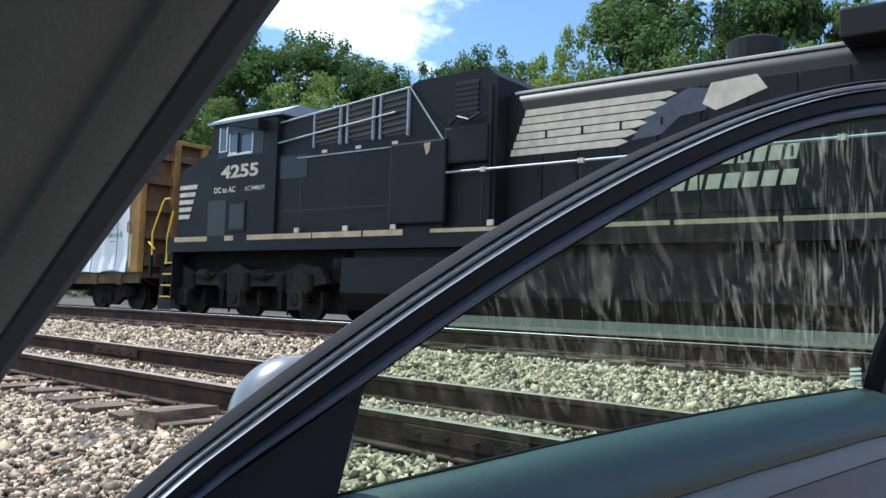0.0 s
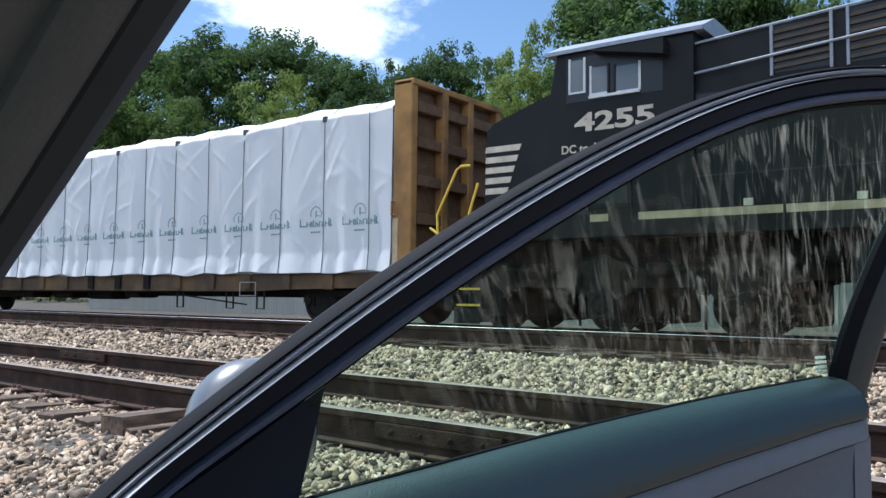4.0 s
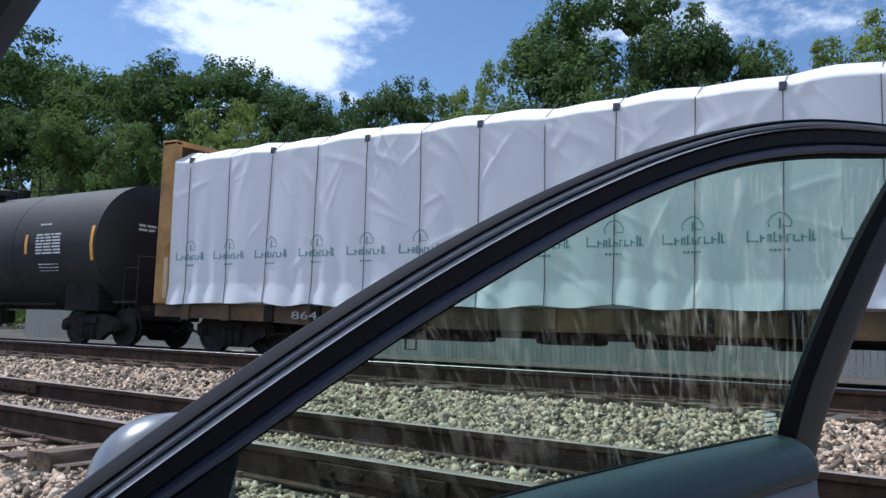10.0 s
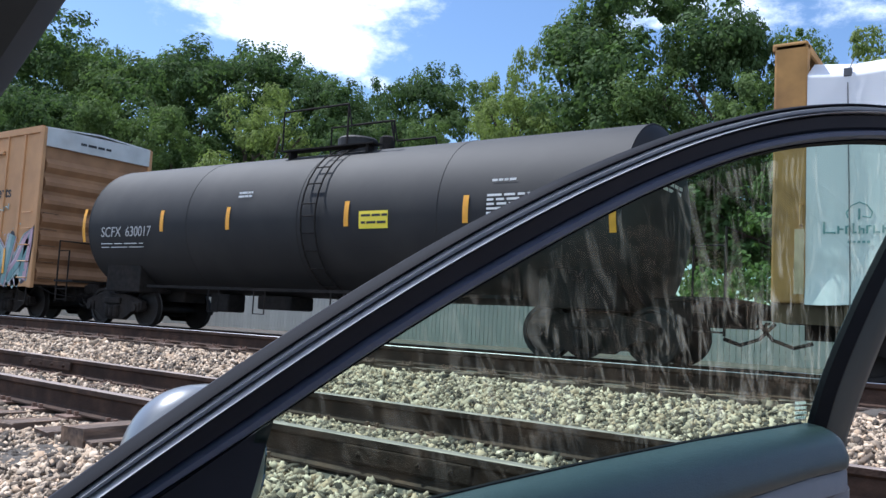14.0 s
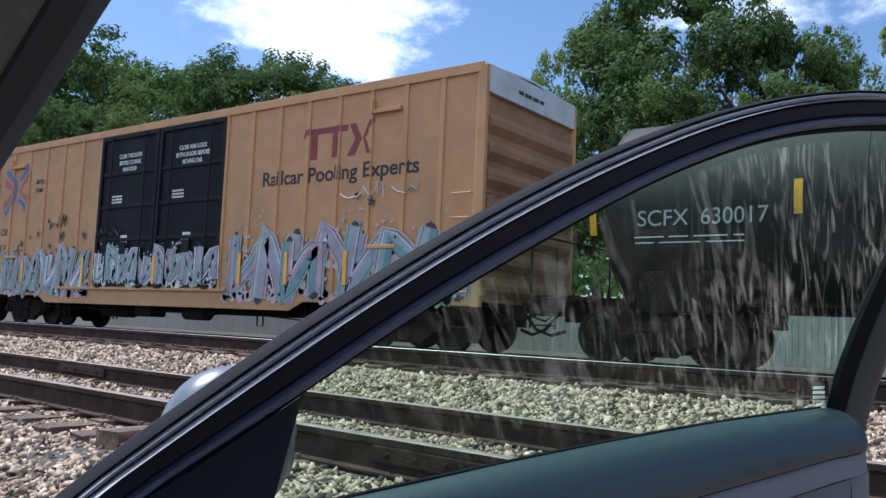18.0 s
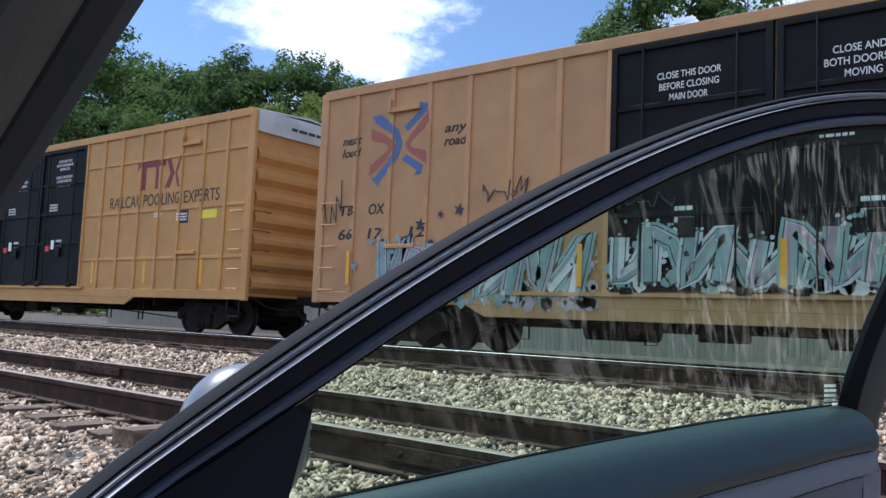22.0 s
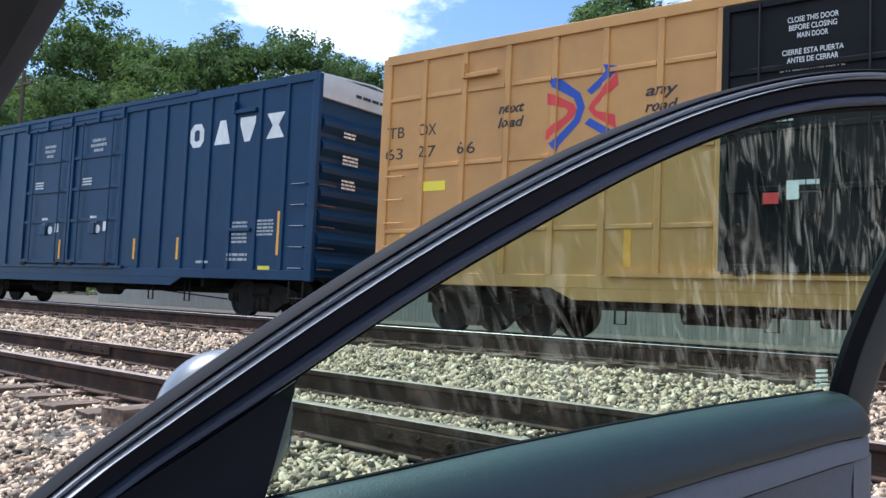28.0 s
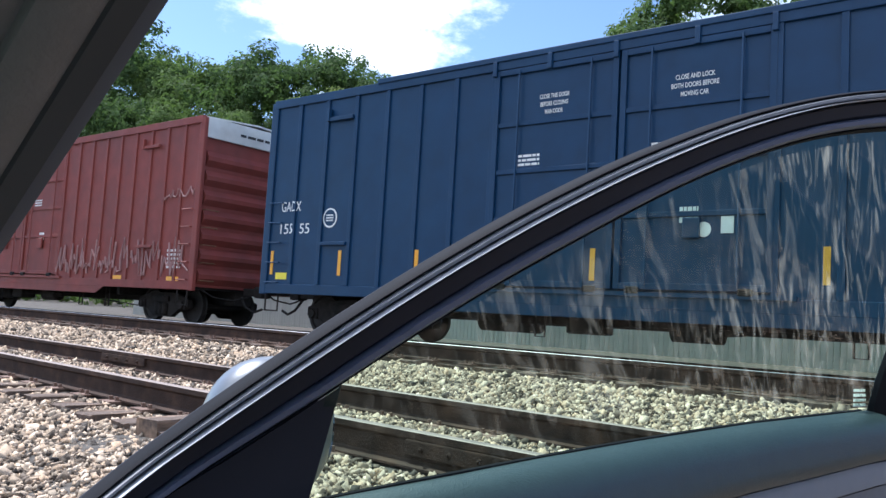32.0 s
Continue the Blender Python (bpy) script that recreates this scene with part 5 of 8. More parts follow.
G_TEAL, G_CYAN, G_PURPLE, G_PINK, G_WHITE, G_DARK, G_GREY = [hue_mat("spray_" + n, c) for n, c in (("teal", (0.14, 0.26, 0.27)), ("cyan", (0.25, 0.345, 0.345)), ("purple", (0.31, 0.27, 0.33)), ("pink", (0.40, 0.27, 0.33)), ("white", (0.55, 0.55, 0.59)), ("dark", (0.03, 0.03, 0.05)), ("grey", (0.24, 0.30, 0.33)))]


def graffiti(car, x0, x1, z0, z1, y, fills, seed, step=0.95, haze=None):
    """Sprayed letters: a speckled pale haze, dark outlines, two-tone fills, thin pale highlights, drips."""
    rng = random.Random(seed)
    haze = haze or (G_CYAN, G_WHITE)
    mats = [haze[0], haze[1], G_DARK, G_WHITE] + list(fills)
    bms = [bmesh.new() for _ in mats]

    def slab(k, pts, lay):
        bm = bms[k]
        bm.faces.new([bm.verts.new((px, y - 0.0010 * lay, pz)) for px, pz in pts])

    def strip(k, pts, w, lay, a=0.0, b=1.0, off=0.0):
        """A stroke of width w along a line; a to b: share of its width that is kept."""
        n = len(pts)
        left, right = [], []
        for i, (px, pz) in enumerate(pts):
            qx, qz = pts[min(i + 1, n - 1)]
            ox, oz = pts[max(i - 1, 0)]
            d = math.hypot(qx - ox, qz - oz) or 1
            nx, nz = -(qz - oz) / d, (qx - ox) / d
            left.append((px + nx * w * (0.5 - a), pz + nz * w * (0.5 - a)))
            right.append((px + nx * w * (0.5 - b), pz + nz * w * (0.5 - b)))
        for i in range(n - 1):
            slab(k, (left[i], right[i], right[i + 1], left[i + 1]), lay)

    def blob(k, cx, cz, r, lay):
        m = 7
        a0 = rng.uniform(0, 6.28)
        slab(k, [(cx + r * rng.uniform(0.7, 1.15) * math.cos(a0 + 6.283 * q / m), cz + r * rng.uniform(0.7, 1.15) * math.sin(a0 + 6.283 * q / m)) for q in range(m)], lay)

    h = z1 - z0
    # the haze: dense near the letters, thinning upwards
    for _ in range(int((x1 - x0) * 75)):
        cx, q = rng.uniform(x0, x1), rng.random() ** 1.25
        blob(rng.choice((0, 0, 1)), cx, z0 + q * h * (0.98 + 0.16 * math.sin(cx * 2.3)), rng.uniform(0.015, 0.12) * (1.25 - q), 1 + rng.randrange(2))
    x = x0 + 0.1
    k = 0
    while x < x1 - 0.55 * step:
        gw, top = step * rng.uniform(0.95, 1.2), h * rng.uniform(0.62, 0.86)
        lean_, base = rng.uniform(-0.05, 0.22), z0 + rng.uniform(0.0, 0.12) * h
        # a crooked stroke of its own for each piece, no letter
        f0, f1 = (0.0, 1.0) if k % 2 else (1.0, 0.0)
        g = [(0.05, f0), (0.08, f1 + rng.uniform(-0.05, 0.05)), (0.42, 0.5 + rng.uniform(-0.25, 0.25)), (0.62, f0 + rng.uniform(-0.1, 0.1)), (0.66, f1)]
        pts = [(x + (u_ + rng.uniform(-0.05, 0.05)) * gw + lean_ * v_ * gw, base + (v_ + rng.uniform(-0.04, 0.04)) * top) for u_, v_ in g]
        fine = []
        for (ax, az), (bx, bz) in zip(pts, pts[1:]):
            fine += [(ax + (bx - ax) * q / 4, az + (bz - az) * q / 4) for q in range(4)]
        fine.append(pts[-1])
        w = step * rng.uniform(0.17, 0.25)
        c0, c1 = rng.randrange(4, len(mats)), rng.randrange(4, len(mats))
        lay = 4 + 5 * (k % 3)
        strip(0 if k % 2 else 1, fine, w + 0.13, lay - 1)
        strip(2, fine, w + 0.032, lay)
        for px, pz in (pts[0], pts[-1]):
            blob(2, px, pz, w * 0.36, lay)
        strip(c0, fine, w, lay + 1)
        strip(c1, fine, w, lay + 2, 0.0, rng.uniform(0.35, 0.6))
        strip(3, fine[: max(3, len(fine) * 2 // 3)], w, lay + 3, 0.08, 0.15)
        for _ in range(5):
            px, pz = rng.choice(fine)
            blob(rng.choice((2, 3, c0)), px + rng.uniform(-0.12, 0.12), pz + rng.uniform(-0.1, 0.1), rng.uniform(0.012, 0.05), lay + 4)
        for _ in range(2):
            px, pz = rng.choice(fine)
            slab(rng.choice((2, 0, 3)), [(px, pz), (px + 0.014, pz), (px + 0.010, pz - rng.uniform(0.1, 0.35))], lay + 4)
        x += gw * 0.55
        k += 1
    for bm, m in zip(bms, mats):
        tagged(part("graffiti", bm, m, car), "", "", "", "stuff")


G_LIGHT = hue_mat("spray_pale_teal", (0.26, 0.35, 0.355))
G_PALEPINK = hue_mat("spray_faint_pink", (0.44, 0.35, 0.38))
G_PALE = hue_mat("spray_pale_pink", (0.33, 0.185, 0.175))
YG = -SIDE + 0.008
graffiti(graffiti_car, -74.5 - gu, -70.0 - gu, 0.86, 2.15, YG, (G_PURPLE, G_PINK, G_GREY, G_LIGHT, G_WHITE, G_PURPLE), 3, haze=(G_PALEPINK, G_CYAN))
graffiti(graffiti_car, -69.8 - gu, -65.1 - gu, 1.15, 2.05, YG - 0.012, (G_PURPLE, G_PINK, G_WHITE, G_GREY, G_LIGHT), 5, 0.85)
graffiti(graffiti_car, -64.8 - gu, -58.9 - gu, 0.86, 2.55, YG, (G_GREY, G_PURPLE, G_LIGHT, G_PINK, G_TEAL), 8, 1.35, (G_PALEPINK, G_CYAN))


def stars(car, x0, x1, z0, z1, m, n, seed):
    rng = random.Random(seed)
    for _ in range(n):
        sx, sz, r = rng.uniform(x0, x1), rng.uniform(z0, z1), rng.uniform(0.07, 0.14)
        bm = bmesh.new()
        prism(bm, [(sx + (r if k % 2 == 0 else r * 0.4) * math.sin(k * 0.6283 + 0.2), sz + (r if k % 2 == 0 else r * 0.4) * math.cos(k * 0.6283 + 0.2)) for k in range(10)], YG - 0.002, YG - 0.001)
        part("sprayed_star", bm, m, car)


stars(graffiti_car, -73.6 - gu, -70.2 - gu, 2.0, 2.5, G_DARK, 9, 5)
stars(graffiti_car, -75.6 - gu, -73.6 - gu, 1.5, 2.1, G_LIGHT, 5, 6)
stars(graffiti_car, -61.2 - gu, -59.8 - gu, 2.65, 3.0, G_DARK, 3, 7)


def scrawl(car, x0, x1, z0, z1, y, m, seed, r=0.018):
    """Thin sprayed scribble."""
    rng = random.Random(seed)
    x = x0
    while x < x1:
        w = rng.uniform(0.35, 0.7)
        bm = bmesh.new()
        p = [(x + w * k / 9 + rng.uniform(-0.06, 0.06), y, rng.uniform(z0, z1) if k % 2 else rng.uniform(z0, (z0 + z1) / 2)) for k in range(10)]
        tube(bm, p, r, 5)
        part("scrawl", bm, m, car)
        x += w * 1.05


scrawl(red_car, -124.0 - ru, -118.2 - ru, 1.1, 2.1, YG, G_PALE, 4, 0.022)
scrawl(red_car, -118.9 - ru, -118.0 - ru, 3.0, 3.3, YG, G_PALE, 6)
scrawl(graffiti_car, -75.95 - gu, -75.5 - gu, 2.3, 3.2, YG, G_DARK, 7, 0.012)
scrawl(graffiti_car, -72.2 - gu, -71.6 - gu, 2.55, 2.95, YG, G_DARK, 17, 0.014)
scrawl(graffiti_car, -61.6 - gu, -60.9 - gu, 2.75, 3.1, YG, G_WHITE, 19, 0.012)
scrawl(graffiti_car, -60.3 - gu, -59.9 - gu, 2.8, 3.05, YG, G_LIGHT, 23, 0.014)
scrawl(graffiti_car, -69.9 - gu, -69.3 - gu, 2.3, 2.6, YG - 0.02, G_DARK, 9, 0.012)

# ---- tank car
M_FADEDWHITE = mat("faded_white_lettering", (0.40, 0.40, 0.40), 0.65, grain=0.25, scale=8)
tu0, tu1 = -56.14, -41.6
tu = (tu0 + tu1) / 2
tank = rolling("tank_car", "black cylindrical tank car with yellow reflector strips", "tank car", tu - 0.35)
TL, TR, TZ = (tu1 - tu0) / 2, 1.52, 2.36
bm = bmesh.new()
RIM, REAR_RIM = TL - 0.62, TL - 0.40
head = [(0.0, 1.0), (0.03, 0.98), (0.07, 0.94), (0.16, 0.80), (0.24, 0.58), (0.30, 0.32), (0.33, 0.001)]
prof = [(-REAR_RIM - x, TR * r) for x, r in head[::-1]] + [(x, TR) for x in np.linspace(-REAR_RIM + 0.3, RIM - 0.3, 9)] + [(RIM + x, TR * r) for x, r in head]
lathe(bm, prof, "x", 64, (0, 0, TZ))
part("tank_shell", bm, M_TANK, tank, smooth=True)
for x in (-REAR_RIM, -3.3, 0.0, 3.3, RIM):
    bm = bmesh.new()
    lathe(bm, [(x - 0.02, TR), (x - 0.015, TR + 0.007), (x + 0.015, TR + 0.007), (x + 0.02, TR)], "x", 64, (0, 0, TZ))
    part("weld_seam", bm, M_TANK, tank, smooth=True)


def on_tank(x, z):
    return -math.sqrt(max(TR ** 2 - (z - TZ) ** 2, 0)) - 0.004


def tank_patch(name, m, x0, x1, z0, z1, label=""):
    """A sticker that follows the curve of the shell."""
    bm = bmesh.new()
    zs = np.linspace(z0, z1, 6)
    a = [bm.verts.new((x0, on_tank(x0, z) - 0.003, z)) for z in zs]
    b = [bm.verts.new((x1, on_tank(x1, z) - 0.003, z)) for z in zs]
    for i in range(5):
        bm.faces.new((a[i], b[i], b[i + 1], a[i + 1]))
    r = bmesh.ops.extrude_face_region(bm, geom=list(bm.faces))
    for v in r["geom"]:
        if isinstance(v, bmesh.types.BMVert):
            v.co.y -= 0.004
    bmesh.ops.recalc_face_normals(bm, faces=list(bm.faces))
    return part(name, bm, m, tank, label)


for u_ in (-55.95, -52.98, -50.82, -47.58, -44.96, -42.35):
    tank_patch("reflector_strip", M_REFLECT, u_ - tu - 0.055, u_ - tu + 0.055, 1.95 if u_ > -43 or u_ < -55 else 2.15, 2.75 if u_ > -43 or u_ < -55 else 2.62)
tank_patch("placard", M_PLAC, -47.27 - tu, -46.60 - tu, 2.10, 2.42, "yellow warning placard")
for i, z in enumerate((2.30, 2.17)):
    bars("placard_print", M_BLACKTEXT, tank, -47.21 - tu, on_tank(0, z + 0.04) - 0.008, z, 0.6, 0.08, 1, seed=i)


def tank_data(x, z, w, h, rows, m, seed):
    for r in range(rows):
        zz = z + h * (rows - 1 - r) / rows
        bars("stencil_data", m, tank, x, on_tank(0, zz) - 0.002, zz, w, h / rows * 0.9, 1, seed=seed + r)


tank_data(-44.55 - tu, 2.12, 1.0, 0.52, 7, M_WHITE, 30)
tank_data(-44.5 - tu, 1.72, 0.8, 0.22, 3, M_ENDSIGN, 40)
tank_data(-44.5 - tu, 2.82, 0.45, 0.08, 1, M_WHITE, 41)
tank_data(-47.4 - tu, 1.35, 0.7, 0.5, 5, M_GRIME, 50)
tank_data(-50.6 - tu, 2.80, 0.4, 0.16, 2, M_ENDSIGN, 55)
tank_data(-55.3 - tu, 1.8, 1.6, 0.16, 2, M_ENDSIGN, 58)
write("reporting_mark", "SCFX", M_FADEDWHITE, tank, -55.22 - tu, on_tank(0, 2.12) - 0.012, 2.06, 0.24, 0.76)
write("reporting_mark", "630017", M_FADEDWHITE, tank, -54.28 - tu, on_tank(0, 2.12) - 0.012, 2.06, 0.24, 0.92)
# head end print
bars("head_print", M_ENDSIGN, tank, 0, 0, 0, 0.9, 0.2, 2, seed=60).matrix_basis = pose(RIM + 0.30, -0.60, 2.70, 0, 0, 90)
# top platform, rails, manway and ladder
for y in (-0.62, 0.62):
    boxes("platform", M_GRIME, tank, [(-1.3, 1.2, y - 0.14, y + 0.14, TZ + TR + 0.0, TZ + TR + 0.03)])
    for x in (-1.1, 1.0):
        boxes("platform_bracket", M_GRIME, tank, [(x - 0.03, x + 0.03, y - 0.1, y + 0.1, TZ + TR - 0.25, TZ + TR)])
bm = bmesh.new()
lathe(bm, [(TZ + TR - 0.05, 0.42), (TZ + TR + 0.28, 0.42), (TZ + TR + 0.32, 0.38)], "z", 24, (0.15, 0, 0))
part("manway", bm, M_TANK, tank)
bm = bmesh.new()
lathe(bm, [(TZ + TR, 0.16), (TZ + TR + 0.30, 0.16), (TZ + TR + 0.34, 0.1)], "z", 16, (0.85, 0.1, 0))
part("valve_housing", bm, M_GRIME, tank)
for y in (-0.74, 0.74):
    bm = bmesh.new()
    zt = TZ + TR
    tube(bm, [(-1.3, y, zt), (-1.3, y, zt + 0.85), (0.5, y, zt + 0.85), (0.6, y, zt + 0.4), (1.6, y, zt + 0.4), (1.7, y, zt)], 0.022, 6)
    tube(bm, [(0.5, y, zt), (0.5, y, zt + 0.85)], 0.022, 6)
    part("safety_rail", bm, M_GRIME, tank)
bm = bmesh.new()
for x in (0.20, 0.57):
    tube(bm, [(x, on_tank(0, z) - 0.07, z) for z in np.linspace(0.35, TZ, 9)] + [(x, -math.cos(a) * (TR + 0.08), TZ + math.sin(a) * (TR + 0.08)) for a in np.linspace(0.1, 1.25, 7)], 0.018, 6)
for z in np.linspace(0.4, TZ, 7):
    tube(bm, [(0.20, on_tank(0, z) - 0.07, z), (0.57, on_tank(0, z) - 0.07, z)], 0.014, 6)
for a in np.linspace(0.15, 1.2, 5):
    tube(bm, [(0.20, -math.cos(a) * (TR + 0.08), TZ + math.sin(a) * (TR + 0.08)), (0.57, -math.cos(a) * (TR + 0.08), TZ + math.sin(a) * (TR + 0.08))], 0.014, 6)
part("ladder", bm, M_GRIME, tank)
for b_ in [(-TL - 0.9, -TL + 2.6, -0.3, 0.3, 0.62, 1.05), (TL - 2.6, TL + 0.9, -0.3, 0.3, 0.62, 1.05)]:
    boxes("stub_sill", M_GRIME, tank, [b_], bevel=0.02)
for s in (-1, 1):
    boxes("saddle", M_GRIME, tank, [(s * (TL - 1.45) - 0.65, s * (TL - 1.45) + 0.65, -1.2, 1.2, 0.80, 1.6)], bevel=0.03)
for s in (-1, 1):
    boxes("end_platform", M_GRIME, tank, [(s * (TL + 0.55) - 0.4, s * (TL + 0.55) + 0.4, -1.5, 1.5, 0.98, 1.03)])
for s in (-1, 1):
    bm = bmesh.new()
    e = s * (TL + 0.9)
    tube(bm, [(e, -1.45, 1.0), (e, -1.45, 2.0), (e, -0.6, 2.0), (e, 0.6, 2.0), (e, 1.45, 2.0), (e, 1.45, 1.0)], 0.022, 6)
    tube(bm, [(e, -1.45, 0.5), (e, -1.45, 1.0)], 0.022, 6)
    tube(bm, [(e - s * 0.45, -1.45, 0.5), (e - s * 0.45, -1.45, 1.75), (e, -1.45, 1.75)], 0.018, 6)
    for z in (0.55, 0.8):
        tube(bm, [(e, -1.45, z), (e - s * 0.45, -1.45, z)], 0.014, 6)
    part("end_rail", bm, M_GRIME, tank)
    coupler(tank, s * (TL + 0.85), s)
    truck(tank, s * (TL - 1.45) + (0.2 if s > 0 else -0.5))
for b_ in [(-3.4, -2.8, -0.6, -0.1, 0.45, 0.85), (-2.0, -1.0, -0.5, 0.2, 0.55, 0.85), (1.0, 1.8, -0.8, -0.4, 0.45, 0.8), (0.0, 0.25, -0.2, 0.2, 0.4, 0.9)]:
    boxes("brake_gear", M_GRIME, tank, [b_], bevel=0.05)
for x in (-2.6, -1.2, 0.9, 1.6, 2.6):
    bm = bmesh.new()
    tube(bm, [(x - 0.16, -1.2, 0.95), (x - 0.16, -1.2, 0.45), (x + 0.16, -1.2, 0.45), (x + 0.16, -1.2, 0.95)], 0.016, 6)
    part("step_stirrup", bm, M_GRIME, tank)
boxes("side_strut", M_GRIME, tank, [(-TL + 2.4, TL - 2.4, -1.22, -1.18, 0.92, 0.98)])

# ---- bulkhead flat car with wrapped lumber
cu0, cu1 = -40.45, -18.72
cu_ = (cu0 + cu1) / 2
flat = rolling("lumber_flat_car", "tan centre-beam flat car with end bulkheads", "flat car", cu_)
CH = (cu1 - cu0) / 2
bm = bmesh.new()
prism(bm, [(-CH, 0.98), (CH, 0.98), (CH, 0.72), (CH - 3.2, 0.66), (CH - 4.2, 0.62), (-CH + 4.2, 0.62), (-CH + 3.2, 0.66), (-CH, 0.72)], -1.43, -1.37)
part("side_sill", bm, M_SILL, flat)
boxes("deck", M_CBDARK, flat, [(-CH, CH, -1.37, 1.4, 0.86, 0.98)])
for x in np.arange(-CH + 1.0, CH - 0.5, 1.17):
    boxes("stake_pocket", M_SILL if int(x * 10) % 3 else M_GRIME, flat, [(x - 0.11, x + 0.11, -1.49, -1.43, 0.66, 0.97)], bevel=0.01)
for b_ in [(-CH + 0.3, CH - 0.3, -0.12, 0.12, 0.98, 1.3), (-CH + 0.3, CH - 0.3, -0.2, 0.2, 4.3, 4.42)]:
    boxes("centre_beam", M_CBTAN, flat, [b_])
for s in (-1, 1):
    e = s * CH
    for y in (-1.50, 1.32):
        boxes("bulkhead_post", M_CBTAN, flat, [(min(e, e - s * 0.42), max(e, e - s * 0.42), y, y + 0.18, 0.98, 4.46)], bevel=0.03)
    boxes("bulkhead_sheet", M_CBDARK, flat, [(min(e - s * 0.25, e - s * 0.18), max(e - s * 0.25, e - s * 0.18), -1.32, 1.32, 0.98, 4.40)])
    for z in (1.25, 1.95, 2.65, 3.35, 4.0):
        boxes("bulkhead_rib", M_CBDARK, flat, [(min(e - s * 0.18, e), max(e - s * 0.18, e), -1.30, 1.30, z - 0.10, z + 0.10)], bevel=0.02)
    for y in (-0.5, 0.35):
        boxes("bulkhead_stay", M_CBTAN, flat, [(min(e - s * 0.16, e + s * 0.03), max(e - s * 0.16, e + s * 0.03), y - 0.09, y + 0.09, 0.98, 4.42)], bevel=0.02)
    boxes("bulkhead_cap", M_CBTAN, flat, [(min(e + s * 0.03, e - s * 0.42), max(e + s * 0.03, e - s * 0.42), -1.5, 1.5, 4.36, 4.48)], bevel=0.03)
    boxes("reflector_plate", M_TAN, flat, [(e - s * 0.35 - 0.06, e - s * 0.35 + 0.06, -1.512, -1.50, 1.1, 1.95)])
    bm = bmesh.new()
    tube(bm, [(e - s * 0.38, -1.5, 2.0), (e - s * 0.38, -1.58, 2.0), (e - s * 0.38, -1.58, 2.25), (e - s * 0.38, -1.5, 2.25)], 0.02, 6)
    part("grab_iron", bm, M_CBTAN, flat)
    ladder(flat, e + s * 0.06, e + s * 0.06 + 0.001, -1.2, [1.3 + 0.4 * k for k in range(7)], M_CBDARK, "bulkhead_rung", False)
    coupler(flat, e, s)
    truck(flat, s * (CH - 2.0))
boxes("centre_sill", M_GRIME, flat, [(-CH + 0.2, CH - 0.2, -0.3, 0.3, 0.5, 0.9)])
for b_ in [(-2.2, -1.2, -0.9, -0.2, 0.42, 0.72), (-0.6, 0.5, -0.8, -0.2, 0.40, 0.70), (1.4, 2.0, -1.0, -0.4, 0.45, 0.75), (-5.4, -3.2, -0.9, -0.3, 0.42, 0.66)]:
    boxes("brake_gear", M_GRIME, flat, [b_], bevel=0.08)
bm = bmesh.new()
tube(bm, [(-CH + 3.2, -1.25, 0.42), (-3.5, -1.25, 0.60), (3.2, -1.25, 0.60), (CH - 4.6, -1.25, 0.34)], 0.018, 6)
part("brake_rod", bm, M_GRIME, flat)
for x in (-CH + 4.3, -CH + 6.6, 4.2, 5.9, CH - 4.0):
    bm = bmesh.new()
    tube(bm, [(x - 0.11, -1.4, 0.70), (x - 0.11, -1.4, 0.26), (x + 0.11, -1.4, 0.26), (x + 0.11, -1.4, 0.70)], 0.02, 6)
    part("step_stirrup", bm, M_GRIME, flat)
write("reporting_mark", "864", M_FADEDWHITE, flat, -CH + 3.95, -1.495, 0.72, 0.15, 0.62)
write("reporting_mark", "672", M_FADEDWHITE, flat, -CH + 5.20, -1.495, 0.72, 0.15, 0.62)
for b_ in [(CH - 4.55, CH - 4.05, -1.50, -1.49, 0.52, 0.535), (CH - 4.55, CH - 4.05, -1.50, -1.49, 0.80, 0.815), (CH - 4.55, CH - 4.535, -1.50, -1.49, 0.535, 0.80), (CH - 4.065, CH - 4.05, -1.50, -1.49, 0.535, 0.80)]:
    boxes("data_board_frame", M_FADEDWHITE, flat, [b_])

wrap = rolling("lumber_wrap", "white plastic-wrapped lumber load with green print, strapped down", "lumber load", cu_)
WX0, WX1, WZ0, WZ1 = -CH + 0.42, CH - 0.45, 0.93, 4.28
STRAPS = list(np.arange(-39.55 - cu_, WX1 - 0.2, 1.165))


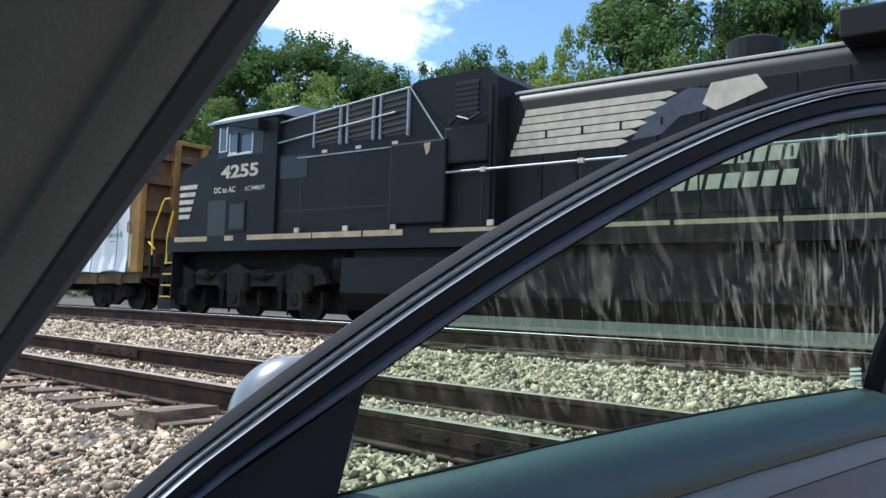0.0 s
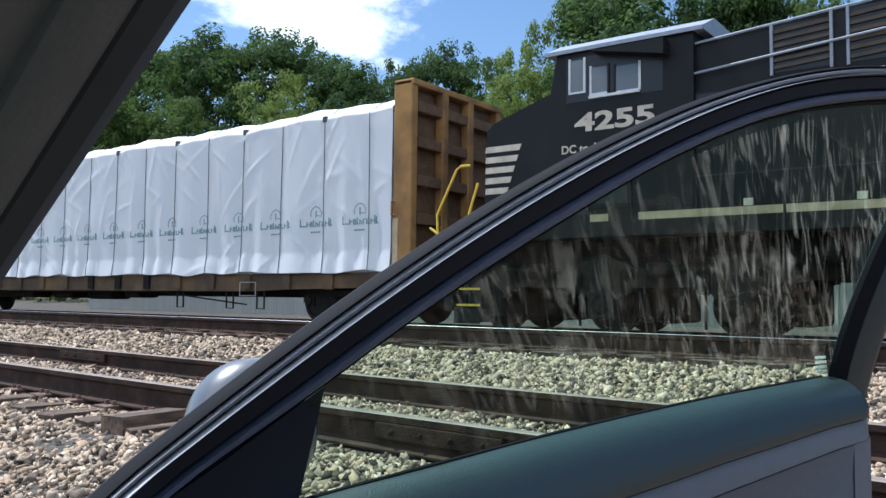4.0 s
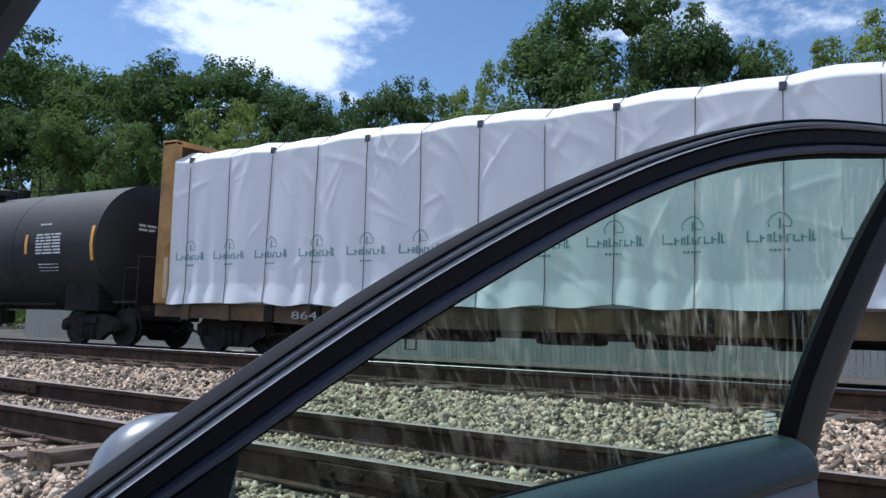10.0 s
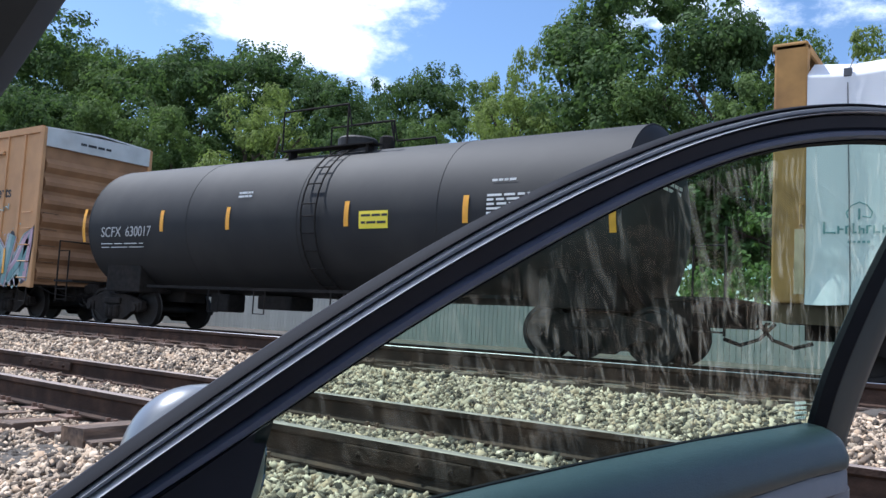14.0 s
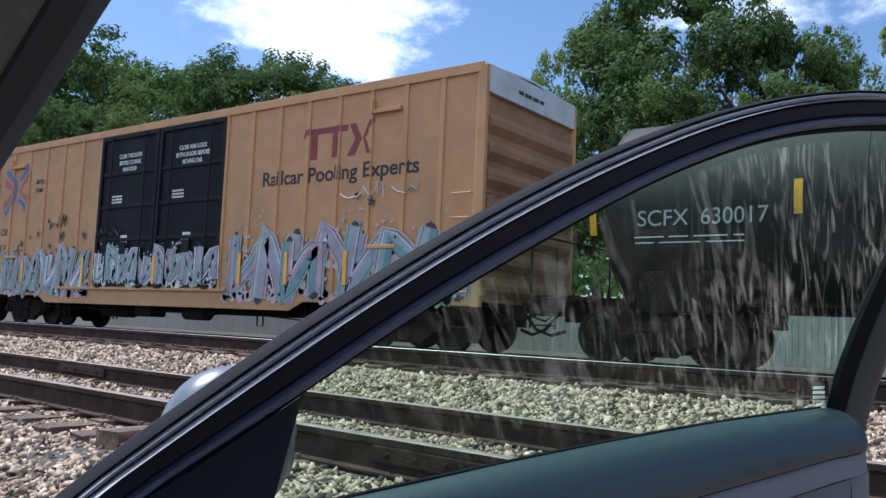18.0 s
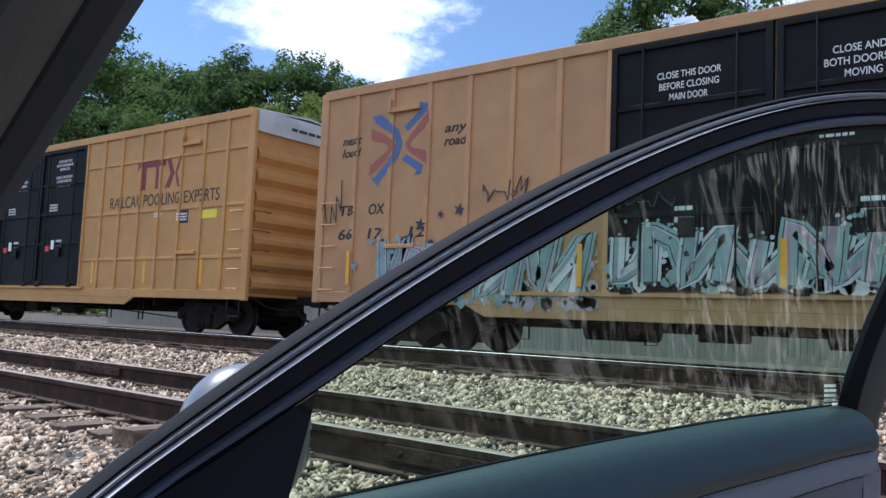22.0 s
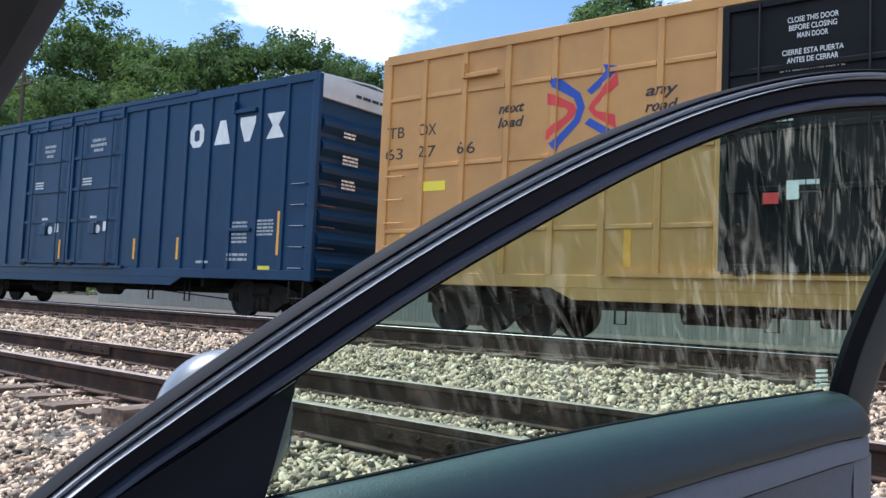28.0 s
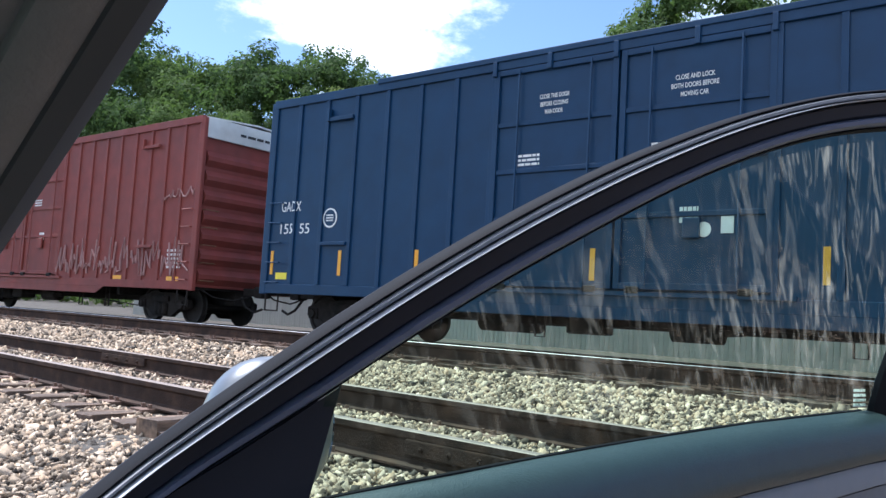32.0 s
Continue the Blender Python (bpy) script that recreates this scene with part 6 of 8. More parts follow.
def wrap_surface(X, Z, sign=-1):
    """The wrap's outside at x and share of height Z: y and z."""
    rng = np.random.default_rng(7 + sign)
    # distance to the nearest strap shapes the hanging folds
    ph = np.min(np.abs(X[..., None] - np.array(STRAPS)), axis=-1) / 0.585
    hem = 0.05 + 0.03 * (ph ** 0.8) + 0.018 * np.sin(X * 1.7) + 0.018 * np.sin(X * 4.3 + 1)
    zb = WZ0 + 0.06 - hem + 0.07
    zt = WZ1 + 0.022 * np.sin(X * 0.9) + 0.018 * np.sin(X * 2.3 + 2) - 0.035 * (1 - ph)
    z = zb + (zt - zb) * Z
    bulge = 0.028 * np.sqrt(np.clip(ph, 0, 1)) * (0.5 + 0.5 * np.sin(Z * 3.0))
    f = 0.010 * np.sin(X * 0.8 + 1) * np.sin(z * 1.1)
    # short sharp creases, most of them slanting down from the straps
    for k in range(190):
        xc, zc = rng.uniform(WX0, WX1), rng.uniform(0.9, WZ1)
        if k % 3 == 0:
            xc, zc = rng.choice(STRAPS) + rng.uniform(-0.1, 0.5), rng.uniform(3.2, WZ1)
        ang, ln, wd, am = rng.uniform(-1.3, -0.3) if k % 2 else rng.uniform(0.2, 1.9), rng.uniform(0.2, 0.8), rng.uniform(0.025, 0.085), rng.uniform(0.003, 0.011)
        near_x = np.abs(X[0] - xc) < 1.5 if X.ndim == 2 else np.abs(X - xc) < 1.5
        if not near_x.any():
            continue
        sel = (slice(None), near_x) if X.ndim == 2 else near_x
        dx, dz = X[sel] - xc, z[sel] - zc
        al, ac = dx * math.cos(ang) + dz * math.sin(ang), -dx * math.sin(ang) + dz * math.cos(ang)
        ac = ac + 0.10 * al * al
        f[sel] += am * np.exp(-(al / ln) ** 2) * np.exp(-(ac / wd) ** 2)
    drape = (1 - Z) ** 3 * 0.024 * np.sin(X * 9 + np.sin(X * 2) * 2)
    y = -(1.47 + bulge + f + drape + 0.05 * np.clip((0.12 - Z) / 0.12, 0, 1))
    top = np.clip((Z - 0.918) / 0.082, 0, 1)
    y = y + top * 0.46
    return (y if sign < 0 else -y), z


def wrap_side(sign):
    nx, nz = (900, 84) if sign < 0 else (220, 12)
    X, Z = np.meshgrid(np.linspace(WX0, WX1, nx), np.linspace(0, 1, nz))
    y, z = wrap_surface(X, Z, sign)
    return np.stack([X, y, z], -1)


NEAR_SIDE = wrap_side(-1)


def wrap_y(x, z):
    """Where the near side of the wrap lies at x and height z."""
    k = (x - WX0) / (WX1 - WX0) * (NEAR_SIDE.shape[1] - 1)
    k0 = min(max(int(k), 0), NEAR_SIDE.shape[1] - 2)
    ya, yb = [float(np.interp(z, NEAR_SIDE[:, j, 2], NEAR_SIDE[:, j, 1])) for j in (k0, k0 + 1)]
    return ya + (yb - ya) * (k - k0)


def grid_faces(nx, nz):
    i = np.arange(nx * nz).reshape(nz, nx)
    return np.stack([i[:-1, :-1], i[:-1, 1:], i[1:, 1:], i[1:, :-1]], -1).reshape(-1, 4)


for sign in (-1, 1):
    v = NEAR_SIDE if sign < 0 else wrap_side(sign)
    me = bpy.data.meshes.new("wrap_side")
    me.from_pydata(v.reshape(-1, 3).tolist(), [], grid_faces(v.shape[1], v.shape[0]).tolist())
    me.materials.append(M_WRAP)
    for p in me.polygons:
        p.use_smooth = True
    ob = new("wrap_side", me)
    ob.parent = wrap
    if sign < 0:
        near_top = v[-1].copy()
    else:
        far_top = np.stack([near_top[:, 0]] + [np.interp(near_top[:, 0], v[-1][:, 0], v[-1][:, k]) for k in (1, 2)], -1)
# top sheet and end sheets
n = near_top.shape[0]
rows_ = []
rng = np.random.default_rng(5)
for k in range(14):
    q = k / 13
    r = near_top * (1 - q) + far_top * q
    r[:, 2] += 0.05 * np.sin(q * math.pi) + rng.normal(0, 0.006, n) * (0 < k < 13) + 0.01 * np.sin(r[:, 0] * 3 + k) * (0 < k < 13)
    rows_.append(r)
v = np.stack(rows_)
me = bpy.data.meshes.new("wrap_top")
me.from_pydata(v.reshape(-1, 3).tolist(), [], grid_faces(n, 14).tolist())
me.materials.append(M_WRAP)
for p in me.polygons:
    p.use_smooth = True
new("wrap_top", me).parent = wrap
boxes("lumber_core", M_WRAP, wrap, [(WX0 + 0.03, WX1 - 0.03, -1.40, 1.40, 0.985, WZ1 - 0.36)])
for x in STRAPS:
    bm = bmesh.new()
    x2 = x + random.uniform(-0.06, 0.06)
    tube(bm, [(x2 + (x - x2) * k / 15, wrap_y(x2 + (x - x2) * k / 15, 0.95 + 3.02 * k / 15) - 0.007, 0.95 + 3.02 * k / 15) for k in range(16)] + [(x, -1.02, WZ1 + 0.01)], 0.0075, 6)
    part("strap", bm, M_STRAP, wrap)
for x in STRAPS[::2]:
    boxes("strap_buckle", M_STRAP, wrap, [(x - 0.05, x + 0.05, wrap_y(x, WZ1 - 0.32) - 0.03, wrap_y(x, WZ1 - 0.32) + 0.05, WZ1 - 0.36, WZ1 - 0.24)], bevel=0.015)


def wrap_print(x, z):
    """The maker's print as plain shapes: a word bar, a small bar, a tree outline."""
    y = 0.0
    bm = bmesh.new()
    xx = x - 0.42
    for k, (wd, ht) in enumerate(((0.15, 0.16), (0.07, 0.10), (0.06, 0.10), (0.05, 0.135), (0.07, 0.10), (0.06, 0.10), (0.08, 0.10), (0.07, 0.10), (0.02, 0.16), (0.05, 0.135))):
        box(bm, xx, xx + 0.024, y - 0.004, y, z, z + ht)
        if wd > 0.03:
            zc = z + ht * (0.05, 0.5, 0.86)[k % 3]
            box(bm, xx + 0.018, xx + wd, y - 0.004, y, zc, zc + 0.018)
            if k % 2 == 0:
                box(bm, xx + wd - 0.020, xx + wd, y - 0.004, y, z, zc)
        xx += wd + 0.020
    for k in range(5):
        box(bm, x - 0.13 + 0.055 * k, x - 0.095 + 0.055 * k, y - 0.004, y, z - 0.12, z - 0.09)
    for v in bm.verts:
        v.co.y += wrap_y(v.co.x, v.co.z) - 0.006
    tagged(part("print_bar", bm, M_GREENINK, wrap), kind="stuff")
    bm = bmesh.new()
    tube(bm, [(x - 0.13, y, z + 0.20), (x - 0.15, y, z + 0.27), (x - 0.09, y, z + 0.36), (x, y, z + 0.40), (x + 0.09, y, z + 0.36), (x + 0.15, y, z + 0.27), (x + 0.13, y, z + 0.20), (x + 0.03, y, z + 0.22)], 0.009, 5)
    tube(bm, [(x, y, z + 0.18), (x, y, z + 0.32)], 0.014, 5)
    for v in bm.verts:
        v.co.y = v.co.y * 0.3 + wrap_y(v.co.x, v.co.z) - 0.006
    part("print_tree", bm, M_GREENINK, wrap)


x = -39.40 - cu_
while x < WX1 - 0.5:
    wrap_print(x, 1.88)
    x += 1.145

# ---- the locomotive (cab end towards the cars)
lu0, lu1 = -17.45, 5.2
lu = (lu0 + lu1) / 2
loco = rolling("diesel_locomotive", "black diesel locomotive with cream stripes and white number", "locomotive", lu)


def lx(u):
    return u - lu


HALF = 1.55
CAB = 1.52
bm = bmesh.new()
prism(bm, [(lx(lu0) + 0.05, 1.47), (lx(lu1), 1.47), (lx(lu1), 1.82), (lx(lu0) + 0.05, 1.82)], -HALF, HALF)
part("deck_frame", bm, M_BLACK, loco)
# cream stripe along the deck edge, in worn lengths
for x0, x1 in ((-17.1, -15.85), (-15.2, -14.9), (-14.42, -12.4), (-12.36, -11.0), (-10.95, -9.95)):
    boxes("deck_stripe", M_TAN, loco, [(lx(x0), lx(x1), -HALF - 0.008, -HALF, 1.70, 1.81)])
x = -9.3
while x < lu1 - 1:
    boxes("deck_stripe", M_TAN, loco, [(lx(x), lx(x) + 1.45, -HALF - 0.006, -HALF, 1.73, 1.80)])
    x += 1.52
for x in (-12.85, -11.45, -10.2, -8.0):
    boxes("deck_bracket", M_STRIPE, loco, [(lx(x) - 0.06, lx(x) + 0.06, -HALF - 0.01, -HALF + 0.03, 1.82, 1.92)])
# nose and cab
bm = bmesh.new()
prism(bm, [(lx(-17.20), 1.82), (lx(-17.22), 2.26), (lx(-17.17), 3.34), (lx(-17.04), 3.45), (lx(-15.90), 3.83), (lx(-15.80), 3.83), (lx(-15.80), 1.82)], -1.40, 1.40)
part("nose", bm, M_BLACK, loco)
bm = bmesh.new()
prism(bm, [(lx(-15.90), 1.82), (lx(-15.90), 3.78), (lx(-15.78), 4.40), (lx(-13.6), 4.40), (lx(-13.6), 1.82)], -CAB, CAB)
cab = part("cab", bm, M_BLACK, loco)
M_CABROOF = mat("cab_roof_grey", (0.34, 0.37, 0.43), 0.45, grain=0.15, stain=(0.20, 0.20, 0.22), samt=0.5)
bm = bmesh.new()
prof = [(-CAB - 0.05, 4.38), (-CAB - 0.05, 4.42), (-1.05, 4.66), (1.05, 4.66), (CAB + 0.05, 4.42), (CAB + 0.05, 4.38)]
va = [bm.verts.new((lx(-15.98), p, q)) for p, q in prof]
vb = [bm.verts.new((lx(-13.45), p, q)) for p, q in prof]
fs = [bm.faces.new((va[i], va[(i + 1) % 6], vb[(i + 1) % 6], vb[i])) for i in range(6)] + [bm.faces.new(va), bm.faces.new(vb[::-1])]
bmesh.ops.recalc_face_normals(bm, faces=fs)
part("cab_roof", bm, M_CABROOF, loco)
boxes("roof_gutter", M_CABROOF, loco, [(lx(-15.98), lx(-13.45), -CAB - 0.07, -CAB - 0.05, 4.36, 4.42)])
boxes("window_recess", M_CUP, cab, [(lx(-15.62), lx(-14.05), -CAB - 0.004, -CAB, 3.58, 4.28)])
for x0, x1, z0, z1 in ((-15.54, -15.32, 3.74, 4.24), (-15.18, -14.92, 3.68, 4.08), (-14.78, -14.42, 3.66, 4.04)):
    w = boxes("cab_window", M_PANE, cab, [(lx(x0), lx(x1), -CAB - 0.014, -CAB - 0.004, z0, z1)])
    for q in ((x0 - 0.035, x0, z0 - 0.03, z1 + 0.03), (x1, x1 + 0.035, z0 - 0.03, z1 + 0.03), (x0, x1, z0 - 0.03, z0)):
        boxes("window_frame", M_BLACK if q[0] > -15.2 and q[3] > z0 + 0.1 and q[1] < -14.5 else M_ENDSIGN, w, [(lx(q[0]), lx(q[1]), -CAB - 0.022, -CAB - 0.004, q[2], q[3])])
boxes("window_sill", M_ENDSIGN, cab, [(lx(-15.22), lx(-14.4), -CAB - 0.05, -CAB, 3.60, 3.64)])
bm = bmesh.new()
prism(bm, [(lx(-15.1), 4.28), (lx(-13.95), 4.28), (lx(-13.95), 4.05)], -CAB - 0.25, -CAB)
part("sun_awning", bm, M_BLACK, cab)
write("road_number", "4255", M_STRIPE, cab, lx(-15.48), -CAB - 0.001, 3.12, 0.28, 1.30, "worn cream road number", bold=0.045)
write("model_lettering", "DC to AC", M_STRIPE, cab, lx(-15.70), -CAB - 0.001, 2.79, 0.13, 0.76, bold=0.03)
write("model_lettering", "AC44C6M", M_STRIPE, cab, lx(-14.62), -CAB - 0.001, 2.79, 0.11, 0.66)
boxes("cab_door", M_CUP, cab, [(lx(-15.88), lx(-15.23), -CAB - 0.012, -CAB, 1.55, 2.62)])
boxes("battery_panel", M_CUP, cab, [(lx(-15.13), lx(-14.6), -CAB - 0.012, -CAB, 1.97, 2.52)])
for x0, x1, z0, z1 in ((-15.19, -15.13, 1.9, 2.58), (-14.6, -14.54, 1.9, 2.58), (-15.13, -14.6, 2.52, 2.58), (-15.13, -14.6, 1.9, 1.97)):
    boxes("panel_frame", M_BLACK, cab, [(lx(x0), lx(x1), -CAB - 0.025, -CAB, z0, z1)])
boxes("door_grab", M_STRIPE, cab, [(lx(-14.28), lx(-14.12), -CAB - 0.03, -CAB, 2.82, 2.86)])
for k in range(5):
    z = 2.26 + 0.175 * k
    bm = bmesh.new()
    r0, r1 = -16.78 + 0.06 * k, -16.74 + 0.06 * k
    prism(bm, [(lx(-17.20), z), (lx(r0), z), (lx(r1), z + 0.10), (lx(-17.19), z + 0.10)], -1.412, -1.40)
    part("nose_stripe", bm, M_STRIPE, loco)
# equipment cab behind, its upper part set back, with louvred panels
bm = bmesh.new()
prism(bm, [(lx(-14.1), 1.82), (lx(-14.1), 3.50), (lx(-9.1), 3.50), (lx(-9.1), 1.82)], -1.45, 1.45)
part("equipment_cab", bm, M_BLACK, loco)
bm = bmesh.new()
prism(bm, [(lx(-14.1), 3.50), (lx(-14.1), 4.16), (lx(-9.98), 4.48), (lx(-9.0), 3.50)], -1.40, 1.40)
part("equipment_cab_upper", bm, M_BLACK, loco)
M_LOUVRE = mat("louvre_brown", (0.085, 0.062, 0.045), 0.7, grain=0.3, scale=5)
for x0, x1 in ((-12.55, -11.80), (-11.60, -10.90), (-10.71, -10.01)):
    sl = (x0 + 14.1) / 4.12 * 0.32
    boxes("louvre_backing", M_CUP, loco, [(lx(x0), lx(x1), -1.408, -1.40, 3.62, 4.15 + sl)])
    for k in range(6):
        z = 3.66 + (0.47 + sl) * k / 6
        bm = bmesh.new()
        prism(bm, [(lx(x0) + 0.02, z), (lx(x1) - 0.02, z + 0.05), (lx(x1) - 0.02, z + 0.10), (lx(x0) + 0.02, z + 0.05)], -1.44, -1.408)
        part("louvre_slat", bm, M_LOUVRE, loco)
    for x in (x0, x1):
        boxes("louvre_post", M_CABROOF, loco, [(lx(x) - 0.018, lx(x) + 0.018, -1.46, -1.40, 3.58, 4.16 + (x + 14.1) / 4.12 * 0.32)])
bm = bmesh.new()
tube(bm, [(lx(-14.1), -1.44, 4.17), (lx(-9.98), -1.44, 4.49), (lx(-9.05), -1.47, 3.31), (lx(-9.05), -1.50, 2.83)], 0.02, 6)
part("cable_conduit", bm, M_CABROOF, loco)
bm = bmesh.new()
tube(bm, [(lx(-14.1), -1.48, 3.72), (lx(-10.3), -1.48, 4.05)], 0.018, 6)
part("grab_rail", bm, M_CABROOF, loco)
for x in (-12.2, -11.25, -10.3):
    boxes("lifting_lug", M_STRIPE, loco, [(lx(x) - 0.07, lx(x) + 0.07, -1.47, -1.45, 3.44, 3.50)])
boxes("ledge", M_CABROOF, loco, [(lx(-13.0), lx(-9.3), -1.475, -1.45, 3.38, 3.405)])
boxes("shade_panel", M_CUP, loco, [(lx(-14.08), lx(-12.7), -1.458, -1.45, 2.98, 3.46)])
for x in (-12.9, -10.35):
    boxes("panel_seam", M_CUP, loco, [(lx(x), lx(x) + 0.02, -1.453, -1.45, 1.85, 3.38)])
boxes("panel_seam", M_CUP, loco, [(lx(-14.08), lx(-10.4), -1.453, -1.45, 2.28, 2.30)])
boxes("equipment_box", M_BLACK, loco, [(lx(-10.32), lx(-9.0), -1.57, -1.45, 1.9, 3.42)], bevel=0.04)
bm = bmesh.new()
prism(bm, [(lx(-9.50), 3.36), (lx(-9.34), 3.37), (lx(-9.36), 3.22), (lx(-9.43), 3.14)], -1.575, -1.57)
part("rust_patch", bm, M_TAN, loco)
# blower section
bm = bmesh.new()
prism(bm, [(lx(-10.0), 1.82), (lx(-10.0), 4.56), (lx(-9.85), 4.62), (lx(-8.25), 4.62), (lx(-8.05), 4.45), (lx(-8.05), 1.82)], -1.36, 1.36)
part("blower_housing", bm, M_BLACK, loco)
boxes("intake_grille", M_CUP, loco, [(lx(-8.95), lx(-8.44), -1.372, -1.36, 3.84, 4.46)])
for k in range(6):
    boxes("grille_slat", M_BLACK, loco, [(lx(-8.95), lx(-8.44), -1.39, -1.372, 3.88 + 0.095 * k, 3.92 + 0.095 * k)])
boxes("filter_box", M_BLACK, loco, [(lx(-9.1), lx(-8.15), -1.50, -1.36, 2.95, 3.62)], bevel=0.05)
bm = bmesh.new()
tube(bm, [(lx(-9.0), -1.47, 3.66), (lx(-8.8), -1.5, 3.78), (lx(-8.55), -1.5, 3.70), (lx(-8.3), -1.5, 3.80)], 0.03, 6)
part("hose", bm, M_CUP, loco)
bm = bmesh.new()
tube(bm, [(lx(-8.15), -1.40, 1.85), (lx(-8.15), -1.40, 4.3)], 0.025, 6)
part("drain_pipe", bm, M_BLACK, loco)
# long hood with doors
bm = bmesh.new()
y = 0.98
prof = [(-y, 1.82), (-y, 4.02), (-y + 0.03, 4.12), (-y + 0.12, 4.20), (-y + 0.30, 4.26), (-0.4, 4.30), (0.4, 4.30), (y - 0.12, 4.20), (y, 4.02), (y, 1.82)]
va = [bm.verts.new((lx(-8.1), p, q)) for p, q in prof]
vb = [bm.verts.new((lx(lu1 - 0.6), p, q)) for p, q in prof]
n = len(prof)
fs = [bm.faces.new((va[i], va[(i + 1) % n], vb[(i + 1) % n], vb[i])) for i in range(n)] + [bm.faces.new(va), bm.faces.new(vb[::-1])]
bmesh.ops.recalc_face_normals(bm, faces=fs)
part("long_hood", bm, M_BLACK, loco, smooth=True)
# Pale strip paints the sunlight that catches the black hood's rounded edge.
boxes("hood_roof_edge", mat("hood_edge_sunlit", (0.50, 0.47, 0.44), 0.40), loco, [(lx(-8.0), lx(-2.6), -0.90, -0.84, 4.20, 4.26)], bevel=0.02)
x = -8.0
k = 0
while x < lu1 - 1.2:
    d = boxes("hood_door", M_BLACK, loco, [(lx(x) + 0.02, lx(x) + 0.66, -1.005, -0.98, 1.95, 3.90)], bevel=0.008)
    boxes("door_latch", M_GRIME, d, [(lx(x) + 0.58, lx(x) + 0.62, -1.02, -1.005, 2.7, 2.85)])
    boxes("door_hinge", M_GRIME, d, [(lx(x) + 0.03, lx(x) + 0.07, -1.02, -1.005, 3.35, 3.47)])
    if k % 4 == 1:
        boxes("hazard_tag", M_ENDSIGN, d, [(lx(x) + 0.2, lx(x) + 0.36, -1.012, -1.005, 3.76, 3.84)])
    x += 0.69
    k += 1
# speed stripes with ragged front ends, then the rearing mark as plain shapes
for k in range(6):
    z = 3.08 + 0.135 * k
    e = -5.75 + 0.16 * k
    bm = bmesh.new()
    prism(bm, [(lx(-7.98) + 0.055 * k, z), (lx(e) - 0.2, z), (lx(e), z + 0.06), (lx(e) - 0.12, z + 0.115), (lx(-7.96) + 0.055 * k, z + 0.115)], -1.014, -1.006)
    part("hood_stripe", bm, M_STRIPE, loco)
M_MARK = mat("mark_blue_grey", (0.07, 0.075, 0.10), 0.5, grain=0.3, scale=5)
bm = bmesh.new()
prism(bm, [(lx(-5.7), 3.15), (lx(-5.35), 3.62), (lx(-4.75), 3.88), (lx(-4.35), 3.80), (lx(-4.5), 3.5), (lx(-4.9), 3.45), (lx(-5.2), 3.2)], -1.013, -1.006)
part("hood_mark", bm, M_MARK, loco)
bm = bmesh.new()
prism(bm, [(lx(-4.55), 3.60), (lx(-4.42), 3.90), (lx(-3.75), 3.94), (lx(-3.6), 3.72), (lx(-4.1), 3.55), (lx(-4.35), 3.48)], -1.016, -1.006)
part("hood_mark", bm, M_STRIPE, loco)
for z, x0, w in ((2.66, -4.90, 1.75), (2.30, -5.3, 2.15)):
    for k in range(8):
        bm = bmesh.new()
        xx = lx(x0) + w * k / 8
        prism(bm, [(xx, z), (xx + w * 0.095, z), (xx + w * 0.095 + 0.05, z + 0.22), (xx + 0.05, z + 0.22)], -1.014, -1.006)
        prism(bm, [(xx + 0.06, z + 0.08), (xx + w * 0.07, z + 0.08), (xx + w * 0.07 + 0.02, z + 0.14), (xx + 0.08, z + 0.14)], -1.016, -1.0145)
        part("owner_mark", bm, M_STRIPE, loco)
boxes("radiator_wing", M_BLACK, loco, [(lx(-2.55), lx(lu1 - 0.8), -1.5, 1.5, 4.12, 4.52)], bevel=0.03)
bm = bmesh.new()
lathe(bm, [(4.2, 0.42), (4.72, 0.42), (4.76, 0.34)], "z", 20, (lx(-4.1), 0, 0))
part("exhaust_pipe", bm, M_BLACK, loco)
for x in (-7.2, -6.3, -5.5):
    bm = bmesh.new()
    lathe(bm, [(4.25, 0.10), (4.40, 0.10), (4.42, 0.06)], "z", 10, (lx(x), -0.3, 0))
    part("roof_fitting", bm, M_BLACK, loco)
# handrails
bm = bmesh.new()
tube(bm, [(lx(-10.3), -1.52, 2.80), (lx(lu1 - 0.5), -1.52, 2.80)], 0.02, 6)
part("handrail", bm, M_CABROOF, loco)
for u_ in np.arange(-8.2, lu1 - 0.5, 1.9):
    bm = bmesh.new()
    tube(bm, [(lx(u_), -1.52, 1.82), (lx(u_), -1.52, 2.8)], 0.018, 6)
    part("handrail_post", bm, M_BLACK, loco)
    boxes("rail_clamp", M_STRIPE, loco, [(lx(u_) - 0.05, lx(u_) + 0.05, -1.55, -1.49, 2.76, 2.84)])
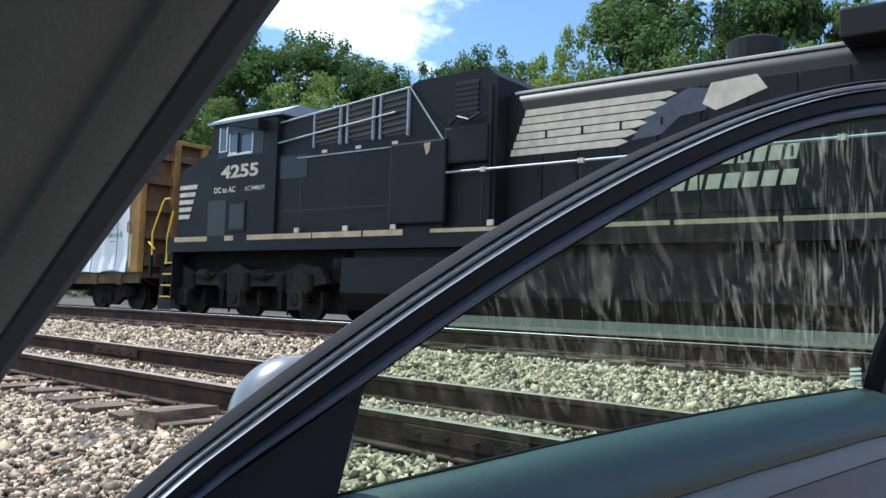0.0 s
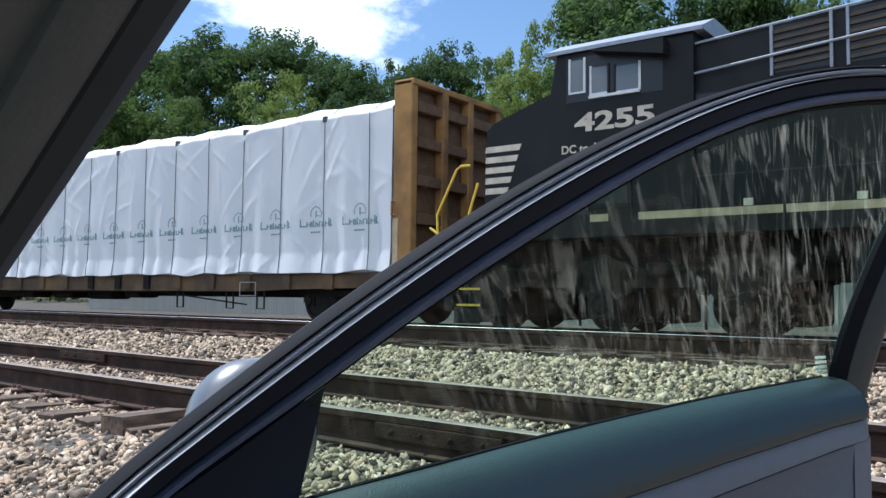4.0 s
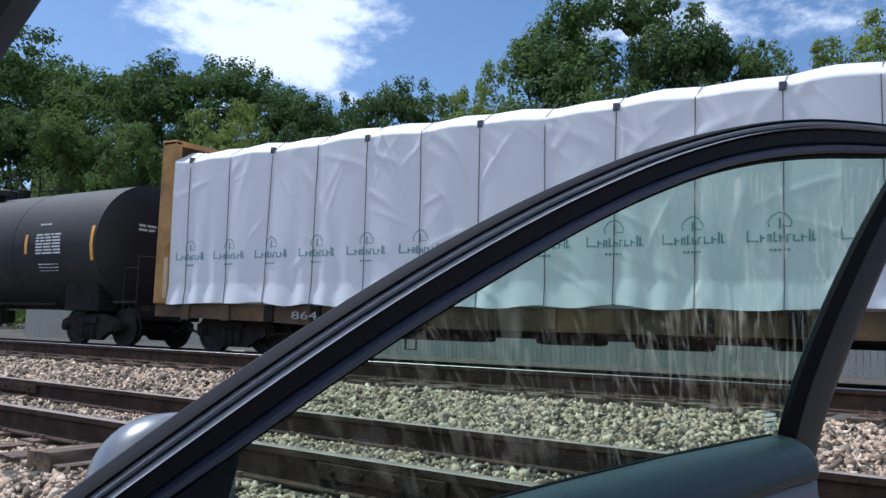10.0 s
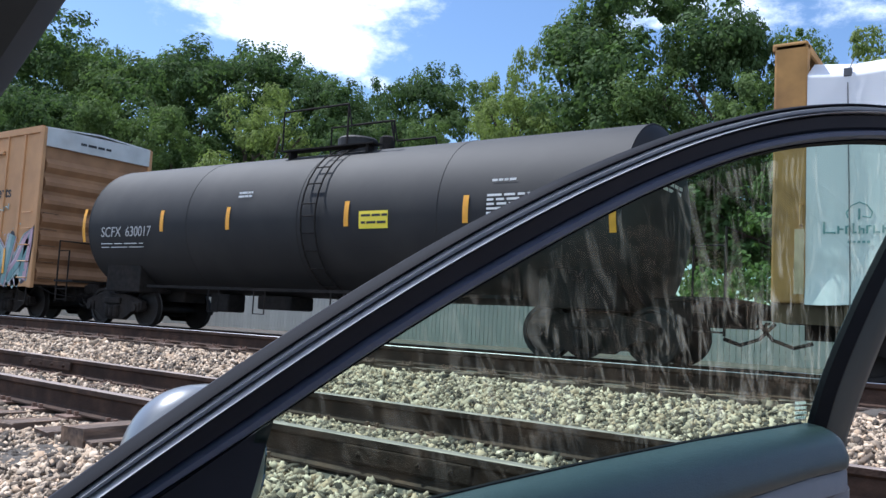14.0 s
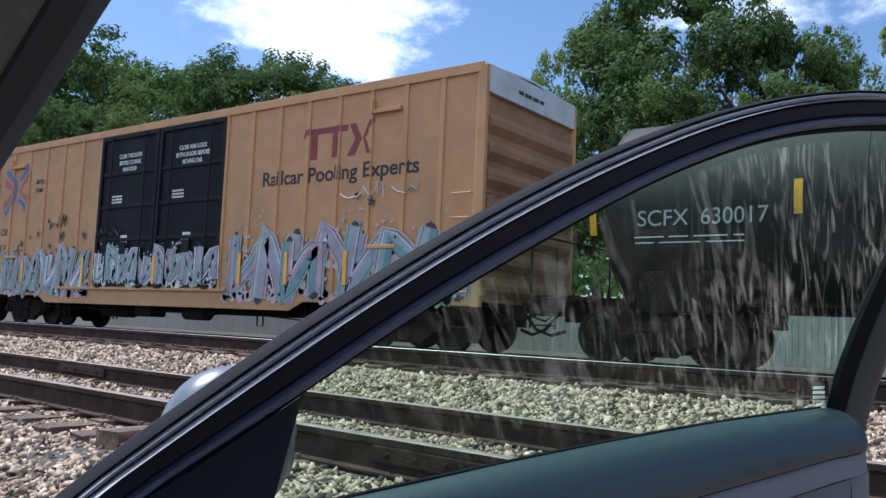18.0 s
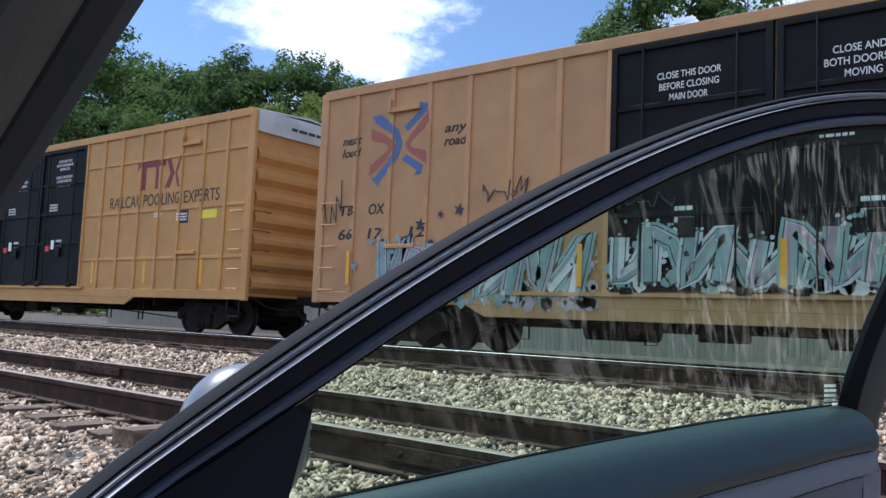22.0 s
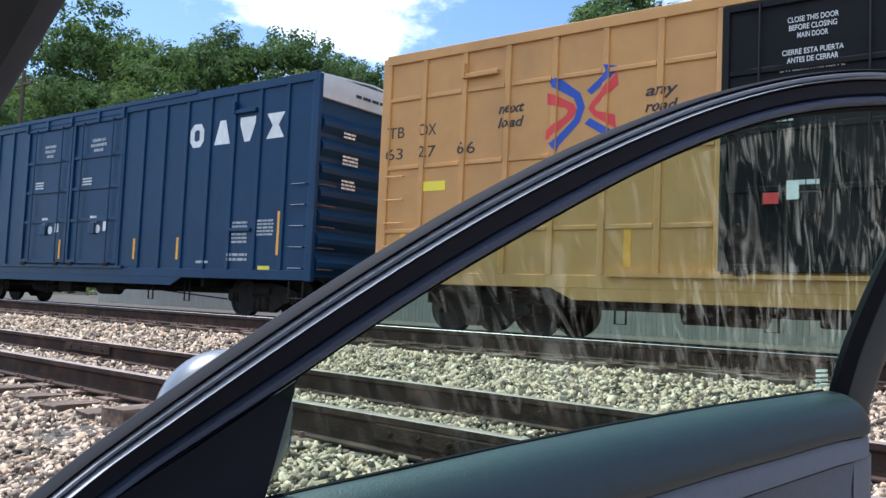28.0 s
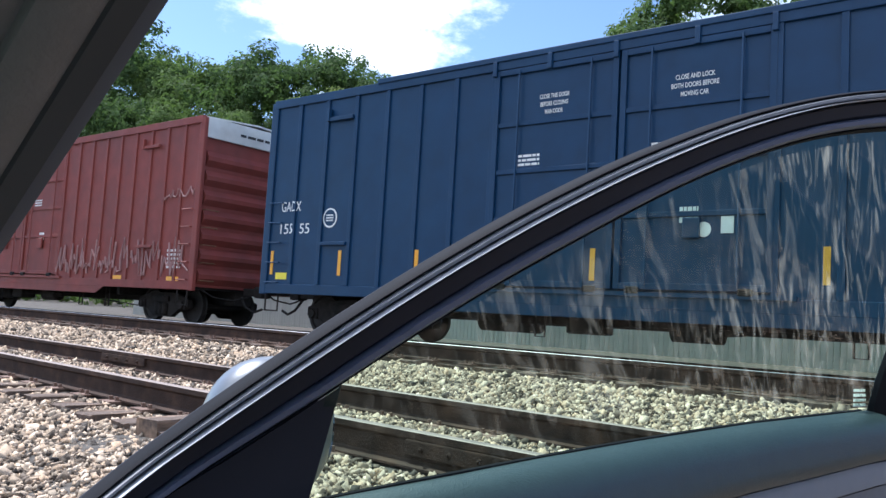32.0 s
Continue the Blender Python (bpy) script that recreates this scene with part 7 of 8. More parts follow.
# step wells and yellow grab rails at the cab end
for s in (-1, 1):
    y = s * 1.36
    for k, z in enumerate((0.42, 0.69, 0.96, 1.23, 1.49, 1.74)):
        xa = -17.70 + 0.05 * k + (0.12 if k == 5 else 0.0)
        st = boxes("step", M_BLACK, loco, [(lx(xa), lx(-17.22), y - 0.13, y + 0.13, z - 0.025, z)], bevel=0.004)
        boxes("step_edge", M_YRAIL, st, [(lx(xa), lx(-17.22), y - 0.145, y - 0.13, z - 0.028, z + 0.008)])
    boxes("step_back", M_BLACK, loco, [(lx(-17.66), lx(-17.22), y + 0.135, y + 0.155, 0.12, 1.80)])
    boxes("step_side", M_BLACK, loco, [(lx(-17.215), lx(-17.19), y - 0.16, y + 0.15, 0.34, 1.82)])
    boxes("step_skirt", M_BLACK, loco, [(lx(-17.78), lx(-17.24), y - 0.12, y - 0.10, 0.10, 0.36)], bevel=0.01)
    for pts in (((-18.12, 1.41), (-18.15, 1.96), (-17.74, 2.72), (-17.66, 2.77), (-17.46, 2.77)), ((-17.50, 1.18), (-17.50, 1.88), (-17.30, 2.46)), ((-18.30, 1.74), (-18.02, 1.56))):
        bm = bmesh.new()
        tube(bm, [(lx(a), y - 0.12, b) for a, b in pts], 0.024, 6)
        part("grab_rail", bm, M_YRAIL, loco)
    boxes("corner_post", M_BLACK, loco, [(lx(-18.37), lx(-18.30), y - 0.03, y + 0.03, 0.9, 1.6)])
boxes("end_platform", M_BLACK, loco, [(lx(-18.4), lx(-17.4), -1.2, 1.2, 1.2, 1.47)], bevel=0.03)
boxes("pilot", M_BLACK, loco, [(lx(-18.2), lx(-18.0), -1.2, 1.2, 0.30, 1.2)], bevel=0.03)
coupler(loco, lx(-18.0), -1)
bm = bmesh.new()
y = 1.45
prof = [(-y, 1.30), (-y - 0.02, 0.62), (-y + 0.28, 0.28), (y - 0.28, 0.28), (y + 0.02, 0.62), (y, 1.30)]
va = [bm.verts.new((lx(-11.6), p, q)) for p, q in prof]
vb = [bm.verts.new((lx(-1.6), p, q)) for p, q in prof]
fs = [bm.faces.new((va[i], va[(i + 1) % 6], vb[(i + 1) % 6], vb[i])) for i in range(6)] + [bm.faces.new(va), bm.faces.new(vb[::-1])]
bmesh.ops.recalc_face_normals(bm, faces=fs)
part("fuel_tank", bm, M_BLACK, loco)
boxes("fuel_tank_hanger", M_BLACK, loco, [(lx(-11.5), lx(-1.7), -1.2, 1.2, 1.28, 1.48)])
boxes("frame_web", M_GRIME, loco, [(lx(-17.9), lx(-11.6), -0.95, 0.95, 0.82, 1.48)])
bm = bmesh.new()
lathe(bm, [(lx(-12.05), 0.05), (lx(-12.0), 0.17), (lx(-11.75), 0.17), (lx(-11.7), 0.05)], "x", 14, (0, -1.15, 1.2))
part("air_reservoir", bm, M_GRIME, loco)


def loco_truck(u_):
    """A three-axle truck: shaped side frames, axle boxes, springs, brake cylinders."""
    out = [(-2.95, 0.80), (-2.75, 1.12), (-2.1, 1.20), (-1.6, 1.02), (-0.6, 1.0), (0.0, 1.22), (0.6, 1.0), (1.6, 1.02), (2.1, 1.20), (2.75, 1.12), (2.95, 0.80), (2.45, 0.72), (2.3, 0.55), (1.75, 0.55), (1.6, 0.72), (0.4, 0.70), (0.3, 0.55), (-0.3, 0.55), (-0.4, 0.70), (-1.6, 0.72), (-1.75, 0.55), (-2.3, 0.55), (-2.45, 0.72)]
    bm = bmesh.new()
    box(bm, -0.4, 0.4, -1.0, 1.0, 0.6, 1.1, bevel=0.04)
    t = part("truck", bm, M_GRIME, loco)
    t.matrix_basis = pose(lx(u_), 0, 0)
    for s in (-1, 1):
        bm = bmesh.new()
        prism(bm, out, s * 1.14 - 0.07, s * 1.14 + 0.07)
        part("side_frame", bm, M_TRUCKFRAME, t)
    for x in (-2.02, 0.0, 2.02):
        w = new("wheelset", WHEELSET)
        w.parent = t
        w.matrix_basis = pose(x, 0, WHEEL_R)
        WHEELS.append((w, x, WHEEL_R))
        boxes("axle_box", M_TRUCKFRAME, t, [(x - 0.23, x + 0.23, -1.26, -1.05, 0.22, 0.66)], bevel=0.04)
        bm = bmesh.new()
        lathe(bm, [(-1.31, 0.10), (-1.29, 0.14), (-1.24, 0.15)], "y", 16, (x, 0, 0.44))
        part("bearing_cap", bm, M_GRIME, t)
        for q in (-0.42, 0.42):
            bm = bmesh.new()
            lathe(bm, [(0.60, 0.08), (0.64, 0.10), (0.95, 0.10), (0.99, 0.08)], "z", 12, (x + q, -1.24, 0))
            part("spring", bm, M_GRIME, t)
        boxes("brake_shoe", M_GRIME, t, [(x + 0.50, x + 0.60, -1.0, -0.7, 0.25, 0.62)], bevel=0.02)
        boxes("traction_motor", M_GRIME, t, [(x + 0.15, x + 0.95, -0.62, 0.62, 0.16, 0.98)], bevel=0.08)
        boxes("brake_hanger", M_GRIME, t, [(x - 0.66, x - 0.56, -1.12, -1.02, 0.22, 0.80)], bevel=0.02)
        boxes("sand_pipe", M_GRIME, t, [(x - 0.49, x - 0.455, -1.02, -0.985, 0.10, 0.85)])
    for x in (-1.0, 1.0):
        bm = bmesh.new()
        lathe(bm, [(-0.22, 0.06), (-0.2, 0.12), (0.16, 0.12), (0.2, 0.05), (0.36, 0.03)], "x", 14, (x, -1.30, 0.96))
        part("brake_cylinder", bm, M_GRIME, t)


loco_truck(-15.17)
loco_truck(1.6)

# ---------------------------------------------------------------- the parked car: open front door, pillar, shell
shell = thing("car", "parked car with an open front door and grey interior trim", "car")
bm = bmesh.new()
prism(bm, [(-0.36, 0.40), (0.0, 0.44), (0.53, 0.49), (0.86, 0.51), (0.87, 0.1), (0.86, -0.05), (-0.36, -0.05)], 0.022, 0.075)
bmesh.ops.bevel(bm, geom=list(bm.edges), offset=0.012, segments=2, affect="EDGES")
car_door = part("door", bm, M_BODY, shell, "open door, grey vinyl trim and tinted window")
car_door.matrix_basis = pose(-0.498, -2.799, 0, 0, 0, 71.86)
LEAN = 0.35


def wn(z):
    """How far the leaning window stands inside the belt line at height z."""
    return LEAN * (z - 0.5) if z > 0.5 else 0.0


OUTER = [(-0.30, 0.368), (-0.24, 0.421), (-0.173, 0.479), (-0.110, 0.533), (-0.053, 0.579), (0.010, 0.627), (0.075, 0.673), (0.148, 0.721), (0.243, 0.775), (0.361, 0.830), (0.434, 0.857), (0.521, 0.884), (0.625, 0.908), (0.765, 0.928), (0.900, 0.942), (0.974, 0.949)]
INNER = [(-0.24, 0.395), (-0.16, 0.450), (-0.075, 0.505), (0.004, 0.558), (0.054, 0.596), (0.129, 0.647), (0.219, 0.701), (0.270, 0.731), (0.326, 0.762), (0.392, 0.793), (0.467, 0.823), (0.559, 0.849), (0.672, 0.872), (0.812, 0.893), (0.894, 0.906)]
REAR_OUT = [(0.992, 0.952), (0.990, 0.925), (0.962, 0.866), (0.935, 0.787), (0.917, 0.689), (0.909, 0.598), (0.910, 0.514), (0.915, 0.490)]
REAR_IN = [(0.894, 0.906), (0.874, 0.868), (0.844, 0.797), (0.820, 0.712), (0.807, 0.636), (0.804, 0.574), (0.812, 0.530), (0.818, 0.505)]
BELT = [(-0.30, 0.420), (-0.013, 0.461), (0.037, 0.467), (0.126, 0.476), (0.235, 0.488), (0.375, 0.501), (0.556, 0.515), (0.805, 0.528), (0.92, 0.532)]
PADBOT = [(-0.35, 0.262), (-0.15, 0.328), (-0.07, 0.355), (0.009, 0.377), (0.108, 0.398), (0.226, 0.417), (0.323, 0.431), (0.413, 0.440), (0.493, 0.449), (0.605, 0.459), (0.728, 0.471), (0.805, 0.475), (0.92, 0.485)]


def resample(pts, n):
    p = np.array(pts, float)
    d = np.concatenate([[0], np.cumsum(np.linalg.norm(np.diff(p, axis=0), axis=1))])
    t = np.linspace(0, d[-1], n)
    # smooth with a running mean so that the sweep has no corners
    q = np.stack([np.interp(t, d, p[:, 0]), np.interp(t, d, p[:, 1])], -1)
    for _ in range(6):
        q[1:-1] = 0.25 * q[:-2] + 0.5 * q[1:-1] + 0.25 * q[2:]
    return q


def sweep(name, a, b, prof, material, n=70, smooth=True):
    """A band between two curves of the window frame. prof: (share of the way from a to b, metres towards the cabin)."""
    A, B = resample(a, n), resample(b, n)
    bm = bmesh.new()
    rings = []
    for p, q in zip(A, B):
        ring = []
        for f, off in prof:
            s, z = p + (q - p) * f
            ring.append(bm.verts.new((s, -(wn(z) + off), z)))
        rings.append(ring)
    m = len(prof)
    fs = []
    for r0, r1 in zip(rings, rings[1:]):
        for k in range(m):
            fs.append(bm.faces.new((r0[k], r0[(k + 1) % m], r1[(k + 1) % m], r1[k])))
    fs += [bm.faces.new(rings[0]), bm.faces.new(rings[-1][::-1])]
    bmesh.ops.recalc_face_normals(bm, faces=fs)
    return part(name, bm, material, car_door, smooth=smooth)


sweep("window_frame", OUTER, INNER, [(0.03, -0.012), (0.03, 0.006), (0.12, 0.012), (0.28, 0.014), (0.34, 0.020), (0.62, 0.020), (0.69, 0.014), (0.98, 0.006), (0.98, -0.012)], M_FRAMEPAINT)
sweep("outer_seal", OUTER, INNER, [(0.0, -0.006), (0.0, 0.006), (0.02, 0.013), (0.045, 0.016), (0.075, 0.015), (0.095, 0.011), (0.095, 0.002)], M_SEAL)
sweep("frame_moulding", OUTER, INNER, [(0.105, 0.006), (0.105, 0.016), (0.125, 0.020), (0.190, 0.019), (0.215, 0.015), (0.215, 0.006)], M_MOULD)
sweep("bright_bead", OUTER, INNER, [(0.246, 0.008), (0.248, 0.022), (0.254, 0.027), (0.264, 0.027), (0.272, 0.020), (0.274, 0.008)], M_TRIMGLINT)
sweep("frame_band", OUTER, INNER, [(0.68, 0.004), (0.69, 0.018), (0.74, 0.024), (0.84, 0.024), (0.91, 0.018), (0.93, 0.004)], M_BAND)
sweep("glass_run", OUTER, INNER, [(0.93, 0.0), (0.93, 0.014), (0.96, 0.016), (1.02, 0.008), (1.02, 0.0)], M_SEAL)
sweep("rear_frame", REAR_OUT, REAR_IN, [(0.06, -0.002), (0.03, 0.006), (0.14, 0.016), (0.34, 0.021), (0.60, 0.020), (0.80, 0.014), (1.0, 0.006), (1.0, -0.004)], M_REARFRAME, n=40)
sweep("rear_glass_run", REAR_OUT, REAR_IN, [(0.82, 0.0), (0.82, 0.016), (0.90, 0.019), (1.06, 0.008), (1.06, 0.0)], M_SEAL, n=40)
# corner cap where the two meet
bm = bmesh.new()
prism(bm, [(0.890, 0.900), (0.966, 0.892), (0.984, 0.934), (0.982, 0.944), (0.966, 0.948), (0.885, 0.936)], 0, 0.03)
for v in bm.verts:
    v.co.y = -(wn(v.co.z) + (0.015 if v.co.y > 0.015 else -0.008))
part("corner_cap", bm, M_FRAMEPAINT, car_door)
# the pane, with edges tucked into the runs
bm = bmesh.new()
low, high = [], []
xs_ = np.linspace(0.0, 0.90, 46)
inner_r = resample(INNER, 80)
for x in xs_:
    zt = float(np.interp(x, inner_r[:, 0], inner_r[:, 1])) + 0.008
    zb = float(np.interp(x, [b[0] for b in BELT], [b[1] for b in BELT])) - 0.02
    low.append((x, zb))
    high.append((x, zt))
verts = []
for (x, zb), (_, zt) in zip(low, high):
    col = []
    for k in range(9):
        z = zb + (zt - zb) * k / 8
        # clip at the leaning rear edge
        lim = float(np.interp(z, [0.49, 0.53, 0.574, 0.636, 0.712, 0.797, 0.868, 0.906, 1.0], [0.828, 0.822, 0.814, 0.817, 0.830, 0.854, 0.884, 0.904, 0.93]))
        col.append(bm.verts.new((min(x, lim), -wn(z) + 0.002, z)))
    verts.append(col)
for a, b in zip(verts, verts[1:]):
    for k in range(8):
        if (a[k].co - b[k].co).length > 1e-5 or (a[k + 1].co - b[k + 1].co).length > 1e-5:
            bm.faces.new((a[k], b[k], b[k + 1], a[k + 1]))
bmesh.ops.remove_doubles(bm, verts=list(bm.verts), dist=1e-5)
pane = part("window_pane", bm, M_GLASS, car_door, "green-tinted glass with dried water streaks", smooth=True)
bars("glass_marking", M_WHITE, car_door, 0.775, -0.009, 0.532, 0.028, 0.026, 4, deep=0.001)
# black sail panel behind the mirror
bm = bmesh.new()
prism(bm, [(0.018, 0.562), (-0.014, 0.430), (-0.28, 0.37), (-0.26, 0.40), (-0.075, 0.505)], -0.012, 0.012)
bmesh.ops.bevel(bm, geom=list(bm.edges), offset=0.003, segments=2, affect="EDGES")
part("sail_panel", bm, M_FRAMEPAINT, car_door)
# belt seal along the bottom of the glass
bm = bmesh.new()
pts = resample(BELT, 40)
tube(bm, [(s, -0.007, z - 0.001) for s, z in pts if -0.02 < s < 0.82], 0.0035, 8)
part("belt_seal", bm, M_SEAL, car_door)
REAR_S = 0.835


def loft(name, prof_of, s_list, material, label="", smooth=True):
    """A body whose cross-section (towards cabin, height) changes along the door."""
    bm = bmesh.new()
    rings = [[bm.verts.new((s, -n_, z)) for n_, z in prof_of(s)] for s in s_list]
    m = len(rings[0])
    fs = []
    for r0, r1 in zip(rings, rings[1:]):
        for k in range(m):
            fs.append(bm.faces.new((r0[k], r0[(k + 1) % m], r1[(k + 1) % m], r1[k])))
    fs += [bm.faces.new(rings[0]), bm.faces.new(rings[-1][::-1])]
    bmesh.ops.recalc_face_normals(bm, faces=fs)
    return part(name, bm, material, car_door, label, smooth)


def curve(pts, s):
    return float(np.interp(s, [p[0] for p in pts], [p[1] for p in pts]))


def pad_prof(s):
    b, p = curve(BELT, s), curve(PADBOT, s)
    e = max(0.0, (s - (REAR_S - 0.035)) / 0.035)   # rounds off towards the rear edge
    k = 1 - 0.24 * e * e
    d = 0.012 * e * e
    h = b - p
    g = min(1.0, 0.60 * h / 0.060)
    low = b - 0.060 * g - p
    roll = [(0.009, 0.000), (0.018, -0.001), (0.028, -0.004), (0.037, -0.009), (0.045, -0.017), (0.052, -0.028), (0.0575, -0.042), (0.0615, -0.060)]
    out = [(-0.01, b - 0.03)] + [(n_ * k, b + z_ * g - d * (1 + z_ / 0.06)) for n_, z_ in roll]
    return out + [(0.0640 * k, p + 0.75 * low), (0.0650 * k, p + 0.50 * low), (0.0650 * k, p + 0.25 * low), (0.0640 * k, p + 0.06 * low), (0.0615 * k, p), (0.03, p - 0.004), (-0.01, p - 0.004)]


S_PAD = list(np.linspace(-0.34, REAR_S - 0.035, 40)) + list(np.linspace(REAR_S - 0.03, REAR_S, 7))
loft("belt_pad", pad_prof, S_PAD, M_PAD, "dark padded vinyl top")
TRIM = [(-0.35, 0.10), (-0.05, 0.235), (0.034, 0.301), (0.050, 0.320), (0.088, 0.346), (0.143, 0.362), (0.233, 0.379), (0.278, 0.387), (0.342, 0.398), (0.427, 0.407), (0.507, 0.416), (0.620, 0.428), (0.746, 0.441), (0.80, 0.444), (0.92, 0.452)]


def card_prof(s):
    p, t = curve(PADBOT, s) - 0.003, curve(TRIM, s)
    e = max(0.0, (s - 0.80) / 0.06)
    k = 1 - 0.5 * min(1, e) ** 2
    return [(-0.02, p), (0.057 * k, p), (0.060 * k, p - 0.006), (0.061 * k, t + 0.0015), (0.059 * k, t), (-0.02, t)]


loft("upper_card", card_prof, list(np.linspace(-0.34, 0.252, 75)) + list(np.linspace(0.255, 0.770, 60)) + [0.79, 0.80, 0.82, 0.835, 0.846], M_CARD, "pale grey vinyl band")


def insert_prof(s):
    t = curve(TRIM, s) - 0.001
    z2 = 0.235
    out = [(-0.02, t), (0.0555, t), (0.057, t - 0.0015)]
    edge = min(1.0, (0.786 - s) / 0.09, (s - 0.20) / 0.10)
    for k in range(1, 7):
        q = k / 6
        out.append((0.054 - 0.010 * math.sin(q * math.pi) * max(0.0, edge), t + (z2 - t) * q))
    for k in range(1, 6):
        q = k / 5
        out.append((0.054 + 0.058 * math.sin(q * math.pi / 2) ** 1.3, z2 - 0.075 * q ** 1.2))
    out += [(0.112, 0.10), (0.095, -0.05), (-0.02, -0.05)]
    return out


loft("insert_panel", insert_prof, list(np.linspace(0.255, 0.785, 62)), M_FABRIC, "soft grey insert panel and armrest")


def rear_strip(s):
    t = curve(TRIM, s) - 0.001
    e = max(0.0, (s - 0.82) / 0.05)
    k = 1 - 0.5 * min(1, e) ** 2
    return [(-0.02, t), (0.055 * k, t), (0.055 * k, 0.27), (0.056 * k, 0.235), (0.095 * k, 0.185), (0.110 * k, 0.15), (0.110 * k, 0.10), (0.095 * k, -0.05), (-0.02, -0.05)]


loft("rear_card", rear_strip, [0.7856, 0.80, 0.825, 0.842, 0.856, 0.868], M_CARD)


def front_prof(s):
    t = curve(TRIM, s) - 0.001
    return [(-0.02, t + 0.0006), (0.059, t + 0.0006), (0.0610, t - 0.0005), (0.062, 0.24), (0.075, 0.12), (0.075, -0.05), (-0.02, -0.05)]


loft("front_card", front_prof, list(np.linspace(-0.34, 0.252, 75)), M_CARD)
# pull handle: a slanting bar that stands off the panel
bm = bmesh.new()
rings = []
for (s0, z0_), (s1, z1_) in (((0.229, 0.384), (0.246, 0.392)), ((0.235, 0.350), (0.282, 0.368)), ((0.294, 0.311), (0.360, 0.315)), ((0.378, 0.238), (0.430, 0.260)), ((0.44, 0.155), (0.500, 0.205)), ((0.50, 0.0), (0.62, 0.06))):
    rings.append([bm.verts.new(q) for q in ((s0, -0.045, z0_), (s0, -max(0.052, 0.0995 - 0.65 * (0.6 * (s1 - s0) + 0.8 * (z1_ - z0_))), z0_), (s1, -0.0995, z1_), (s1, -0.045, z1_))])
for r0, r1 in zip(rings, rings[1:]):
    for k in range(4):
        bm.faces.new((r0[k], r0[(k + 1) % 4], r1[(k + 1) % 4], r1[k]))
bm.faces.new(rings[0])
bm.faces.new(rings[-1][::-1])
bmesh.ops.recalc_face_normals(bm, faces=list(bm.faces))
bmesh.ops.bevel(bm, geom=list(bm.edges), offset=0.0022, segments=2, affect="EDGES", profile=0.6)
part("pull_handle", bm, M_CARD, car_door)
bm = bmesh.new()
tube(bm, [(0.246, -0.099, 0.391), (0.282, -0.100, 0.3675), (0.360, -0.100, 0.3145), (0.430, -0.100, 0.2595), (0.500, -0.100, 0.2045), (0.62, -0.100, 0.0595)], 0.0013, 6)
part("handle_piping", bm, M_CARD, car_door)
# release: black cup with a chrome lever
bm = bmesh.new()
cup = [(0.092, 0.318), (0.099, 0.336), (0.122, 0.353), (0.147, 0.363), (0.184, 0.3645), (0.203, 0.3635), (0.2115, 0.360), (0.2145, 0.350), (0.2155, 0.330), (0.2145, 0.308), (0.209, 0.299), (0.196, 0.295), (0.179, 0.294), (0.137, 0.297), (0.107, 0.305)]
ring = np.array(cup)
for _ in range(2):
    ring = np.stack([0.75 * ring + 0.25 * np.roll(ring, -1, 0), 0.25 * ring + 0.75 * np.roll(ring, -1, 0)], 1).reshape(-1, 2)
prism(bm, [tuple(q) for q in ring], -0.0665, -0.03)
part("release_cup", bm, M_RECESS, car_door, "black cup, recess shade put into a flat face")
bm = bmesh.new()
outer = [(0.094, 0.324), (0.102, 0.317), (0.132, 0.308), (0.160, 0.306), (0.185, 0.309), (0.207, 0.316)]
inner = [(0.106, 0.342), (0.113, 0.334), (0.132, 0.324), (0.158, 0.321), (0.184, 0.323), (0.207, 0.330)]
def fine_line(pts, n=28):
    """Rounds a line of few points by cutting its corners."""
    q = np.array(pts)
    for _ in range(3):
        q = np.concatenate([q[:1], np.stack([0.75 * q[:-1] + 0.25 * q[1:], 0.25 * q[:-1] + 0.75 * q[1:]], 1).reshape(-1, 2), q[-1:]])
    k = np.linspace(0, len(q) - 1, n)
    return [(float(np.interp(v, range(len(q)), q[:, 0])), float(np.interp(v, range(len(q)), q[:, 1]))) for v in k]


outer, inner = fine_line(outer), fine_line(inner)
ra = [bm.verts.new((s, -0.069, z)) for s, z in outer]
rb = [bm.verts.new((s, -0.078, z)) for s, z in inner]
rc = [bm.verts.new((s * 0.5 + t_ * 0.5, -0.0765, z * 0.5 + w_ * 0.5)) for (s, z), (t_, w_) in zip(outer, inner)]
rd = [bm.verts.new((s, -0.066, z)) for s, z in inner]
for r0, r1 in ((ra, rc), (rc, rb), (rb, rd)):
    for k in range(len(outer) - 1):
        bm.faces.new((r0[k], r0[k + 1], r1[k + 1], r1[k]))
bmesh.ops.recalc_face_normals(bm, faces=list(bm.faces))
part("release_lever", bm, M_CHROME, car_door, "chrome lever", smooth=True)
bm = bmesh.new()
box(bm, 0.180, 0.186, -0.0685, -0.066, 0.336, 0.352, bevel=0.001)
part("lock_marker", bm, M_REDDOT, car_door)
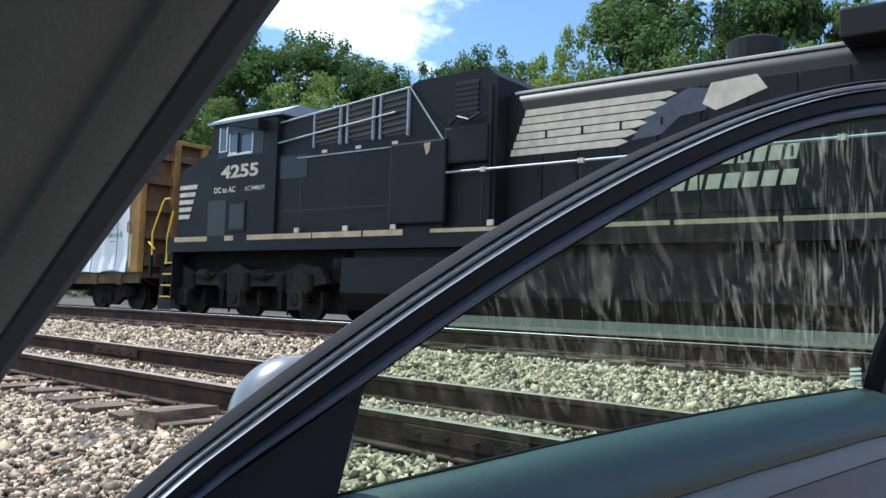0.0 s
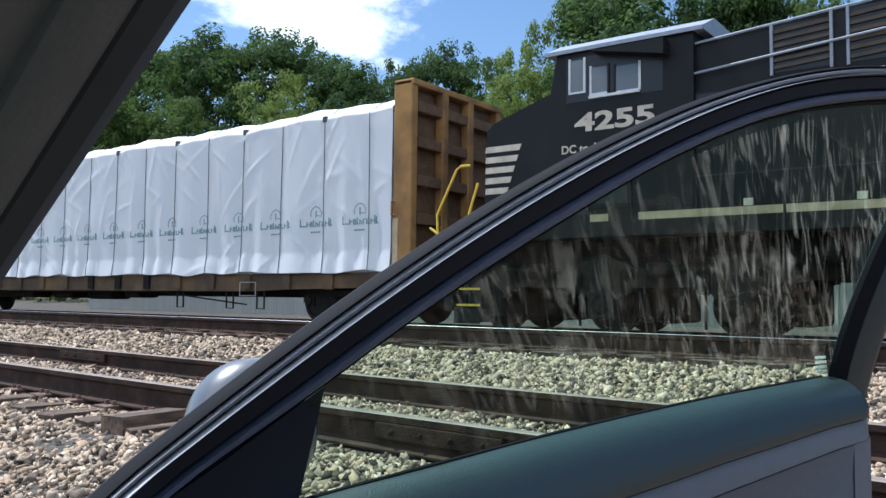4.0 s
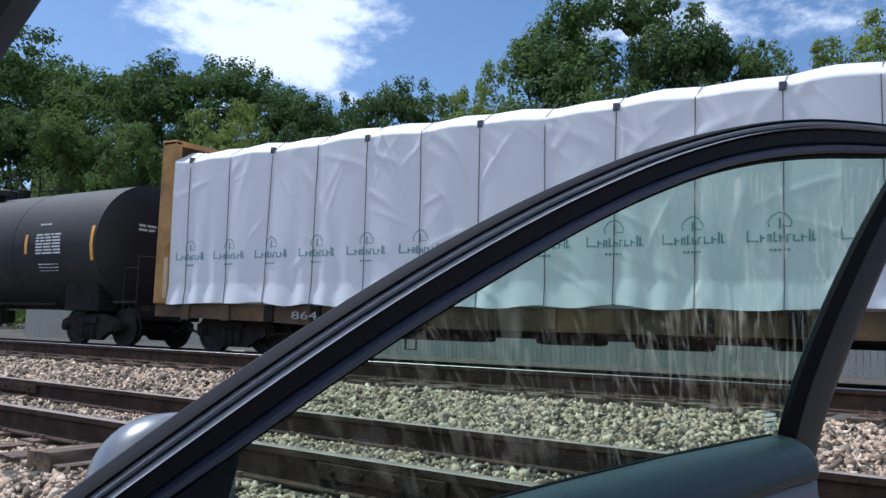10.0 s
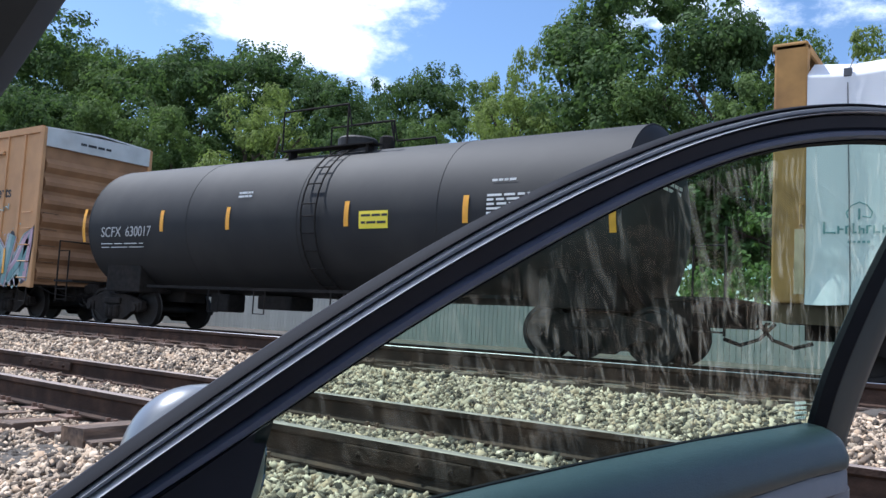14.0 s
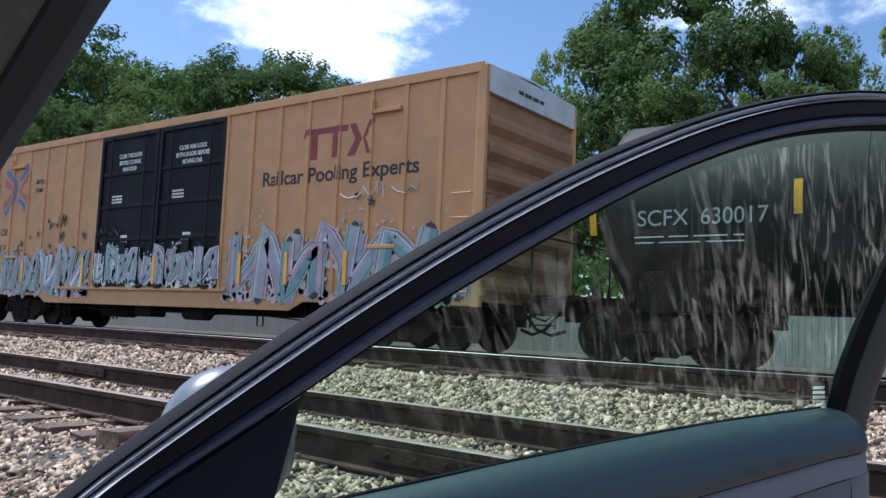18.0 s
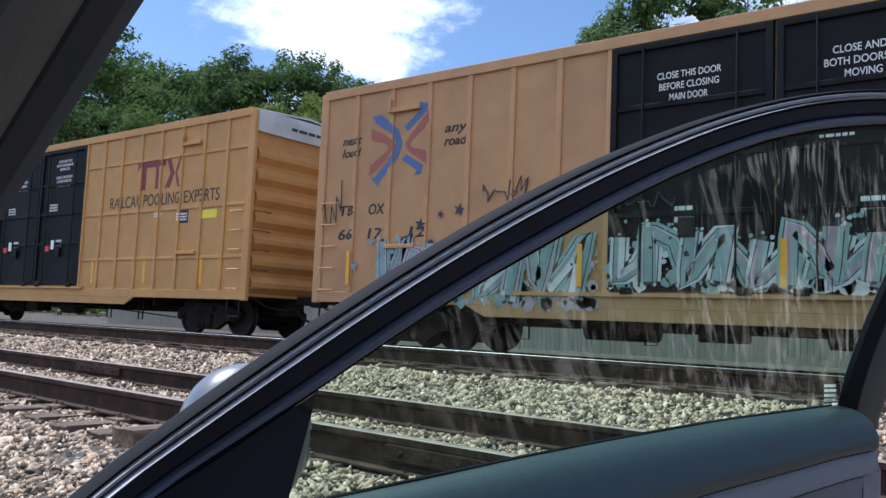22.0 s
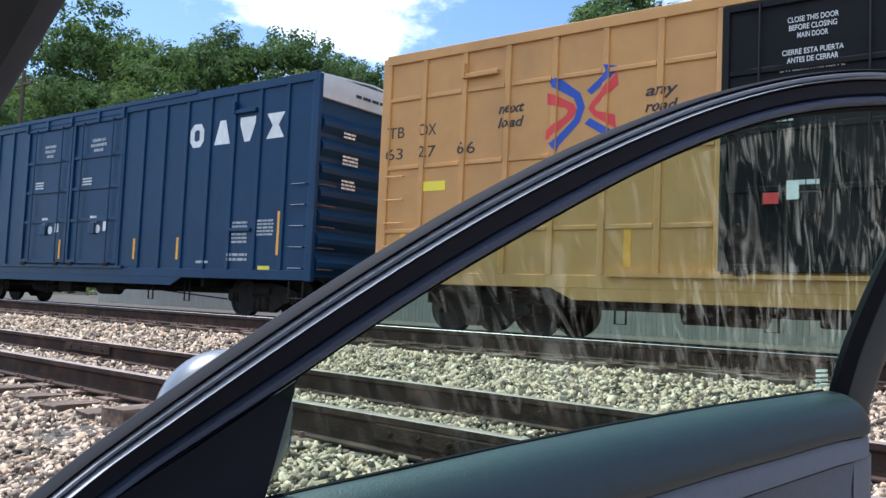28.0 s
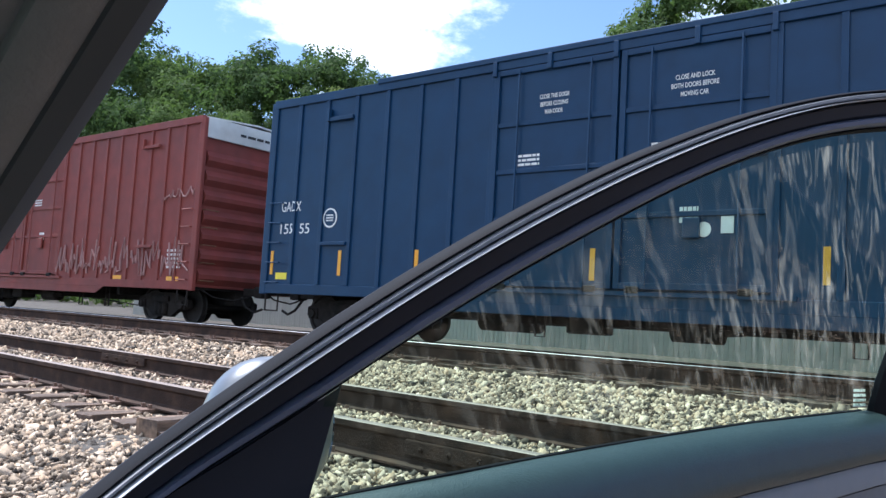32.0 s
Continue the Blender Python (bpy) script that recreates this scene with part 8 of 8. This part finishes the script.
# seam lines: round the release, over and behind the insert, round the pull handle
for pts_, off_ in (([(0.020, 0.262), (0.034, 0.300), (0.050, 0.319), (0.088, 0.345), (0.143, 0.361), (0.233, 0.378)], 0.0615), ([(0.233, 0.378), (0.342, 0.397), (0.427, 0.406), (0.507, 0.415), (0.620, 0.427), (0.746, 0.440), (0.786, 0.443)], 0.0580), ([(0.786, 0.443), (0.7865, 0.341), (0.7865, 0.262), (0.7865, 0.236)], 0.0555), ([(0.229, 0.378), (0.236, 0.350), (0.243, 0.318), (0.262, 0.285), (0.312, 0.248)], 0.0620)):
    bm = bmesh.new()
    tube(bm, [(a_, -off_, b_) for a_, b_ in fine_line(pts_)], 0.0007, 6)
    part("seam", bm, M_SEAM, car_door)
# door mirror
bm = bmesh.new()
bmesh.ops.create_uvsphere(bm, u_segments=40, v_segments=24, radius=1.0)
for v in bm.verts:
    x, y, z = v.co
    f = lambda a, e: math.copysign(abs(a) ** e, a)
    v.co = Vector((0.000 + 0.064 * f(x, 0.80), 0.108 + 0.040 * f(y, 0.8), 0.502 + 0.071 * f(z, 0.84) + 0.008 * x))
housing = part("mirror_housing", bm, M_MIRROR, car_door, "silver mirror housing", smooth=True)
bm = bmesh.new()
lathe(bm, [(0.0045, 0.001), (0.0035, 0.034), (-0.004, 0.037)], "x", 32)
for v in bm.verts:
    v.co = Vector((0.0575 + v.co.x, 0.110 + v.co.y * 0.62, 0.503 + v.co.z * 1.05))
part("mirror_glass", bm, M_MIRRORGLASS, car_door, "mirror glass", smooth=True)
boxes("mirror_stalk", M_FRAMEPAINT, car_door, [(-0.09, 0.0, 0.01, 0.12, 0.44, 0.475)], bevel=0.012)

# the car's shell round the camera
E0, E1 = Vector((-0.215, -3.144, 0.708)), Vector((-0.513, -3.133, 0.494))
dirn = (E1 - E0).normalized()
eye0 = Vector((0.02, -3.28, 0.63))
view = ((E0 + E1) / 2 - eye0).normalized()
side = dirn.cross(view).normalized()
if side.z < 0:
    side = -side
view = side.cross(dirn).normalized()
if view.dot((E0 + E1) / 2 - eye0) < 0:
    view = -view


def pillar(name, prof, material, t0=-0.42, t1=0.42):
    bm = bmesh.new()
    mid = (E0 + E1) / 2
    n_ = 14
    rings = [[bm.verts.new(mid + dirn * (t0 + (t1 - t0) * k / n_) + side * a + view * b) for a, b in prof] for k in range(n_ + 1)]
    m = len(prof)
    fs = []
    for r0, r1 in zip(rings, rings[1:]):
        for k in range(m):
            fs.append(bm.faces.new((r0[k], r0[(k + 1) % m], r1[(k + 1) % m], r1[k])))
    fs += [bm.faces.new(rings[0]), bm.faces.new(rings[-1][::-1])]
    bmesh.ops.recalc_face_normals(bm, faces=fs)
    return part(name, bm, material, shell, smooth=True)


pillar("pillar_seal", [(0.0, 0.012), (0.004, 0.0), (0.012, -0.004), (0.020, 0.0), (0.020, 0.03), (0.0, 0.03)], M_LINER)
pillar("pillar_trim", [(0.008, 0.010), (0.011, 0.0), (0.016, -0.006), (0.024, -0.010), (0.030, -0.010), (0.033, -0.007), (0.036, -0.008), (0.046, -0.015), (0.060, -0.020), (0.080, -0.023), (0.100, -0.021), (0.122, -0.012), (0.135, 0.0), (0.135, 0.05), (0.008, 0.05)], M_PILLAR)
def hull(name, pts, y0, y1, bevel, material, label=""):
    """A piece of bodywork from its side outline."""
    bm = bmesh.new()
    prism(bm, pts, y0, y1)
    bmesh.ops.bevel(bm, geom=list(bm.edges), offset=bevel, segments=3, affect="EDGES", profile=0.6)
    return part(name, bm, material, shell, label, smooth=True)


boxes("headlining", M_LINER, shell, [(-0.28, 1.7, -4.6, -3.15, 0.965, 0.985)])
hull("roof", [(-0.30, 0.987), (0.1, 1.03), (0.9, 1.05), (1.5, 1.02), (1.75, 0.96), (1.75, 0.95), (1.5, 0.987)], -4.68, -3.11, 0.01, M_BODY)
boxes("far_side", M_LINER, shell, [(-0.9, 1.7, -4.66, -4.6, -0.45, 0.50)])
for x in (-0.35, 0.72, 1.6):
    boxes("far_pillar", M_LINER, shell, [(x - 0.05, x + 0.05, -4.66, -4.60, 0.50, 0.97)], bevel=0.01)
boxes("far_window", M_GLASS, shell, [(-0.28, 0.66, -4.64, -4.635, 0.50, 0.965)])
boxes("rear_bulkhead", M_LINER, shell, [(1.7, 1.76, -4.6, -3.0, -0.45, 0.90)])
boxes("floor_pan", M_LINER, shell, [(-0.95, 1.7, -4.6, -3.02, -0.50, -0.45)])
boxes("rear_side", M_LINER, shell, [(0.75, 1.7, -3.08, -3.02, -0.45, 0.97)])
hull("dashboard", [(-1.25, -0.45), (-1.25, 0.30), (-1.1, 0.42), (-0.85, 0.42), (-0.72, 0.34), (-0.78, -0.1), (-0.9, -0.45)], -4.6, -3.14, 0.02, M_LINER)
hull("sill", [(-0.95, -0.52), (-0.95, -0.32), (1.7, -0.32), (1.7, -0.52)], -3.10, -2.95, 0.03, M_BODY)
hull("bonnet", [(-2.62, -0.22), (-2.66, 0.02), (-2.55, 0.24), (-2.2, 0.34), (-1.3, 0.43), (-1.26, 0.40), (-1.26, -0.22)], -4.72, -2.98, 0.05, M_BODY)
hull("boot", [(1.77, -0.30), (1.77, 0.88), (2.05, 0.74), (2.35, 0.50), (2.85, 0.46), (2.98, 0.36), (3.02, 0.0), (2.95, -0.30)], -4.70, -3.0, 0.05, M_BODY)
for x in (-1.85, 2.25):
    for y in (-3.12, -4.58):
        bm = bmesh.new()
        lathe(bm, [(-0.10, 0.20), (-0.10, 0.30), (-0.06, 0.325), (0.06, 0.325), (0.10, 0.30), (0.10, 0.20)], "y", 28, (x, y, -0.235))
        part("tyre", bm, M_SEAL, shell)
        bm = bmesh.new()
        lathe(bm, [(-0.08, 0.20), (-0.05, 0.06), (0.05, 0.06), (0.08, 0.20)], "y", 20, (x, y, -0.235))
        part("rim", bm, M_MIRROR, shell)

# ---------------------------------------------------------------- what moves


def motions():
    """The train runs past; its wheels turn with it."""
    times = [i * 0.5 for i in range(65)]
    for e, u in ROLLING:
        walk(e, [(t, pose(u + run(t), YC, ZC)) for t in times])
    # each wheelset turns with the distance run
    steps = [i * 0.15 for i in range(int(32 / 0.15) + 1)] + [32.0]
    for w, x, r in WHEELS:
        walk(w, [(t, pose(x, 0, r, 0, math.degrees(run(t) / r), 0)) for t in steps])


motions()
